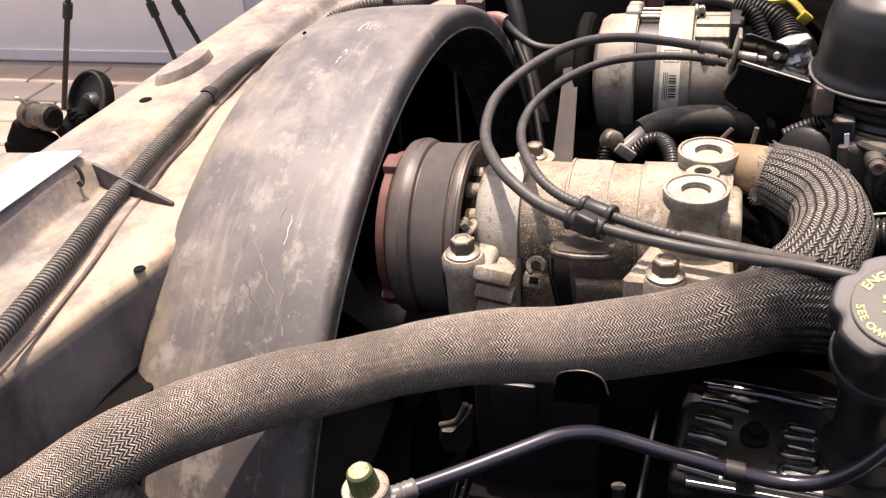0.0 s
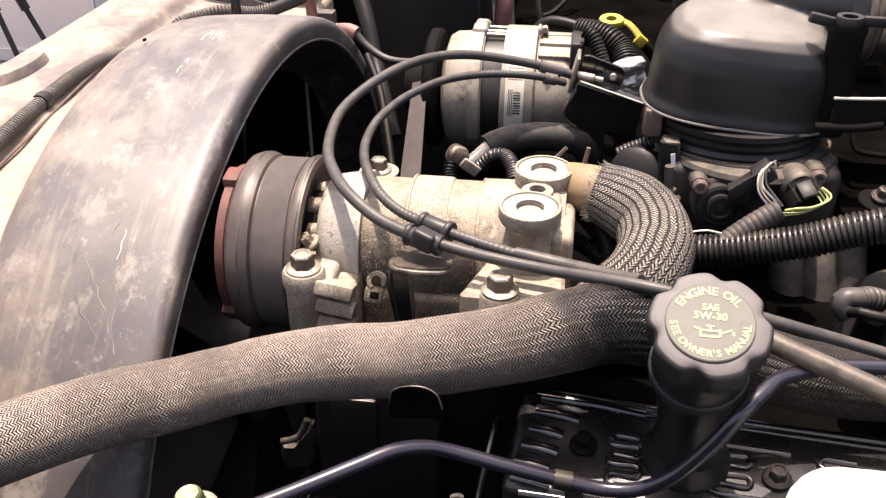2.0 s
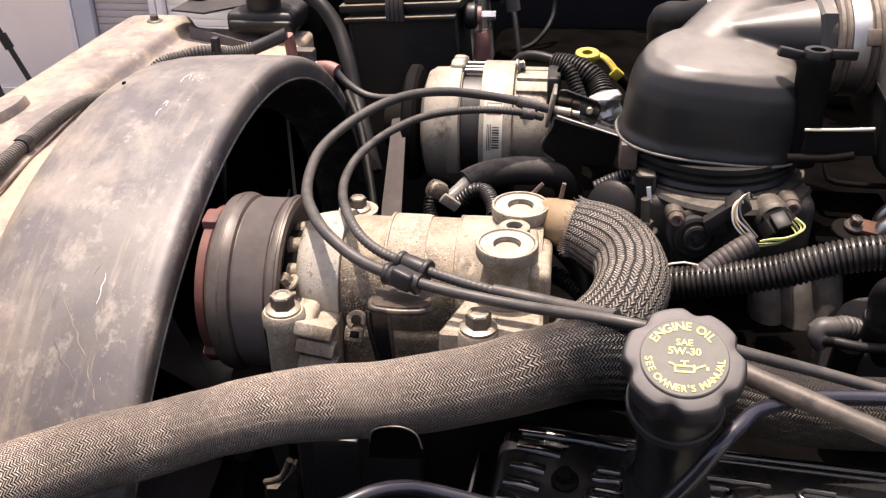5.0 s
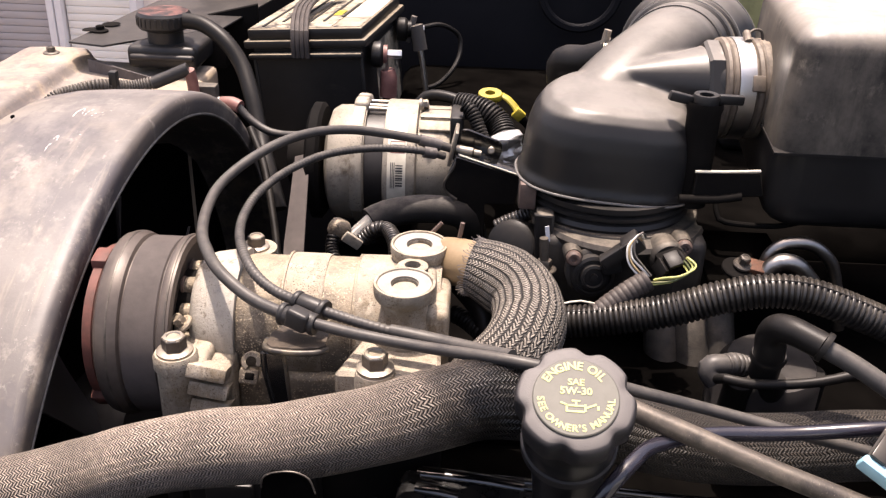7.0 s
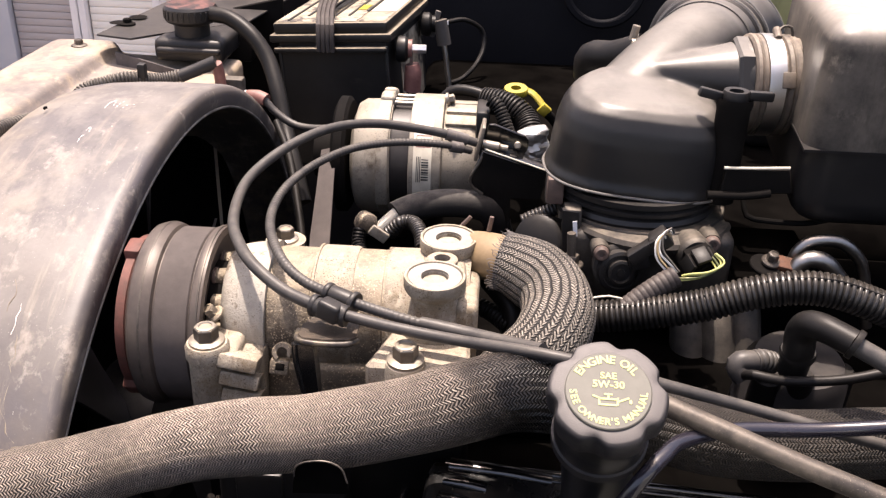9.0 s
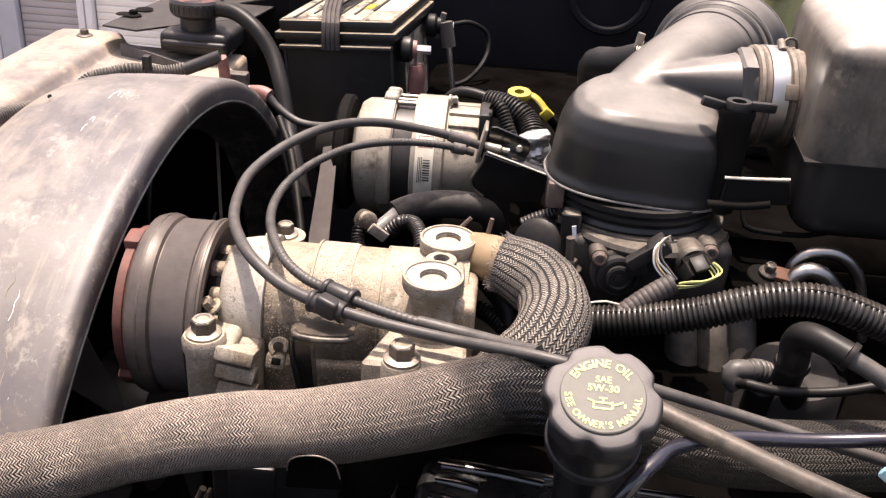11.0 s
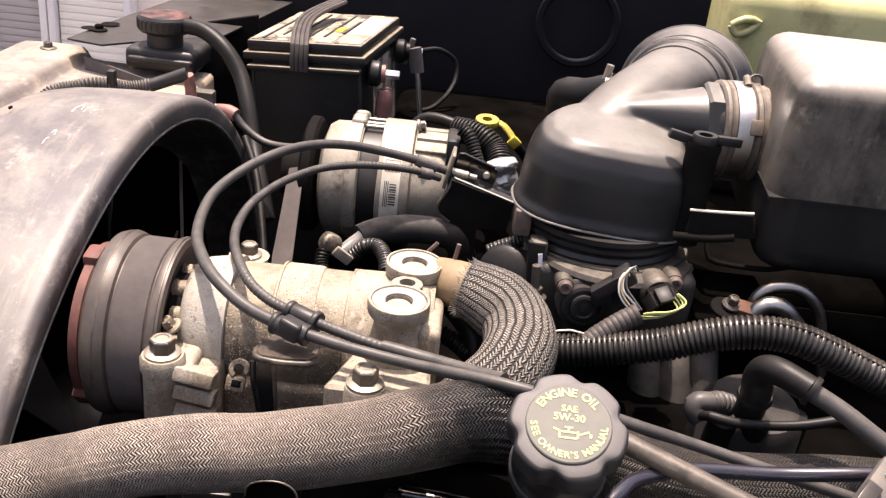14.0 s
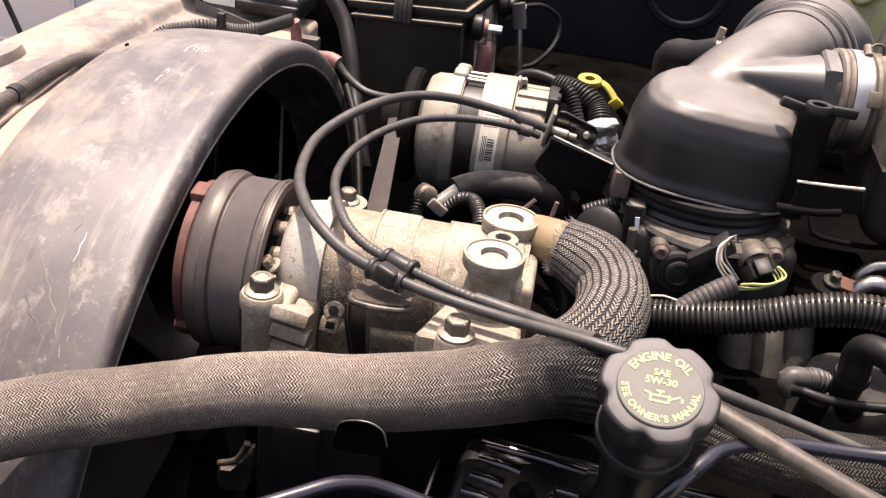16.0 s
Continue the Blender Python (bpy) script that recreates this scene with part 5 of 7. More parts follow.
part("rolled_edge", tube([(-0.051, 0.612, 0.9575), (-0.0515, 0.604, 0.9570), (-0.047, 0.5990, 0.9565), (-0.030, 0.5975, 0.9560), (-0.012, 0.6005, 0.9555), (-0.006, 0.606, 0.9555)], 0.0026, segs=12, step=0.003), M_OILY, stand)
bm = bmesh.new()
plate(bm, [(-0.0525, 0.955), (-0.037, 0.955), (-0.0355, 0.935), (-0.034, 0.902), (-0.046, 0.901), (-0.0505, 0.922)], 0.003, upright(0.5995), 0.001)
part("leg", bm, M_GLOSS, stand)
part("leg_fold", tube([(-0.0520, 0.598, 0.955), (-0.0515, 0.598, 0.939), (-0.047, 0.599, 0.911)], 0.0024, segs=10), M_GLOSS, stand)
part("leg_fold", tube([(-0.0370, 0.599, 0.953), (-0.0355, 0.599, 0.935), (-0.0345, 0.600, 0.905)], 0.0018, segs=10), M_OILY, stand)

cb = thing("cable_bracket", "black stamped steel cable bracket beside the throttle body", "bracket", (0.096, 1.000, 0.881))
bm = bmesh.new()
plate(bm, [(0.077, 0.969), (0.081, 0.992), (0.088, 0.993), (0.122, 0.981), (0.127, 0.976), (0.127, 0.966), (0.122, 0.956), (0.082, 0.960)], 0.003, upright(1.005), 0.001)
part("upper_plate", bm, M_GLOSS, cb)
part("screw", turned([(0, 0), (0.0042, 0), (0.0042, 0.002), (0.003, 0.003), (0, 0.003)], (0.115, 1.002, 0.970), (0, -1, 0.3), 16), M_BOLT, cb)
bm = bmesh.new()
plate(bm, [(0.077, 0.972), (0.148, 0.951), (0.146, 0.932), (0.143, 0.917), (0.109, 0.919), (0.112, 0.873), (0.083, 0.870), (0.079, 0.921), (0.067, 0.930), (0.064, 0.942)], 0.003, upright(0.975), 0.001)
part("front_plate", bm, M_GLOSS, cb)
a, b = Vector((0.078, 0.976, 0.972)), Vector((0.148, 0.976, 0.951))
bm = block(bmesh.new(), ((b - a).length, 0.03, 0.003), Matrix.Translation((a + b) / 2 + Vector((0, 0.014, 0))) @ pose(0, 0, 0, 0, math.degrees(math.atan2(a.z - b.z, b.x - a.x)), 0), 0.001)
part("top_flange", bm, M_GLOSS, cb)
# pale tube paints the glossy highlight on the flange's front edge
part("edge_glint", tube([a + Vector((0.002, -0.002, 0.0015)), b + Vector((0, -0.002, 0.0015))], 0.0010, segs=8), M_PAPER, cb, "bright line painted as the flange's gloss")
part("side_rim", tube([(0.0775, 0.976, 0.972), (0.0745, 0.974, 0.960), (0.066, 0.973, 0.944), (0.0645, 0.973, 0.936), (0.068, 0.973, 0.929), (0.079, 0.973, 0.921)], 0.0016, segs=8, step=0.003), M_TANTUBE, cb, "worn steel rim")
bm = block(bmesh.new(), (0.004, 0.034, 0.040), Matrix.Translation((0.073, 0.990, 0.979)) @ pose(0, 0, 0, 0, 12, 0), 0.001)
part("cable_stop", bm, M_BOLT, cb, "bare steel cable stop")
bm = turned([(0, 0), (0.005, 0), (0.005, 0.018), (0.0035, 0.020), (0.0035, 0.028), (0, 0.028)], (0.076, 0.988, 0.975), (1, 0, -0.15), 14)
part("cable_end", bm, M_BOLT, cb)

# ---- alternator ----
LY, LZ = 1.12, 0.903
alt = thing("alternator", "dusty aluminium alternator with a paper label", "alternator", (0.0, LY, LZ - 0.075))


def ax(x):
    return (x, LY, LZ)


part("front_housing", turned([(0, 0), (0.050, 0), (0.066, 0.006), (0.071, 0.014), (0.072, 0.034), (0.075, 0.036), (0.075, 0.048), (0, 0.048)], ax(-0.086), (1, 0, 0), 56), M_ALU_CLEAN, alt)
part("stator", turned([(0, 0), (0.0700, 0), (0.0700, 0.026), (0, 0.026)], ax(-0.038), (1, 0, 0), 56), M_TRAY, alt, "dark laminated stator ring")
part("rear_housing", turned([(0, 0), (0.0745, 0), (0.075, 0.003), (0.0745, 0.038), (0.070, 0.040), (0.069, 0.072), (0.062, 0.084), (0, 0.084)], ax(-0.012), (1, 0, 0), 56), M_ALU_CLEAN, alt)
for x in (-0.040, -0.012):
    part("band", turned([(0.0705, 0), (0.0768, 0.0005), (0.0768, 0.0045), (0.0705, 0.005)], ax(x), (1, 0, 0), 56), M_ALU_CLEAN, alt)
for a in (96, 70, 48):
    aa = radians(a)
    d = Vector((0, math.cos(aa), math.sin(aa)))
    part("lug", block(bmesh.new(), (0.018, 0.022, 0.016), toward(Vector(ax(-0.043)) + d * 0.078, d), 0.005, 3), M_ALU_CLEAN, alt)
    for o in (-0.005, 0.004):
        side = d.cross(Vector((1, 0, 0)))
        part("through_bolt", tube([Vector(ax(-0.036)) + d * 0.076 + side * o, Vector(ax(-0.008)) + d * 0.076 + side * o], 0.0026, segs=10), M_BOLT, alt)
HOOP = Matrix(((0, 0, 1, 0), (1, 0, 0, LY), (0, 1, 0, LZ), (0, 0, 0, 1)))
part("rear_hoop", lathe(bmesh.new(), [(0.0740, -0.0125), (0.0800, -0.0115), (0.0805, -0.0095), (0.0805, 0.0240), (0.0800, 0.0262), (0.0740, 0.0272), (0.0740, -0.0125)], HOOP, 44, (52, 214)), M_ALU_CLEAN, alt, "raised cast hoop on the housing")
part("front_hoop", lathe(bmesh.new(), [(0.0740, -0.0520), (0.0815, -0.0510), (0.0820, -0.0490), (0.0820, -0.0385), (0.0812, -0.0368), (0.0740, -0.0360), (0.0740, -0.0520)], HOOP, 40, (58, 205)), M_ALU_CLEAN, alt, "raised cast hoop on the housing")
for a, w in ((118, 0.016), (100, 0.020), (82, 0.020), (64, 0.018)):
    aa = radians(a)
    d = Vector((0, math.cos(aa), math.sin(aa)))
    part("rear_rib", block(bmesh.new(), (w, 0.038, 0.009), toward(Vector(ax(0.048)) + d * 0.0690, d, (1, 0, 0)), 0.0015), M_ALU_CLEAN, alt)
add_bolt(alt, (0.0285, LY - 0.004, LZ + 0.079), (1, 0, 0.2), 0.006, 0.0085, 0.006)
add_bolt(alt, (0.040, LY - 0.052, LZ + 0.046), (0.2, -0.75, 0.6), 0.0045, 0.006, 0.005)
part("fan_pulley", turned([(0, 0), (0.030, 0), (0.032, 0.004), (0.030, 0.022), (0.028, 0.024), (0, 0.024)], ax(-0.135), (1, 0, 0), 40), M_DARK, alt)
part("fan_rim", turned([(0.0, 0), (0.066, 0), (0.073, 0.004), (0.073, 0.014), (0.068, 0.018), (0, 0.018)], ax(-0.108), (1, 0, 0), 56), M_DARK, alt, "black front fan guard")
# label wrapped on the housing
lab = bmesh.new()
LAB = Matrix(((0, 0, 1, 0), (1, 0, 0, LY), (0, 1, 0, LZ), (0, 0, 0, 1)))
lathe(lab, [(0.0808, -0.006), (0.0808, 0.016)], LAB, 26, (108, 196))
label = part("paper_label", lab, M_PAPER, alt, "white barcode label")
for k in range(9):
    b = bmesh.new()
    lathe(b, [(0.0810, 0.004), (0.0810, 0.0125)], LAB, 2, (160 + k * 2.1, 160.9 + k * 2.1 + (k % 3) * 0.35))
    part("bar", b, M_INK, label, flat=True)
for k in range(3):
    b = bmesh.new()
    lathe(b, [(0.0810, -0.002 + k * 0.002), (0.0810, -0.001 + k * 0.002)], LAB, 4, (158, 180))
    part("bar", b, M_INK, label, flat=True)
b = bmesh.new()
lathe(b, [(0.0810, -0.003), (0.0810, 0.0145)], LAB, 4, (139.5, 140.4))
lathe(b, [(0.0810, -0.003), (0.0810, 0.0145)], LAB, 4, (149.2, 150.1))
lathe(b, [(0.0810, -0.003), (0.0810, -0.0022)], LAB, 6, (139.5, 150))
lathe(b, [(0.0810, 0.0137), (0.0810, 0.0145)], LAB, 6, (139.5, 150))
part("bar", b, M_RED, label, "red printed frame", flat=True)
b = bmesh.new()
for k in range(6):
    lathe(b, [(0.0810, -0.0005 + k * 0.0023), (0.0810, 0.0011 + k * 0.0023)], LAB, 3, (142.6, 147.0))
part("bar", b, M_INK, label, "dark printed line", flat=True)
part("rear_cover", box((0.066, 1.065, 0.925), (0.082, 1.12, 0.985), 0.004), M_BLACK, alt, "black rear terminal cover")
belt = bmesh.new()
edge = [((-0.120, 1.070, 0.926), (-0.102, 1.070, 0.931)), ((-0.119, 1.030, 0.896), (-0.099, 1.030, 0.898)), ((-0.119, 0.980, 0.852), (-0.096, 0.980, 0.848)), ((-0.109, 0.870, 0.768), (-0.085, 0.870, 0.771))]
ring = [[belt.verts.new(Vector(p) + Vector((0, o, -o))) for p, o in ((a, 0), (b, 0), (b, 0.003), (a, 0.003))] for a, b in edge]
for r0, r1 in zip(ring, ring[1:]):
    for k in range(4):
        belt.faces.new((r0[k], r0[(k + 1) % 4], r1[(k + 1) % 4], r1[k]))
belt.faces.new(ring[0])
belt.faces.new(ring[-1][::-1])
solo("drive_belt", belt, M_BELT, "grey rubber drive belt running down from the alternator", "belt")

# plug, foam hose and small lines between compressor and alternator
foam = thing("foam_hose", "black foam covered hose with a bare metal end", "hose", (0.036, 0.970, 0.913))
part("foam_cover", tube([(-0.016, 0.955, 0.897), (0.002, 0.965, 0.903), (0.037, 0.970, 0.909), (0.072, 0.975, 0.906), (0.090, 0.980, 0.896), (0.100, 0.990, 0.868), (0.104, 1.000, 0.823)], 0.0158, segs=24), M_FOAM, foam)
part("metal_end", tube([(-0.011, 0.957, 0.902), (-0.035, 0.935, 0.885)], 0.0082, segs=16), M_PAPER, foam)
plug = thing("wire_plug", "dusty grey wire plug with a corrugated lead", "wire plug", (-0.052, 0.930, 0.884))
part("plug_body", block(bmesh.new(), (0.024, 0.020, 0.022), Matrix.Translation((-0.046, 0.930, 0.899)) @ pose(0, 0, 0, 10, 30, 20), 0.008, 3), M_ALU_DIRTY, plug)
part("lead", ribbed([(-0.052, 0.925, 0.893), (-0.052, 0.915, 0.883), (-0.047, 0.900, 0.875)], 0.0075, 0.0042), M_RUBBER, plug)
part("latch", block(bmesh.new(), (0.022, 0.006, 0.012), Matrix.Translation((-0.030, 0.915, 0.893)) @ pose(0, 0, 0, 0, 38, 10), 0.002), M_ALU_CLEAN, plug)
solo("ribbed_lead", ribbed([(-0.021, 0.930, 0.887), (-0.008, 0.930, 0.900), (0.007, 0.925, 0.903), (0.017, 0.900, 0.902), (0.021, 0.880, 0.896)], 0.0085, 0.0042), M_CONDUIT, "short grey corrugated lead beside the foam hose", "conduit")
for p, q in (((0.063, 0.740, 0.990), (0.072, 0.742, 1.000)), ((0.087, 0.722, 0.992), (0.090, 0.722, 1.010))):
    solo("tie_end", tube([p, q], 0.0019, segs=8), M_TAB, "cut rusty tie end at the hose fitting", "tie end")
solo("small_hose", tube([(0.079, 0.745, 0.950), (0.096, 0.720, 0.946), (0.112, 0.700, 0.934), (0.112, 0.690, 0.910)], 0.010, segs=14), M_RUBBER, "black rubber hose behind the woven hose", "hose")
solo("small_hose", ribbed([(0.083, 0.720, 0.925), (0.096, 0.710, 0.924), (0.111, 0.690, 0.923)], 0.008, 0.0045), M_RUBBER, "black ribbed hose behind the woven hose", "hose")

# conduits and dipstick behind the bracket
solo("conduit", ribbed([(0.136, 1.060, 0.934), (0.133, 1.080, 0.954), (0.125, 1.100, 0.966), (0.111, 1.110, 0.976), (0.093, 1.120, 0.980), (0.074, 1.130, 0.979)], 0.0165, 0.0042), M_RUBBER, "thick black corrugated conduit bent beside the alternator", "conduit")
solo("conduit", ribbed([(0.111, 1.050, 0.949), (0.102, 1.060, 0.971), (0.092, 1.070, 0.990), (0.082, 1.075, 0.997)], 0.0085, 0.004), M_RUBBER, "thin black corrugated conduit beside the alternator", "conduit")
sl = thing("foil_sleeve", "crumpled bright foil sleeve round a conduit end", "sleeve", (0.140, 1.050, 0.930))
fbm = sweep(bmesh.new(), [(0.131, 1.052, 0.972), (0.136, 1.050, 0.955), (0.140, 1.050, 0.934)], 0.0170, segs=28, step=0.0015, shape=lambda s: 1.0 + 0.10 * math.sin(s * 330) + 0.05 * math.sin(s * 190))
for v in fbm.verts:
    v.co += Vector((noise.noise(v.co * 260), noise.noise(v.co * 260 + Vector((5, 0, 0))), 0)) * 0.0022
part("foil", fbm, M_BRIGHT, sl, angle=25)
dip = thing("dipstick", "yellow plastic dipstick loop on a dark tube", "dipstick", (0.164, 1.140, 0.951))
part("loop", lathe(bmesh.new(), [(0.0060, -0.004), (0.0135, -0.004), (0.0145, -0.002), (0.0145, 0.002), (0.0135, 0.004), (0.0060, 0.004), (0.0060, -0.004)], toward((0.113, 1.158, 0.985), (-0.15, -0.25, 0.95)) @ Matrix.Diagonal((1.15, 0.85, 1, 1)), 28), M_DIPSTICK, dip)
part("stem", sweep(bmesh.new(), [(0.151, 1.140, 0.966), (0.143, 1.147, 0.976), (0.133, 1.153, 0.984), (0.123, 1.157, 0.987)], 0.0055, segs=12, step=0.004, squash=0.55), M_DIPSTICK, dip)
part("grip", block(bmesh.new(), (0.014, 0.008, 0.014), Matrix.Translation((0.149, 1.140, 0.967)) @ pose(0, 0, 0, 0, 40, 0), 0.002), M_DIPSTICK, dip)
part("tube", tube([(0.151, 1.140, 0.964), (0.164, 1.150, 0.949), (0.183, 1.160, 0.915)], 0.006, segs=12), M_DARK, dip)
solo("rubber_hose", tube([(0.008, 1.220, 0.923), (0.021, 1.220, 0.953), (0.037, 1.220, 0.963), (0.067, 1.210, 0.962), (0.090, 1.200, 0.954)], 0.0075, segs=14), M_RUBBER, "black rubber hose bent behind the alternator", "hose")

# ---- air intake duct ----
HX, HY = 0.224, 0.885
HT = Matrix.Translation((HX, HY, 1.0)) @ pose(0, 0, 0, 0, 4.5, 0) @ Matrix.Translation((-HX, -HY, -1.0))
hat = thing("air_intake_duct", "satin black plastic air intake duct over the throttle body", "air duct", (HX, HY, 0.985))
bm = bmesh.new()
rows = []
for r, z in ((1.03, 0.993), (1.05, 0.996), (1.035, 1.000), (1.005, 1.004), (1.0, 1.022), (0.985, 1.039), (0.945, 1.053), (0.87, 1.064), (0.76, 1.0715), (0.60, 1.076), (0.33, 1.0785), (0.0, 1.079)):
    row = []
    for k in range(72):
        a = 2 * math.pi * k / 72
        c, s = math.cos(a), math.sin(a)
        e = 2.9 if s < 0 else 2.9 - 0.8 * s
        back = max(0.0, s) ** 1.4
        f = (abs(c) ** e + abs(s) ** e) ** (-1 / e)
        row.append(bm.verts.new(HT @ Vector((HX + 0.082 * r * f * c * (1.0 - 0.16 * back) + 0.010 * back * r, HY + 0.070 * r * f * s, z + ((0.20 + 0.01 * max(0.0, s)) * max(0.0, 0.07 * s * r * f + 0.015) if z > 1.03 else 0)))))
    rows.append(row)
for a, b in zip(rows, rows[1:]):
    for k in range(72):
        bm.faces.new((a[k], a[(k + 1) % 72], b[(k + 1) % 72], b[k]))
bmesh.ops.remove_doubles(bm, verts=bm.verts[:], dist=1e-5)
bm.faces.new(sorted([v for v in bm.verts if v.is_boundary], key=lambda v: math.atan2(v.co.y - HY, v.co.x - HX)))
R1, R2 = Vector((0.300, 1.005, 1.082)), Vector((0.333, 1.085, 1.066))
RD = (R2 - R1).normalized()
B0 = Vector((0.214, 0.912, 1.040))
OC = Vector((0.326, 0.922, 1.075))
CONE = Vector((0.226, 0.914, 1.086))
FL, CL = (R1 - B0).length, (OC - CONE).length
sweep(bm, [B0, B0 * 0.5 + R1 * 0.5 + Vector((0, 0, 0.004)), R1, R1 + RD * 0.01], 0.052, segs=48, step=0.005, shape=lambda s: 0.90 + 0.10 * min(1.0, s / FL))
sweep(bm, [CONE, CONE * 0.5 + OC * 0.5 + Vector((0, 0.0, 0.0)), OC], 0.0450, segs=40, step=0.005, shape=lambda s: 0.16 + 0.84 * min(1.0, s / CL))
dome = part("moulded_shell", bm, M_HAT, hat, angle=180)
rm = dome.modifiers.new("blend", "REMESH")
rm.mode, rm.voxel_size, rm.use_smooth_shade = "VOXEL", 0.0025, True
sm = dome.modifiers.new("ease", "SMOOTH")
sm.factor, sm.iterations = 0.5, 4
lip = []
for k in range(73):
    a = 2 * math.pi * k / 72
    c, q = math.cos(a), math.sin(a)
    e = 2.9 if q < 0 else 2.9 - 0.8 * q
    back = max(0.0, q) ** 1.4
    f = (abs(c) ** e + abs(q) ** e) ** (-1 / e)
    lip.append(HT @ Vector((HX + 0.082 * 1.052 * f * c * (1.0 - 0.16 * back) + 0.010 * back, HY + 0.070 * 1.052 * f * q, 0.9945)))
part("lip_edge", tube(lip, 0.0013, segs=8, step=0.006), M_RINGEDGE, hat, "rubbed dusty lower lip")
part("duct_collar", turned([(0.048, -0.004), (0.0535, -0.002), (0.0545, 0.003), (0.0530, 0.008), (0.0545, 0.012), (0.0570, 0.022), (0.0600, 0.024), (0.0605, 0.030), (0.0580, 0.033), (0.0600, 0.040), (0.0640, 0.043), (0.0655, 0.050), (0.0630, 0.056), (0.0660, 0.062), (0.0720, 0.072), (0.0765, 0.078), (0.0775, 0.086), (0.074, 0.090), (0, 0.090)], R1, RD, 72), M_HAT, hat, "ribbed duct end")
part("hose_clamp", turned([(0.0600, 0.033), (0.0615, 0.033), (0.0615, 0.040), (0.0600, 0.040)], R1, RD, 72), M_BOLT, hat, "thin steel clamp band")
# pale rings paint the gloss lines on the collar's ribs
for rr, hh in ((0.0606, 0.027), (0.0654, 0.048), (0.0774, 0.083)):
    part("ring_glint", turned([(rr - 0.001, hh - 0.0014), (rr + 0.0006, hh - 0.0012), (rr + 0.0010, hh), (rr + 0.0006, hh + 0.0012), (rr - 0.001, hh + 0.0014), (rr - 0.001, hh - 0.0014)], R1, RD, 72), M_RINGEDGE, hat, "bright line painted as the ring's gloss")
OCT = Vector((0.321, 0.922, 1.075))
part("outlet_flat", turned([(0, -0.009), (0.0435, -0.009), (0.0460, -0.006), (0.0460, 0.006), (0.0435, 0.009), (0, 0.009)], OCT, (1, 0.05, 0.0), 8, (0, 0.087, 0.996)), M_HAT, hat)
OC = Vector((0.332, 0.922, 1.075))
cl = thing("duct_coupling", "rubber coupling with a bright steel clamp band", "duct clamp", tuple(OC + Vector((0.02, 0, -0.055))))
part("sleeve", turned([(0.042, -0.006), (0.0460, -0.006), (0.0485, -0.004), (0.0490, -0.001), (0.0475, 0.0005), (0.0488, 0.002), (0.0488, 0.005), (0.0470, 0.006), (0.0465, 0.024), (0.0485, 0.0255), (0.0490, 0.029), (0.0470, 0.031), (0.0485, 0.033), (0.0485, 0.037), (0.046, 0.039), (0.045, 0.060), (0, 0.060)], OC, (1, 0.05, 0.0), 52), M_SLEEVE, cl, "tan dusty rubber sleeve")
part("clamp_band", turned([(0.0470, 0.006), (0.0493, 0.006), (0.0493, 0.0215), (0.0470, 0.0215)], OC, (1, 0.05, 0.0), 52), M_BAND, cl, "bright steel band")
part("clamp_screw", tube([OC + Vector((0.019, -0.008, 0.048)), OC + Vector((0.019, 0.004, 0.054))], 0.0038, segs=10), M_SLEEVE, cl)
part("clamp_bridge", tube([OC + Vector((0.019, 0.000, 0.052)), OC + Vector((0.026, 0.004, 0.057)), OC + Vector((0.033, 0.004, 0.056)), OC + Vector((0.035, 0.002, 0.048))], 0.0014, segs=8, step=0.003), M_TB, cl, "bent wire of the clamp")
part("clamp_housing", block(bmesh.new(), (0.012, 0.015, 0.005), Matrix.Translation(OC + Vector((0.0255, -0.044, 0.018))) @ pose(0, 0, 0, 66, 0, 0), 0.001), M_SLEEVE, cl)
# wing nut and its column
WN = Vector((0.302, 0.841, 1.086))
part("column", turned([(0.0155, 0.0), (0.0165, -0.006), (0.0150, -0.012), (0.0145, -0.10), (0, -0.10)], WN, (0, 0, 1), 28), M_DARK, hat)
bm = turned([(0.0065, 0.006), (0.0065, -0.004), (0.0115, -0.004), (0.0120, 0.004), (0.0110, 0.0065), (0.0065, 0.006)], WN, (0, 0, 1), 24)
for s in (-1, 1):
    block(bm, (0.024, 0.007, 0.009), Matrix.Translation(WN + Vector((s * 0.022, 0.0, 0.002))) @ pose(0, 0, 0, 0, -14 * s if s < 0 else 4, 8), 0.002)
part("wing_nut", bm, M_BLACK, hat)
part("back_stub", tube([(0.236, 0.980, 1.088), (0.210, 1.000, 1.074), (0.190, 1.020, 1.067), (0.190, 1.030, 1.045)], 0.0185, segs=24, step=0.006), M_RUBBER, hat, "rubber breather stub")
part("stub_clamp", turned([(0.0192, -0.003), (0.0205, -0.003), (0.0205, 0.003), (0.0192, 0.003)], (0.230, 0.985, 1.084), (1, -0.2, 0.1), 28), M_BOLT, hat)
part("stub_screw", tube([(0.224, 0.980, 1.098), (0.227, 0.980, 1.114)], 0.004, segs=10), M_BOLT, hat)

# ---- throttle body under the duct ----
tb = thing("throttle_body", "grimy metal throttle body with sensor plugs", "throttle body", (0.235, 0.87, 0.885))
part("air_horn", turned([(0.0, 0.02), (0.080, 0.02), (0.082, 0.024), (0.080, 0.028), (0.076, 0.0295), (0.076, 0.0315), (0.082, 0.033), (0.082, 0.036), (0.077, 0.0375), (0.077, 0.0395), (0.083, 0.041), (0.083, 0.046), (0, 0.046)], (HX + 0.004, HY, 0.946), (0, 0, 1), 56), M_BLACK, tb)
part("casting", box((0.162, 0.806, 0.882), (0.318, 0.945, 0.962), 0.010, 3), M_TB, tb)
front = bmesh.new()
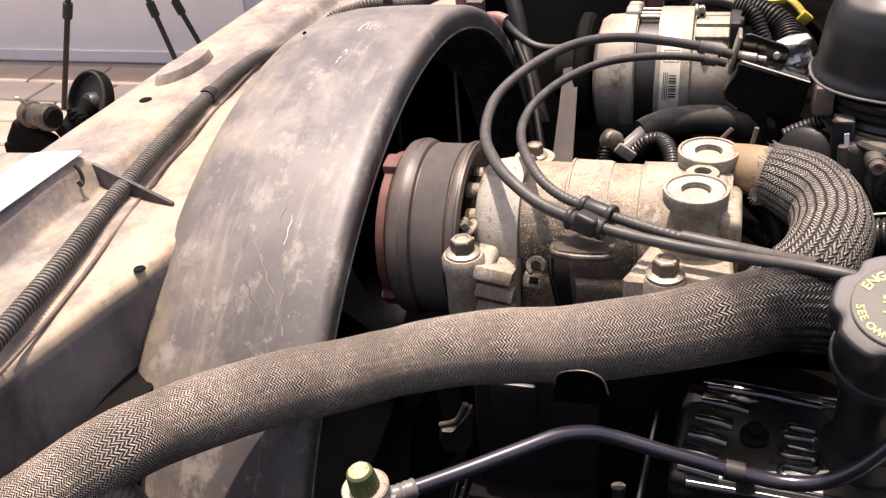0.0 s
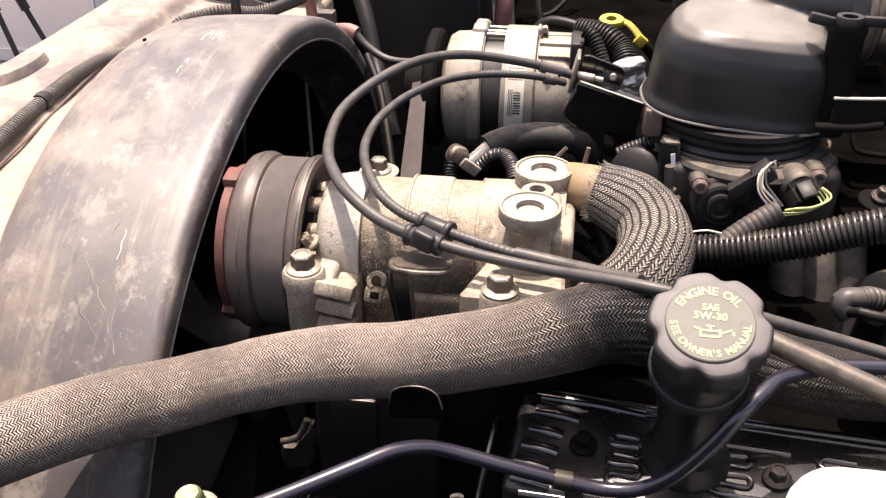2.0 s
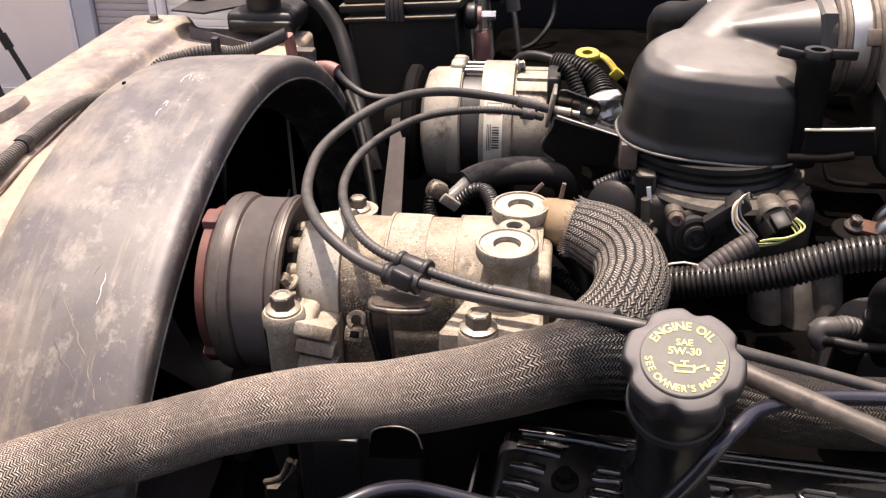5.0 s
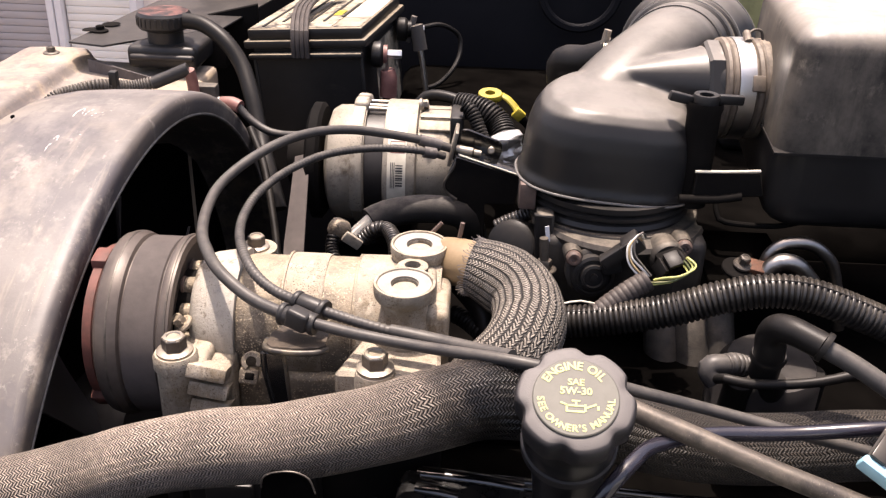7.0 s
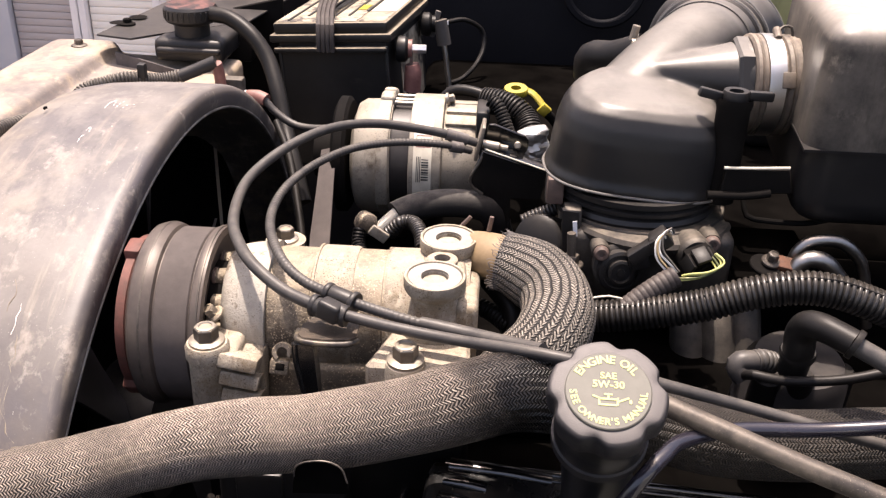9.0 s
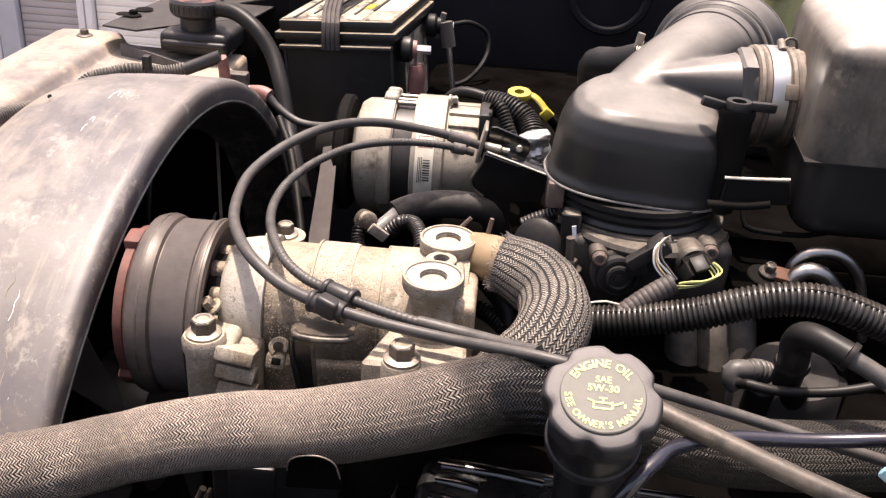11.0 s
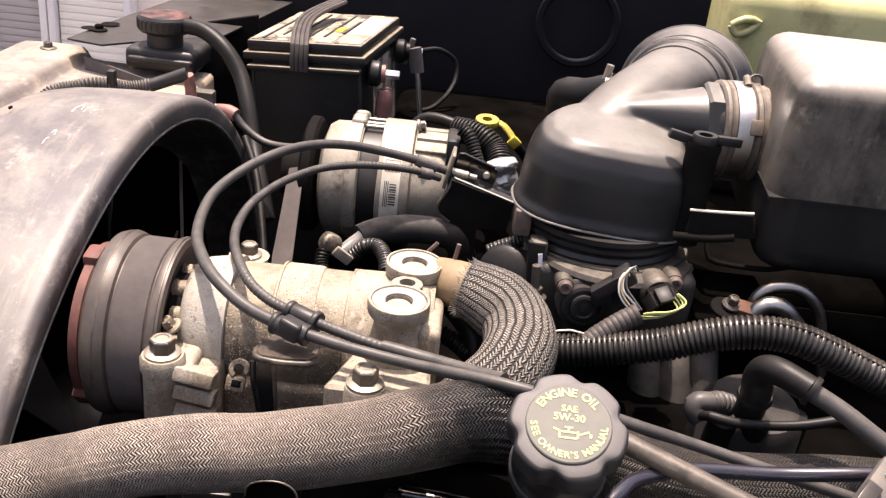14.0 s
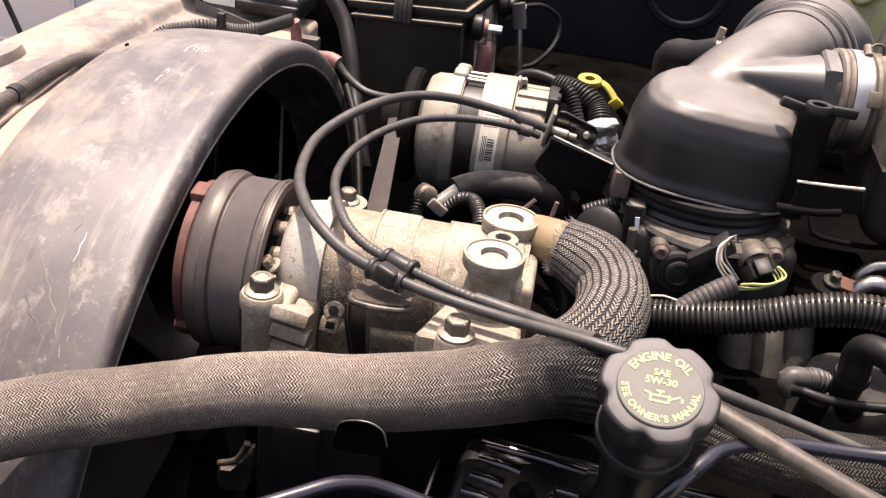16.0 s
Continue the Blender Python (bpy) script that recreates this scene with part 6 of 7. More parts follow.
lathe(front, [(0.060, 0.9655), (0.0790, 0.9640), (0.0815, 0.9600), (0.0800, 0.9550), (0.0755, 0.9500), (0.0735, 0.9400), (0.0735, 0.9080), (0.0700, 0.8950), (0.060, 0.892)], Matrix.Translation((0.240, 0.860, 0)), 40, (196, 344))
part("front_casting", front, M_TB, tb, "dusty rounded throttle housing", angle=40)
part("flange_lip", turned([(0.070, 0.0), (0.0835, 0.0), (0.0845, 0.002), (0.0845, 0.005), (0.0835, 0.0065), (0.070, 0.0065)], (HX + 0.010, HY - 0.004, 0.9605), (0, 0, 1), 56), M_TB, tb, "stepped gasket flange")
for p in ((0.191, 0.783, 0.953), (0.290, 0.790, 0.9655)):
    part("screw_boss", turned([(0, -0.02), (0.0088, -0.02), (0.0086, 0.0), (0.0078, 0.002), (0, 0.002)], p, (0, -1, 0.1), 24), M_TB, tb)
    part("torx_screw", turned([(0, 0.002), (0.0070, 0.002), (0.0072, 0.006), (0.0052, 0.0085), (0.0030, 0.0085), (0.0026, 0.006), (0, 0.0055)], p, (0, -1, 0.1), 20), M_TAB, tb)
SN = Vector((0.1, -1, 0.12)).normalized()
part("sensor_seat", turned([(0, -0.012), (0.0230, -0.012), (0.0235, 0.0), (0.0205, 0.002), (0, 0.002)], (0.209, 0.786, 0.936), SN, 32), M_TB, tb)
part("throttle_sensor", turned([(0, 0.0), (0.0200, 0.0), (0.0205, 0.004), (0.0195, 0.009), (0.0165, 0.010), (0.0155, 0.008), (0.0125, 0.008), (0.0120, 0.0125), (0.0095, 0.0130), (0.0085, 0.0105), (0.0040, 0.0105), (0.0035, 0.0125), (0, 0.0125)], (0.209, 0.786, 0.935), SN, 36), M_BLACK, tb, "round black throttle sensor")
ARM = Matrix.Translation((0.231, 0.771, 0.966)) @ pose(0, 0, 0, 0, -40, 0)
part("sensor_arm", block(bmesh.new(), (0.040, 0.013, 0.0125), ARM, 0.0025), M_BLACK, tb, "black sensor connector")
part("arm_collar", block(bmesh.new(), (0.017, 0.017, 0.0165), ARM @ Matrix.Translation((0.013, -0.001, 0.001)), 0.002), M_BLACK, tb)
part("arm_latch", block(bmesh.new(), (0.014, 0.004, 0.005), ARM @ Matrix.Translation((0.010, -0.010, 0.006)), 0.001), M_CONDUIT, tb)
part("arm_web", block(bmesh.new(), (0.018, 0.010, 0.020), Matrix.Translation((0.224, 0.775, 0.952)) @ pose(0, 0, 0, 0, -15, 0), 0.003), M_BLACK, tb)
part("idle_valve", turned([(0, -0.02), (0.0175, -0.02), (0.0180, 0.002), (0.0170, 0.006), (0.0150, 0.008), (0, 0.008)], (0.276, 0.786, 0.954), (0.15, -1, 0.10), 32), M_TB, tb, "round idle valve")
PLUG = Matrix.Translation((0.274, 0.760, 0.962)) @ pose(0, 0, 0, 24, -18, 14)
part("valve_plug", block(bmesh.new(), (0.022, 0.020, 0.017), PLUG, 0.0012), M_DARK, tb, "black wire plug")
for dx, dz, t in ((-0.012, 0.004, 35), (0.012, 0.004, -35), (0.0, 0.0115, 0)):
    part("plug_fin", block(bmesh.new(), (0.004, 0.016, 0.013), PLUG @ Matrix.Translation((dx, -0.004, dz)) @ pose(0, 0, 0, 0, t + (90 if dx == 0 else 0), 0), 0.0008), M_RUBBER, tb)
part("plug_slot", block(bmesh.new(), (0.008, 0.004, 0.008), PLUG @ Matrix.Translation((0.002, -0.0105, 0.001)) @ pose(0, 0, 0, 0, 45, 0), 0.0008), M_DARK, tb)
part("post", block(bmesh.new(), (0.017, 0.020, 0.070), Matrix.Translation((0.1655, 0.822, 0.945)), 0.003), M_TB, tb, "grimy side post")
part("stud", tube([(0.1645, 0.800, 0.962), (0.1665, 0.800, 0.938)], 0.0042, segs=12), M_TANTUBE, tb)
part("stud_nut", hexagon(0.0072, 0, 0.008, (0.1668, 0.800, 0.932), (0, 0, 1)), M_TANTUBE, tb)
part("stud_washer", turned(disc(0.0115, 0, 0.003), (0.1670, 0.800, 0.9285), (0, 0, 1), 24), M_TANTUBE, tb)
part("link_tab", block(bmesh.new(), (0.012, 0.02, 0.026), Matrix.Translation((0.147, 0.860, 0.981)), 0.002), M_TANTUBE, tb, "dull brown link tab")
part("rust_block", block(bmesh.new(), (0.016, 0.02, 0.026), Matrix.Translation((0.149, 0.845, 0.987)), 0.002), M_TAB, tb, "rusty brown link block")
part("post_plate", plate(bmesh.new(), [(0.155, 0.980), (0.172, 0.978), (0.177, 0.925), (0.159, 0.924)], 0.006, upright(0.815), 0.001), M_BLACK, tb)
part("post_tag", plate(bmesh.new(), [(0.165, 0.970), (0.169, 0.971), (0.171, 0.955), (0.167, 0.957)], 0.0008, upright(0.8075), 0), M_TRIM, tb, "small pale tag")
can = thing("vacuum_canister", "round black canister tucked behind the woven hose", "canister", (0.141, 0.840, 0.914))
part("drum", turned([(0, 0.012), (0.018, 0.012), (0.024, 0.008), (0.026, 0.0), (0.026, -0.035), (0, -0.035)], (0.138, 0.830, 0.938), (-0.35, -0.8, 0.45), 36), M_RUBBER, can)
solo("small_conduit", ribbed([(0.121, 0.860, 0.943), (0.135, 0.860, 0.951), (0.153, 0.860, 0.959)], 0.0070, 0.0038, 0.16), M_CONDUIT, "small dusty corrugated conduit above the canister", "conduit")
for k, (px, ph_) in enumerate((((0.286, 0.800, 0.861), 0.018), ((0.312, 0.800, 0.865), 0.021), ((0.336, 0.800, 0.868), 0.018))):
    part("intake_runner", tube([Vector(px) + Vector((0, 0.02, 0.02)), Vector(px), Vector(px) + Vector((0.004, -0.03, -0.06))], ph_, segs=20), M_TB, block_thing, "grimy intake runner")
wires = thing("sensor_wires", "thin yellow, white and green wires at the throttle plugs", "wires", (0.255, 0.740, 0.951))
UP = [(0.247, 0.763, 0.983), (0.2425, 0.759, 0.9885), (0.2365, 0.755, 0.983), (0.2365, 0.751, 0.971), (0.243, 0.748, 0.963), (0.253, 0.745, 0.955)]
ACROSS = [(0.256, 0.742, 0.953), (0.263, 0.739, 0.956), (0.275, 0.738, 0.959), (0.2865, 0.742, 0.9635), (0.2880, 0.746, 0.967), (0.283, 0.751, 0.9715)]
for pts, tints in ((UP, (M_WHITE, M_TANSLEEVE, M_WHITE, M_CONDUIT_PALE)), (ACROSS, (M_YELLOW, M_GREEN, M_YELLOW, M_YELLOW))):
    for k, tint in enumerate(tints):
        o = Vector(((k - 1.5) * 0.0026, (k % 2) * -0.0016, (k - 1.5) * 0.0030))
        jog = random.Random(k)
        part("wire", tube([Vector(p) + o * (0.45 + 0.55 * jog.random()) for p in pts], 0.00095, segs=8, step=0.003), tint, wires)
solo("wire_loom", ribbed([(0.253, 0.744, 0.9535), (0.239, 0.740, 0.945), (0.223, 0.735, 0.934), (0.211, 0.730, 0.925)], 0.0098, 0.005, 0.05), M_HOSEBROWN, "taped grey wire loom leading from the throttle plug", "wire loom")
solo("thin_wire", tube([(0.178, 0.730, 0.933), (0.195, 0.730, 0.937), (0.216, 0.735, 0.930)], 0.0009, segs=8), M_PAPER, "thin pale wire beside the conduit", "wire")
brace = thing("duct_brace", "black plastic brace with a painted lit edge between duct and box", "brace", (0.331, 0.822, 1.010))
part("web", plate(bmesh.new(), [(0.299, 1.025), (0.356, 1.027), (0.362, 1.005), (0.297, 1.000)], 0.008, upright(0.822), 0.001), M_DARK, brace)
# pale tube paints the light along the brace's top edge
part("edge_glint", tube([(0.297, 0.818, 1.027), (0.326, 0.818, 1.028), (0.355, 0.818, 1.030)], 0.0014, segs=8), M_PAPER, brace, "pale line painted as the lit top edge")
solo("brace_link", tube([(0.285, 0.815, 1.001), (0.319, 0.815, 1.002), (0.341, 0.815, 1.006)], 0.004, segs=12), M_DARK, "dark metal link below the brace", "link")

# ---- resonator box ----
rb = thing("air_box", "black plastic air box with a seam and dusty top", "air box", (0.50, 0.88, 0.97))
SEAM, TOP = 1.055, 1.163


def shell(z0, z1, grow, bevel, ends="both"):
    """A box shell whose side splays away towards the back."""
    bm = bmesh.new()
    g = grow
    out = [(0.358 - g, 0.80 - g), (0.68 + g, 0.80 - g), (0.68 + g, 1.03 + g), (0.384 - g, 1.03 + g)]
    plate(bm, out, z1 - z0, Matrix.Translation((0, 0, (z0 + z1) / 2)))
    for v in bm.verts:
        if v.co.x < 0.5:
            v.co.x += (v.co.z - 1.055) * (0.04 if v.co.z > 1.055 else 0.02)
    if bevel:
        flat = {"top": z0, "bottom": z1}.get(ends, -1.0)
        soft_edges = [e for e in bm.edges if not all(abs(v.co.z - flat) < 0.001 for v in e.verts)]
        bmesh.ops.bevel(bm, geom=soft_edges, offset=bevel, segments=5, profile=0.5, affect="EDGES")
    return bm


part("upper_shell", shell(SEAM, TOP, 0.0, 0.023, "top"), M_BOXPL, rb)
part("lower_shell", shell(0.975, SEAM - 0.003, -0.002, 0.030, "bottom"), M_BLACK, rb)
part("seam_lip", shell(SEAM - 0.0025, SEAM, 0.0007, 0), M_BLACK, rb)

# ---- battery ----
bat = thing("battery", "black side-terminal battery with worn labels on top", "battery", (-0.16, 1.54, 0.78))
BM = Matrix.Translation((-0.153, 1.535, 0.998)) @ pose(0, 0, 0, 0, -5, -8) @ Matrix.Translation((0, 0, -0.990))


def bbox(lo, hi, bevel=0.003):
    c = Vector([(a + b) / 2 for a, b in zip(lo, hi)])
    return block(bmesh.new(), [b - a for a, b in zip(lo, hi)], BM @ Matrix.Translation(c), bevel)


part("case", bbox((-0.086, -0.120, 0.760), (0.086, 0.120, 0.961)), M_BATTERY, bat, angle=15)
part("case_edge", bbox((-0.088, -0.1215, 0.760), (-0.083, -0.118, 0.946), 0.001), M_BATTERY, bat)
part("case_edge", bbox((0.083, -0.1215, 0.760), (0.088, -0.118, 0.946), 0.001), M_BATTERY, bat)
part("label", bbox((0.0862, -0.045, 0.80), (0.0868, 0.10, 0.945), 0), M_LABEL, bat, "torn side label", flat=True)
part("lid_flange", bbox((-0.097, -0.130, 0.9610), (0.097, 0.130, 0.9730)), M_BATTERY, bat)
part("handle_lip", bbox((-0.090, -0.136, 0.9460), (0.090, -0.120, 0.9540)), M_BATTERY, bat)
part("lid", bbox((-0.091, -0.124, 0.9730), (0.091, 0.124, 0.9900), 0.004), M_BATTERY, bat)
for lo, hi, mt, lb, up in (((-0.087, -0.119), (-0.012, 0.118), M_LABEL, "worn peeling label", 0), ((-0.004, -0.119), (0.042, 0.118), M_LABEL, "scuffed brown label", 0), ((0.046, -0.050), (0.087, 0.100), M_PAPER, "white label", 0), ((0.046, -0.119), (0.087, -0.056), M_LABEL, "stained label", 0), ((0.018, -0.040), (0.036, -0.005), M_DIPSTICK, "yellow sticker", 0.001), ((0.046, 0.103), (0.066, 0.118), M_GREEN, "green sticker", 0)):
    part("label", bbox((*lo, 0.9902 + up), (*hi, 0.9908 + up), 0), mt, bat, lb, flat=True)
for k in range(6):
    part("cell_ridge", bbox((-0.070 + k * 0.022, -0.112 + (k % 3) * 0.03, 0.9908), (-0.066 + k * 0.022, 0.10 - (k % 2) * 0.05, 0.9925), 0.0005), M_BLACK, bat)
strap = thing("battery_strap", "dark ribbed hold-down strap over the battery", "strap", (-0.176, 1.410, 0.942))
bm = bmesh.new()
for k in range(4):
    o = (k - 1.5) * 0.0068
    shift = Vector((o, 0, 0))
    pts = [Vector(p) + shift for p in ((-0.172, 1.394, 0.958), (-0.173, 1.395, 0.975), (-0.174, 1.402, 0.995), (-0.178, 1.425, 1.000), (-0.182, 1.460, 1.008), (-0.183, 1.504, 1.014), (-0.172, 1.552, 1.020), (-0.148, 1.617, 1.026))]
    sweep(bm, pts, 0.0038, segs=8, step=0.01)
part("webbing", bm, M_HOSEBROWN, strap)
for yy, col, nm in ((-0.085, M_RED, "red"), (0.085, M_RUBBER, "black")):
    tt = thing("battery_cable", nm + " battery terminal with a bolt and boot", "battery cable", tuple(BM @ Vector((0.10, yy, 0.90))))
    part("terminal_boot", turned([(0, 0), (0.018, 0), (0.020, 0.004), (0.020, 0.014), (0.016, 0.018), (0, 0.018)], BM @ Vector((0.092, yy, 0.940)), (1, 0.05, 0), 28), M_RUBBER if yy > 0 else M_BLACK, tt)
    part("terminal_ring", turned([(0, 0), (0.014, 0), (0.014, 0.006), (0, 0.006)], BM @ Vector((0.111, yy, 0.940)), (1, 0.05, 0), 24), col, tt)
    part("terminal_bolt", hexagon(0.007, 0, 0.022, BM @ Vector((0.117, yy, 0.940)), (1, 0.05, 0)), M_BRIGHT, tt)
    if yy < 0:
        a = BM @ Vector((0.113, yy, 0.925))
        part("lug", block(bmesh.new(), (0.004, 0.012, 0.034), Matrix.Translation(a + Vector((0.002, -0.003, -0.004))), 0.001), M_TAB, tt)
        part("cable_boot", tube([a + Vector((0.003, -0.004, -0.008)), a + Vector((0.005, -0.004, -0.022)), a + Vector((0.004, -0.004, -0.05))], 0.0135, segs=18, shape=lambda q: 0.8 + 0.2 * min(1.0, q / 0.012)), col, tt, "faded red boot")
        part("cable", tube([a + Vector((0.003, -0.004, -0.045)), a + Vector((0.006, -0.006, -0.08)), a + Vector((0.012, -0.010, -0.16))], 0.0088, segs=12), M_RUBBER, tt)
    else:
        part("lug", block(bmesh.new(), (0.010, 0.008, 0.046), Matrix.Translation((-0.022, 1.604, 0.958)) @ pose(0, 0, 0, 0, 14, 0), 0.002), M_CONDUIT_PALE, tt)
        part("cable_boot", tube([(-0.0135, 1.598, 0.966), (-0.0085, 1.596, 0.944), (-0.0050, 1.594, 0.925)], 0.0120, segs=18), M_CONDUIT_PALE, tt, "dusty grey boot")
        part("cable", tube([(-0.0050, 1.594, 0.927), (-0.001, 1.590, 0.905), (0.003, 1.586, 0.880), (0.0086, 1.580, 0.8437), (0.010, 1.575, 0.80)], 0.0050, segs=14), M_PIPE, tt, "bright bare cable")
solo("earth_wire", tube([(-0.020, 1.640, 0.948), (-0.0025, 1.660, 0.9489), (0.0265, 1.680, 0.9491), (0.0561, 1.700, 0.9278), (0.0612, 1.690, 0.8995), (0.0494, 1.660, 0.875), (0.0267, 1.640, 0.8543), (0.0031, 1.620, 0.8495)], 0.0042, segs=10), M_RUBBER, "thin black wire loop behind the battery", "wire")

# ---- far end of the radiator support ----
neck = thing("filler_neck_bracket", "black bracket and radiator cap at the support's end", "radiator cap", (-0.372, 1.360, 0.972))
part("cap", turned([(0, -0.020), (0.026, -0.020), (0.036, -0.016), (0.039, -0.012), (0.039, 0.004), (0.036, 0.008), (0.020, 0.010), (0, 0.010)], (-0.370, 1.380, 1.016), (0, 0, 1), 40), M_CAPTOP, neck, "round black cap with worn red print")
for k in range(28):
    a = 2 * math.pi * k / 28
    c = Vector((-0.370, 1.380, 1.016)) + Vector((0.0388 * math.cos(a), 0.0388 * math.sin(a), -0.004))
    part("grip_rib", block(bmesh.new(), (0.0022, 0.0036, 0.013), Matrix.Translation(c) @ pose(0, 0, 0, 0, 0, math.degrees(a)), 0.0006), M_BLACK, neck)
part("neck", turned([(0.026, -0.045), (0.026, -0.018), (0, -0.018)], (-0.370, 1.380, 1.016), (0, 0, 1), 30), M_BLACK, neck)
TL, TR, TT = Vector((-0.420, 1.345, 0.945)), Vector((-0.315, 1.345, 0.955)), Vector((-0.367, 1.345, 0.979))
part("tray", box((TL.x, 1.345, TL.z), (TR.x, 1.46, TT.z), 0.009, 3), M_BLACK, neck)
part("tray_lip", box((TL.x + 0.006, 1.338, TT.z - 0.020), (TR.x - 0.004, 1.349, TT.z - 0.011), 0.004, 3), M_TRAY, neck)
part("tray_back", box((TL.x - 0.01, 1.43, TL.z - 0.02), (TR.x + 0.02, 1.47, 0.976), 0.006, 2), M_DARK, neck)
bm = bmesh.new()
plate(bm, [(-0.507, 1.354), (-0.450, 1.339), (-0.419, 1.373), (-0.310, 1.470), (-0.262, 1.808), (-0.455, 1.748), (-0.483, 1.552)], 0.003, Matrix.Translation((0, 0, 0.978)), 0.0005)
part("top_plate", bm, M_TRAY, neck)
for p in ((-0.498, 1.419, 0.982), (-0.482, 1.459, 0.982)):
    part("hole", turned([(0, 0.0004), (0.013, 0.0004), (0.014, 0), (0, -0.001)], p, (0, 0, 1), 20), M_DARK, neck, "dark round hole")
add_bolt(neck, (-0.483, 1.416, 0.980), (0, 0, 1), 0.0065, 0.012, 0.006, mat=M_DARK)
solo("overflow_hose", tube([(-0.338, 1.370, 1.013), (-0.307, 1.360, 1.011), (-0.271, 1.340, 0.994), (-0.243, 1.320, 0.964), (-0.224, 1.290, 0.928), (-0.209, 1.260, 0.888), (-0.191, 1.220, 0.854), (-0.169, 1.180, 0.804)], 0.0115, segs=18), M_RUBBER, "thick black rubber hose running down from the radiator cap", "hose")
cond = thing("support_conduit", "grey corrugated wiring conduit along the support panel", "conduit", (-0.505, 0.814, 0.930))
part("conduit", ribbed([(-0.420, 0.414, 0.948), (-0.426, 0.445, 0.948), (-0.441, 0.534, 0.948), (-0.464, 0.649, 0.948), (-0.487, 0.790, 0.948), (-0.499, 0.903, 0.948), (-0.503, 0.985, 0.948), (-0.497, 1.050, 0.945), (-0.470, 1.105, 0.938), (-0.430, 1.140, 0.930)], 0.0084, 0.0044, 0.34), M_CONDUIT_PALE, cond)
part("conduit_clip", turned([(0.0075, -0.007), (0.0098, -0.007), (0.0104, 0.0), (0.0098, 0.007), (0.0075, 0.007)], (-0.499, 0.899, 0.948), (-0.05, 1, 0), 24), M_BLACK, cond)
c2 = thing("support_conduit", "taped grey conduit ending at the support corner", "conduit", (-0.352, 1.180, 0.960))
part("conduit", ribbed([(-0.442, 1.090, 0.952), (-0.428, 1.120, 0.971), (-0.403, 1.130, 0.978), (-0.381, 1.140, 0.982), (-0.348, 1.170, 0.973), (-0.321, 1.180, 0.977)], 0.0086, 0.0040, 0.30), M_CONDUIT_PALE, c2)
part("tape", tube([(-0.324, 1.178, 0.976), (-0.303, 1.185, 0.984), (-0.279, 1.190, 0.994)], 0.0085, segs=16), M_BLACK, c2, "glossy black tape")
part("clip", block(bmesh.new(), (0.010, 0.012, 0.020), Matrix.Translation((-0.363, 1.150, 0.989)), 0.002), M_BLACK, c2)
part("red_lead", tube([(-0.279, 1.190, 0.992), (-0.277, 1.195, 0.974), (-0.278, 1.200, 0.953)], 0.0075, segs=14), M_RED, c2, "faded red lead")
jc = thing("junction_terminal", "small terminal block with a bolted red cable end", "terminal", (-0.265, 1.220, 0.937))
part("terminal_block", block(bmesh.new(), (0.034, 0.02, 0.026), Matrix.Translation((-0.269, 1.220, 0.952)), 0.003), M_TB, jc)
part("nut", hexagon(0.0085, -0.006, 0.008, (-0.250, 1.215, 0.941), (1, -0.3, 0)), M_BRIGHT, jc)
part("cable_end", tube([(-0.246, 1.215, 0.941), (-0.231, 1.210, 0.943), (-0.219, 1.205, 0.940)], 0.009, segs=16), M_RED, jc, "faded red boot")
part("cable", tube([(-0.222, 1.206, 0.941), (-0.205, 1.200, 0.925), (-0.176, 1.190, 0.912), (-0.140, 1.180, 0.913), (-0.104, 1.170, 0.923)], 0.0052, segs=14), M_CABLE, jc)
solo("shroud_hose", tube([(-0.201, 1.180, 0.920), (-0.176, 1.140, 0.885), (-0.153, 1.080, 0.833), (-0.141, 1.040, 0.798)], 0.005, segs=12), M_RUBBER, "grey hose along the shroud's edge", "hose")

# ---- right side of the engine ----
main_c = [(0.177, 0.735, 0.912), (0.205, 0.730, 0.918), (0.238, 0.725, 0.927), (0.274, 0.720, 0.939), (0.308, 0.715, 0.955), (0.342, 0.710, 0.966), (0.372, 0.705, 0.968), (0.400, 0.700, 0.962), (0.443, 0.695, 0.947)]
main_c.append(Vector(main_c[8]) + (Vector(main_c[8]) - Vector(main_c[7])).normalized() * 0.16)
mc = thing("conduit", "thick black corrugated conduit crossing the engine", "conduit", main_c[3])
part("corrugated_tube", ribbed(main_c, 0.0145, 0.0046, 0.13, 24), M_CONDUIT, mc)
part("split_seam", tube([Vector(p) + Vector((0.0, -0.006, 0.0128)) for p in main_c], 0.0010, segs=6, step=0.02), M_RUBBER, mc, "closed slit along the conduit")
dist = thing("distributor", "dark distributor cap with plug leads", "distributor", (0.39, 0.66, 0.82))
part("cap", turned([(0, 0.014), (0.030, 0.014), (0.036, 0.013), (0.042, 0.004), (0.044, -0.03), (0.047, -0.034), (0.047, -0.06), (0, -0.06)], (0.352, 0.690, 0.898), (0, -0.15, 1), 36), M_TRAY, dist)
for p in ((0.345, 0.660, 0.905), (0.320, 0.664, 0.900), (0.385, 0.682, 0.898), (0.372, 0.712, 0.902)):
    part("tower", turned([(0, -0.03), (0.0125, -0.03), (0.0115, 0.008), (0.009, 0.011), (0, 0.011)], p, (0, -0.15, 1), 20), M_RUBBER, dist)
lead1 = thing("plug_lead", "grey spark plug lead with a bent boot", "plug lead", (0.293, 0.655, 0.890), "plug leads")
part("boot", tube([(0.297, 0.650, 0.915), (0.291, 0.653, 0.922), (0.2935, 0.655, 0.9265), (0.303, 0.656, 0.9265), (0.309, 0.658, 0.926)], 0.0088, segs=18, step=0.003), M_CABLE, lead1, "grey rubber elbow")
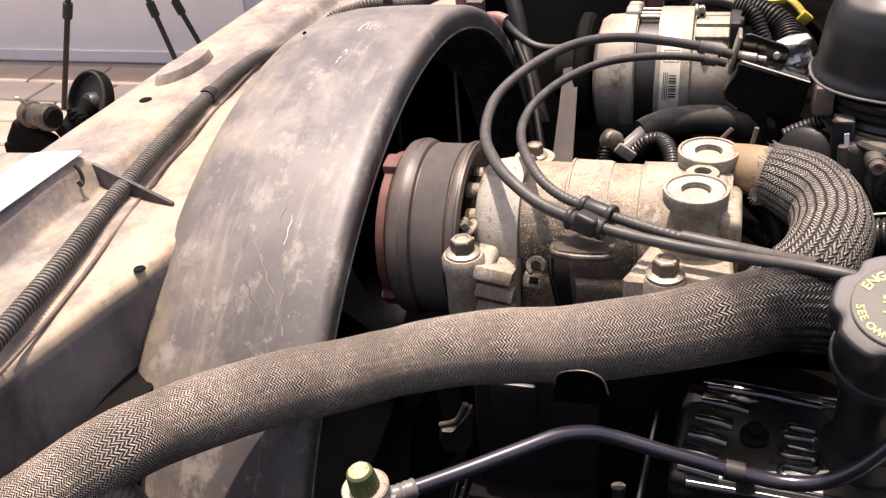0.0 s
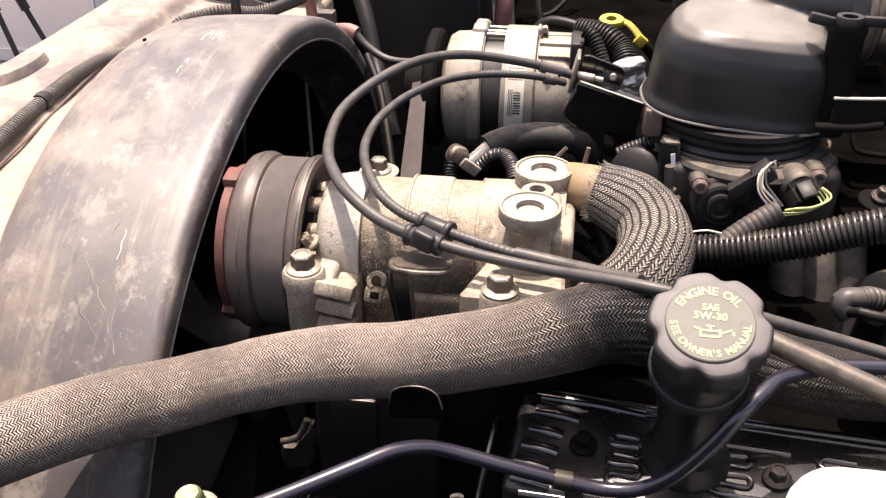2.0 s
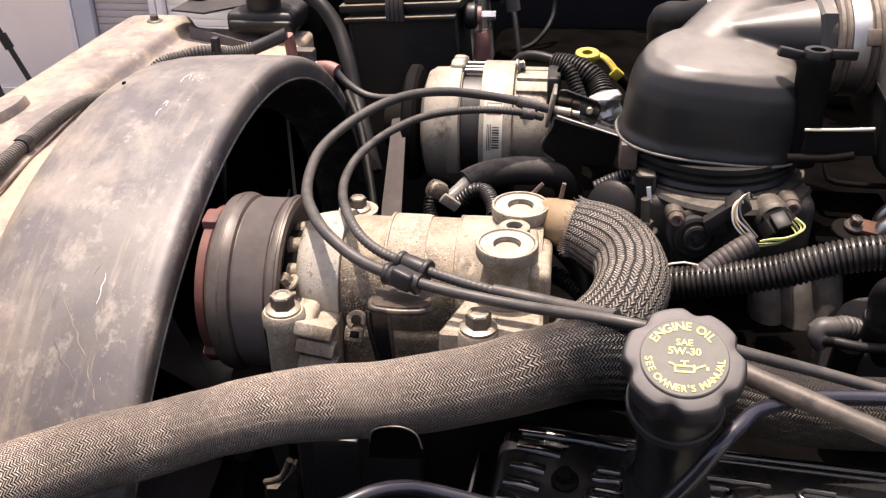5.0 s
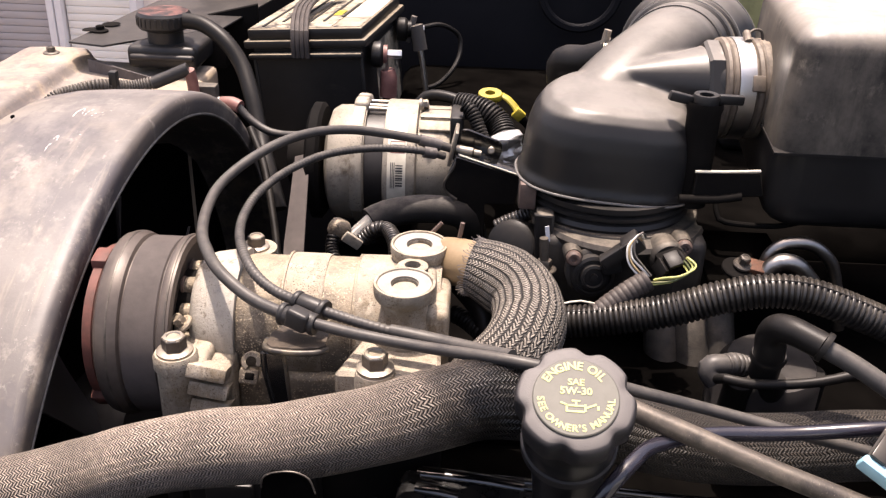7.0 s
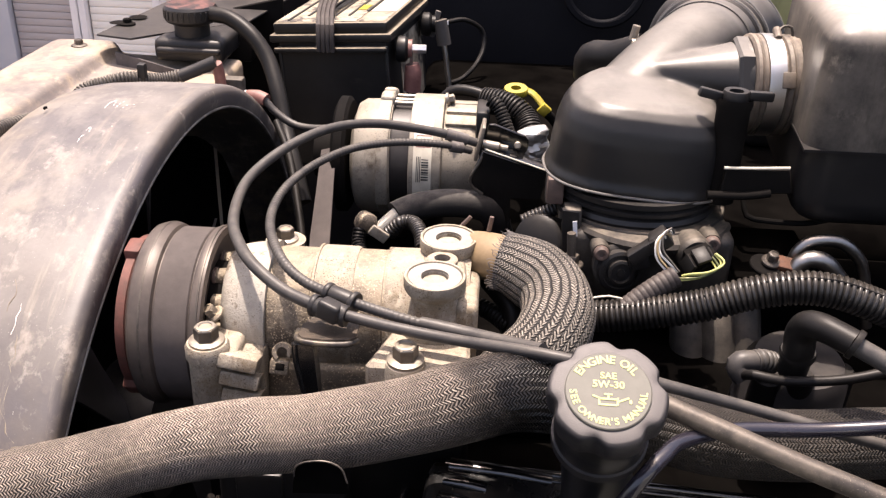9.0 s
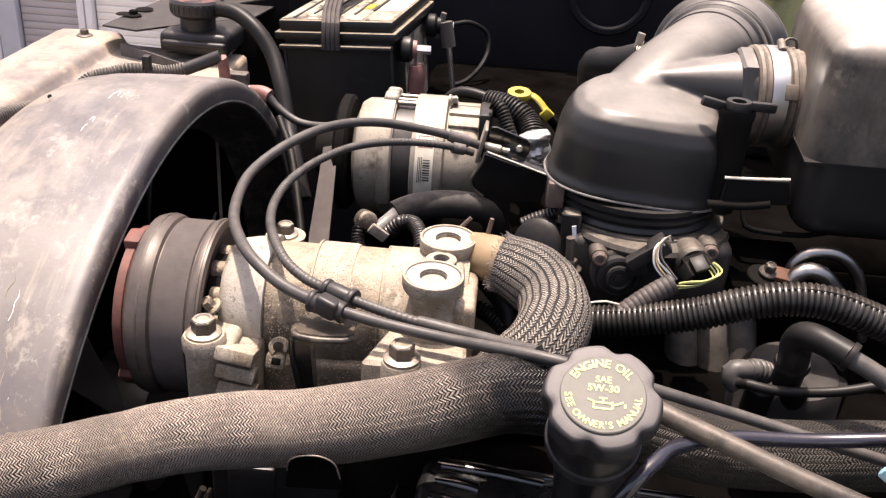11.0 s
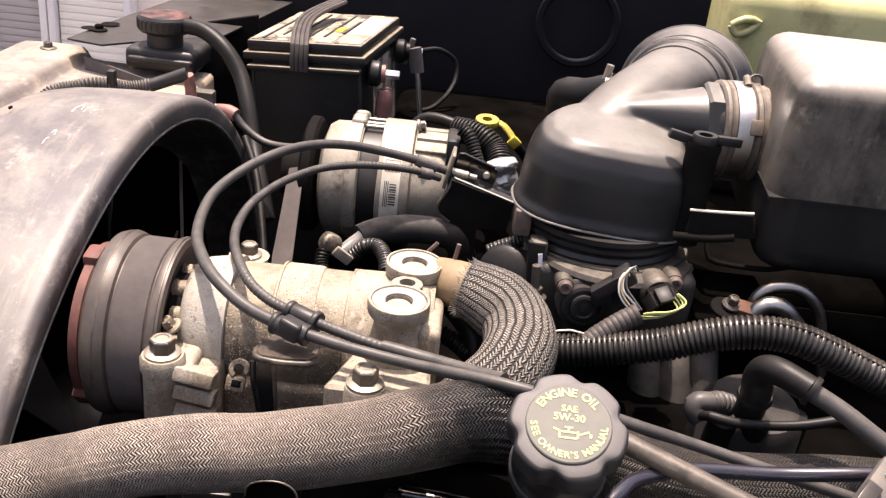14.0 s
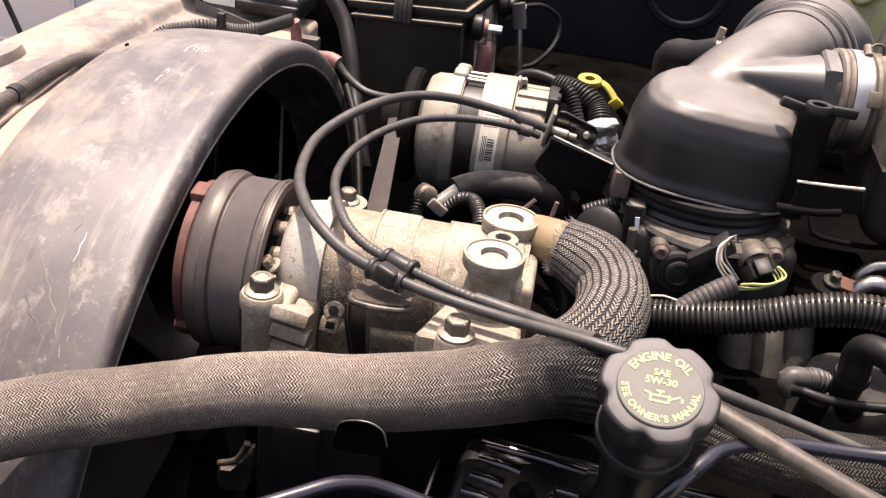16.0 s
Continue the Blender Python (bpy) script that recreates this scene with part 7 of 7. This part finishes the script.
part("boot_bellows", ribbed([(0.304, 0.656, 0.9265), (0.312, 0.659, 0.926), (0.322, 0.664, 0.921)], 0.0095, 0.0042, 0.14), M_CABLE, lead1)
part("wire", tube([(0.2955, 0.648, 0.918), (0.2995, 0.634, 0.9285), (0.3176, 0.630, 0.9275), (0.3473, 0.630, 0.9288), (0.3718, 0.630, 0.9332), (0.3983, 0.630, 0.9419)], 0.0040, segs=12), M_RUBBER, lead1)
lead2 = thing("plug_lead", "black ignition lead with a thick rubber boot", "plug lead", (0.330, 0.640, 0.940), "plug leads")
part("boot", tube([(0.3330, 0.650, 0.925), (0.3305, 0.640, 0.950), (0.3285, 0.638, 0.966), (0.3295, 0.630, 0.978), (0.3370, 0.618, 0.983), (0.3540, 0.602, 0.981)], 0.0112, segs=20, step=0.003, shape=lambda q: 1.06 - 0.14 * min(1.0, max(0.0, (q - 0.04) / 0.04))), M_RUBBER, lead2)
part("boot_foot", turned([(0.010, -0.002), (0.0135, -0.002), (0.0140, 0.001), (0.0130, 0.004), (0.010, 0.004)], (0.3315, 0.643, 0.9445), (-0.05, -0.2, 1), 24), M_RUBBER, lead2)
part("boot_rim", turned([(0.0090, -0.0022), (0.0115, -0.0022), (0.0118, 0.0), (0.0115, 0.0022), (0.0090, 0.0022), (0.0090, -0.0022)], (0.3540, 0.602, 0.981), Vector((0.020, -0.012, -0.0075)), 24), M_RUBBER, lead2)
part("wire", tube([(0.352, 0.603, 0.981), (0.3745, 0.590, 0.9735), (0.399, 0.575, 0.9625), (0.450, 0.548, 0.940)], 0.0072, segs=14), M_CABLE, lead2)
ub = thing("bent_pipe", "two bright bent metal pipes with a rusty clamp", "pipe", (0.374, 0.780, 0.945))
part("pipe", tube([(0.370, 0.800, 0.940), (0.371, 0.800, 0.955), (0.383, 0.800, 0.967), (0.406, 0.800, 0.968), (0.424, 0.800, 0.956), (0.435, 0.800, 0.937), (0.450, 0.800, 0.881)], 0.0058, segs=16, step=0.005), M_PIPE, ub)
part("pipe", tube([(0.364, 0.780, 0.926), (0.365, 0.780, 0.947), (0.375, 0.780, 0.958), (0.391, 0.780, 0.956), (0.408, 0.780, 0.938)], 0.0080, segs=16, step=0.005), M_PIPE, ub)
part("clamp_tab", block(bmesh.new(), (0.026, 0.016, 0.009), Matrix.Translation((0.3575, 0.782, 0.950)) @ pose(0, 0, 0, 20, 12, 0), 0.002), M_ORANGE, ub, "rusty clamp tab")
add_bolt(ub, (0.3425, 0.780, 0.9535), (0.1, -0.3, 1), 0.0052, 0.0085, 0.007, mat=M_TANTUBE)
part("clamp_foot", turned(disc(0.014, 0, 0.004), (0.338, 0.780, 0.948), (0.1, -0.3, 1), 28), M_DARK, ub)
part("bracket_plate", box((0.318, 0.79, 0.925), (0.40, 0.90, 0.932), 0.002), M_SHADE_BLACK, ub)
part("bracket_rim", tube([(0.330, 0.860, 0.985), (0.332, 0.850, 0.972), (0.340, 0.845, 0.966), (0.385, 0.845, 0.964), (0.415, 0.850, 0.968)], 0.0028, segs=10, step=0.004), M_DARK, ub)
solo("oil_tube", tube([(0.190, 0.549, 0.966), (0.2131, 0.540, 0.9617), (0.2578, 0.522, 0.9533), (0.3018, 0.503, 0.9459), (0.3344, 0.490, 0.941), (0.375, 0.474, 0.934)], 0.0072, segs=16), M_TANTUBE, "dirty tan steel tube crossing below the cable", "tube")

# purge hose round the filler neck, and its valve
PURGE = [(-0.1155, 0.398, 0.8968), (-0.0793, 0.425, 0.8977), (-0.0441, 0.450, 0.9010), (-0.0235, 0.465, 0.9020), (-0.005, 0.476, 0.8975), (0.014, 0.482, 0.890), (0.051, 0.485, 0.879), (0.0865, 0.487, 0.870), (0.1160, 0.488, 0.865), (0.1390, 0.487, 0.870), (0.1595, 0.485, 0.8875), (0.1800, 0.486, 0.9170), (0.1945, 0.490, 0.9410), (0.2085, 0.504, 0.9480), (0.2245, 0.522, 0.9475), (0.262, 0.537, 0.9475), (0.319, 0.543, 0.9475), (0.380, 0.540, 0.9582), (0.45, 0.55, 0.958)]
ph = thing("purge_hose", "glossy blue-black rubber hose round the filler neck", "hose", PURGE[7])
part("hose", tube(PURGE, 0.0052, segs=16, step=0.006), M_PURPLE, ph)
part("hose_clip", turned([(0.0053, -0.006), (0.0068, -0.006), (0.0070, 0.006), (0.0053, 0.006)], (0.0865, 0.487, 0.870), (0.9, 0.03, -0.16), 20), M_CONDUIT, ph, "grey plastic clip")
sv = thing("service_valve", "white service valve with a green ribbed cap", "valve", (-0.125, 0.395, 0.85))
GC = Vector((-0.1315, 0.389, 0.9220))
GD = Vector((-0.10, -0.10, 0.95)).normalized()
bm = bmesh.new()
gm = toward(GC, GD)
rows = []
for r, h in ((0.0, 0.002), (0.0066, 0.002), (0.0080, 0.0005), (0.0088, -0.003), (0.0098, -0.0175), (0.0, -0.0175)):
    rows.append([bm.verts.new(gm @ Vector((r * (1 - (0.11 if (k % 4 < 2 and 0.0085 < r) else 0)) * math.cos(2 * math.pi * k / 104), r * (1 - (0.11 if (k % 4 < 2 and 0.0085 < r) else 0)) * math.sin(2 * math.pi * k / 104), h))) for k in range(104)])
for a, b in zip(rows, rows[1:]):
    for k in range(104):
        bm.faces.new((a[k], a[(k + 1) % 104], b[(k + 1) % 104], b[k]))
bmesh.ops.remove_doubles(bm, verts=bm.verts[:], dist=1e-6)
part("green_cap", bm, M_GREEN, sv, "green ribbed screw cap")
part("seat", turned([(0, -0.0135), (0.0120, -0.0135), (0.0142, -0.0125), (0.0150, -0.0135), (0.0146, -0.0185), (0.0105, -0.024), (0.0095, -0.045), (0, -0.045)], GC, GD, 32), M_ALU_CLEAN, sv, "off-white valve seat")
part("tee", tube([(-0.129, 0.396, 0.876), (-0.136, 0.397, 0.868), (-0.148, 0.395, 0.860), (-0.162, 0.390, 0.861)], 0.0085, segs=18), M_TANSLEEVE, sv)
tag = part("tag_sleeve", tube([(-0.1245, 0.391, 0.900), (-0.1195, 0.386, 0.872)], 0.0128, segs=32), M_TAGMETAL, sv, "grey tag sleeve with small white print")
TN = Vector((0.42, -0.88, 0.16)).normalized()
tp = toward(Vector((-0.1220, 0.388, 0.8885)) + TN * 0.0140, TN, (-0.12, 0, 1))
for k, w in enumerate((0.009, 0.013)):
    part("bar", block(bmesh.new(), (w, 0.0016, 0.0006), tp @ Matrix.Translation((0, 0.0045 - 0.0040 * k, 0)), 0.0002), M_WHITE, tag)
word = bmesh.new()
lettering(word, "ONLY", 0.0042, tp @ Matrix.Translation((0, -0.0040, 0.0012)))
part("print", word, M_WHITE, tag)
part("hose_boot", tube([(-0.1195, 0.3955, 0.8965), (-0.1085, 0.4035, 0.8972), (-0.1040, 0.407, 0.8973)], 0.0060, segs=16, step=0.0015, shape=lambda q: 1.0 + 0.06 * math.sin(q * 1500)), M_RINGEDGE, sv, "dusty ribbed boot on the hose end")
# fuel hoses in the foreground
f1 = [(-0.2560, 0.3515, 0.8746), (-0.2312, 0.356, 0.8801), (-0.2091, 0.360, 0.8846), (-0.1761, 0.363, 0.8946), (-0.1535, 0.364, 0.9000), (-0.1312, 0.363, 0.9015), (-0.116, 0.361, 0.8970), (-0.1079, 0.358, 0.8870), (-0.106, 0.356, 0.868)]
fh = thing("fuel_hose", "black fuel hose with white printed words", "hose", f1[3])
part("hose", tube(f1, 0.0062, segs=18, step=0.004), M_CABLE_BLACK, fh)
part("barbed_end", tube(f1[:2] + [(-0.2200, 0.358, 0.8824)], 0.0071, segs=18, step=0.0015, shape=lambda q: (1.0 + 0.05 * math.sin(q * 820)) * min(1.0, 0.62 + q * 160)), M_CABLE_BLACK, fh, "ribbed hose end over a barb")
bm = bmesh.new()
line = spline(f1, 0.001)
eye_dir = Vector((0.07, 0.0, 1.33)) - Vector(f1[3])


def print_on(bm, line, start, text, size, r):
    """Letters that follow a hose on the side that faces up and out."""
    s, k, run = 0.0, 0, 0.0
    for i in range(1, len(line)):
        run += (line[i] - line[i - 1]).length
        if k < len(text) and run >= start + k * size * 0.88:
            t = (line[i] - line[i - 1]).normalized()
            if text[k] != " ":
                n = (eye_dir - t * eye_dir.dot(t)).normalized()
                y = n.cross(t)
                lettering(bm, text[k], size, Matrix.Translation(line[i] + n * (r + 0.0001)) @ Matrix((t, y, n)).transposed().to_4x4())
            k += 1


print_on(bm, line, 0.043, "CAUTION - FUEL - FLAMMABLE", 0.0054, 0.0062)
part("hose_print", bm, M_FACE, fh, "white printed words", flat=True)
solo("fuel_hose", tube([(-0.2779, 0.355, 0.8705), (-0.2670, 0.362, 0.8780), (-0.2550, 0.372, 0.8755), (-0.2440, 0.380, 0.8640), (-0.2303, 0.385, 0.8500), (-0.1898, 0.388, 0.8468), (-0.158, 0.390, 0.857)], 0.0058, segs=16, step=0.004), M_CABLE_BLACK, "black bent fuel hose below the woven hose", "hose")
solo("corrugated_hose", ribbed([(-0.421, 0.360, 0.788), (-0.374, 0.365, 0.847), (-0.348, 0.370, 0.869), (-0.323, 0.375, 0.878), (-0.309, 0.380, 0.866), (-0.305, 0.380, 0.842), (-0.311, 0.375, 0.799)], 0.0178, 0.0032, 0.025, 26), M_HOSEBROWN, "brown-grey corrugated hose in front of the woven hose", "hose")
solo("hose_ferrule", tube([(-0.2950, 0.337, 0.8600), (-0.2755, 0.3555, 0.8715)], 0.0088, segs=20), M_TAGMETAL, "dull metal ferrule on the fuel line", "ferrule")

# blue connector on the wiring at the cover's end
bl = thing("blue_connector", "pale blue and grey wire connector", "connector", (0.360, 0.490, 0.953))
a, b = Vector((0.361, 0.500, 0.951)), Vector((0.386, 0.515, 0.982))
m = toward((a + b) / 2, (0.1, -0.5, 0.85), b - a)
part("body", block(bmesh.new(), (0.025, 0.050, 0.010), m, 0.002), M_CONDUIT_PALE, bl)
part("end_frame", block(bmesh.new(), (0.030, 0.007, 0.012), m @ Matrix.Translation((0, -0.024, 0)), 0.002), M_BLUE, bl)
part("latch", block(bmesh.new(), (0.020, 0.013, 0.005), m @ Matrix.Translation((0.003, 0.016, 0.007)), 0.0015), M_BLUE, bl)
part("latch_bar", block(bmesh.new(), (0.010, 0.020, 0.004), m @ Matrix.Translation((-0.008, -0.012, 0.007)), 0.001), M_CONDUIT, bl)

# white reservoir beside the cover
wr = thing("fluid_reservoir", "white plastic fluid reservoir beside the valve cover", "reservoir", (0.28, 0.375, 0.62))
part("tank", box((0.198, 0.330, 0.62), (0.37, 0.412, 0.989), 0.028, 6), M_TANK, wr)
part("seam", box((0.197, 0.329, 0.800), (0.371, 0.413, 0.804), 0.0015), M_TANK, wr)
part("mounting_bracket", box((0.25, 0.095, 0.60), (0.33, 0.40, 0.622), 0.003), M_DARK, wr, "black steel mounting bracket")

# bottle at the far side
bt = thing("coolant_bottle", "yellowed translucent plastic bottle", "bottle", (0.56, 1.42, 0.845))
part("tank", box((0.44, 1.36, 0.945), (0.72, 1.52, 1.16), 0.03, 4), M_BOTTLE, bt)
# added dark stand, so the gap below the coupling stays black
part("added_stand", box((0.47, 1.375, 0.845), (0.70, 1.505, 0.950), 0.012, 3), M_DARK, bt, "dark block added under the bottle")
part("moulded_recess", tube([(0.442, 1.357, 1.104), (0.450, 1.356, 1.092), (0.466, 1.356, 1.098), (0.478, 1.356, 1.112), (0.458, 1.356, 1.114), (0.442, 1.357, 1.104)], 0.0055, segs=12), M_BOTTLE, bt)

# ---- outdoors: tripod and a hub on the paving ----
tri = thing("tripod", "dark tubular tripod standing on the paving", "tripod", (-2.2, 3.1, 0.04))
for a, b in (((-2.226, 2.900, 0.555), (-2.382, 2.900, 0.141)), ((-2.145, 3.200, 0.474), (-2.066, 3.200, 0.143)), ((-2.110, 3.300, 0.447), (-1.998, 3.300, 0.169))):
    a, b = Vector(a), Vector(b)
    d = (b - a).normalized()
    foot = a + d * ((0.035 - a.z) / d.z)
    top = a - d * 0.35
    leg = part("leg", tube([top, (top + foot) / 2, foot], 0.011, segs=10, step=0.2), M_TRAY, tri)
    part("leg_lock", tube([a + d * 0.10, a + d * 0.16], 0.018, segs=12), M_BLACK, leg)
hub = thing("wheel_hub", "old black wheel hub with a brake drum on the paving", "wheel hub", (-2.17, 2.52, 0.04))
DR = Vector((-2.085, 2.66, 0.165))
part("drum", turned([(0.0, 0.030), (0.034, 0.030), (0.040, 0.022), (0.046, 0.004), (0.100, 0.0), (0.108, 0.004), (0.110, 0.030), (0.114, 0.034), (0.118, 0.032), (0.120, -0.004), (0.112, -0.012), (0.0, -0.012)], DR, (-0.35, -0.75, 0.45), 48), M_TRAY, hub, "dusty black brake drum")
part("drum_rim", turned([(0.1175, 0.026), (0.1215, 0.024), (0.1225, 0.0), (0.1190, -0.010), (0.1150, -0.010)], DR, (-0.35, -0.75, 0.45), 48), M_DARK, hub)
part("motor", turned([(0, -0.075), (0.036, -0.075), (0.046, -0.066), (0.048, -0.030), (0.042, -0.026), (0.042, 0.030), (0.048, 0.034), (0.048, 0.062), (0.040, 0.070), (0, 0.072)], (-2.185, 2.50, 0.185), (0.9, -0.25, 0.05), 36), M_OILY, hub, "grimy steel cylinder")
part("motor_cap", turned([(0, 0), (0.034, 0), (0.036, 0.006), (0.030, 0.016), (0, 0.018)], (-2.118, 2.481, 0.188), (0.9, -0.25, 0.05), 30), M_DARK, hub)
part("bracket", block(bmesh.new(), (0.16, 0.06, 0.10), Matrix.Translation((-2.245, 2.50, 0.095)) @ pose(0, 0, 0, 0, 34, 12), 0.018, 3), M_DARK, hub)
part("foot", block(bmesh.new(), (0.11, 0.09, 0.05), Matrix.Translation((-2.300, 2.51, 0.062)) @ pose(0, 0, 0, 0, 8, 0), 0.014, 3), M_DARK, hub)
part("axle", tube([(-2.16, 2.53, 0.10), (-2.12, 2.58, 0.125), (-2.085, 2.65, 0.16)], 0.040, segs=20, step=0.015, shape=lambda q: 1.0 + 0.16 * math.sin(q * 90)), M_DARK, hub)
part("bleed_pipe", tube([(-2.215, 2.48, 0.228), (-2.222, 2.475, 0.255), (-2.235, 2.47, 0.262)], 0.006, segs=10), M_BOLT, hub)
for k in range(5):
    part("shoe_spring", tube([(-2.115 + k * 0.014, 2.565 + k * 0.008, 0.185 - k * 0.012), (-2.105 + k * 0.014, 2.560 + k * 0.008, 0.150 - k * 0.012)], 0.010, segs=12, step=0.006, shape=lambda q: 1.0 + 0.25 * math.sin(q * 700)), M_DARK, hub)
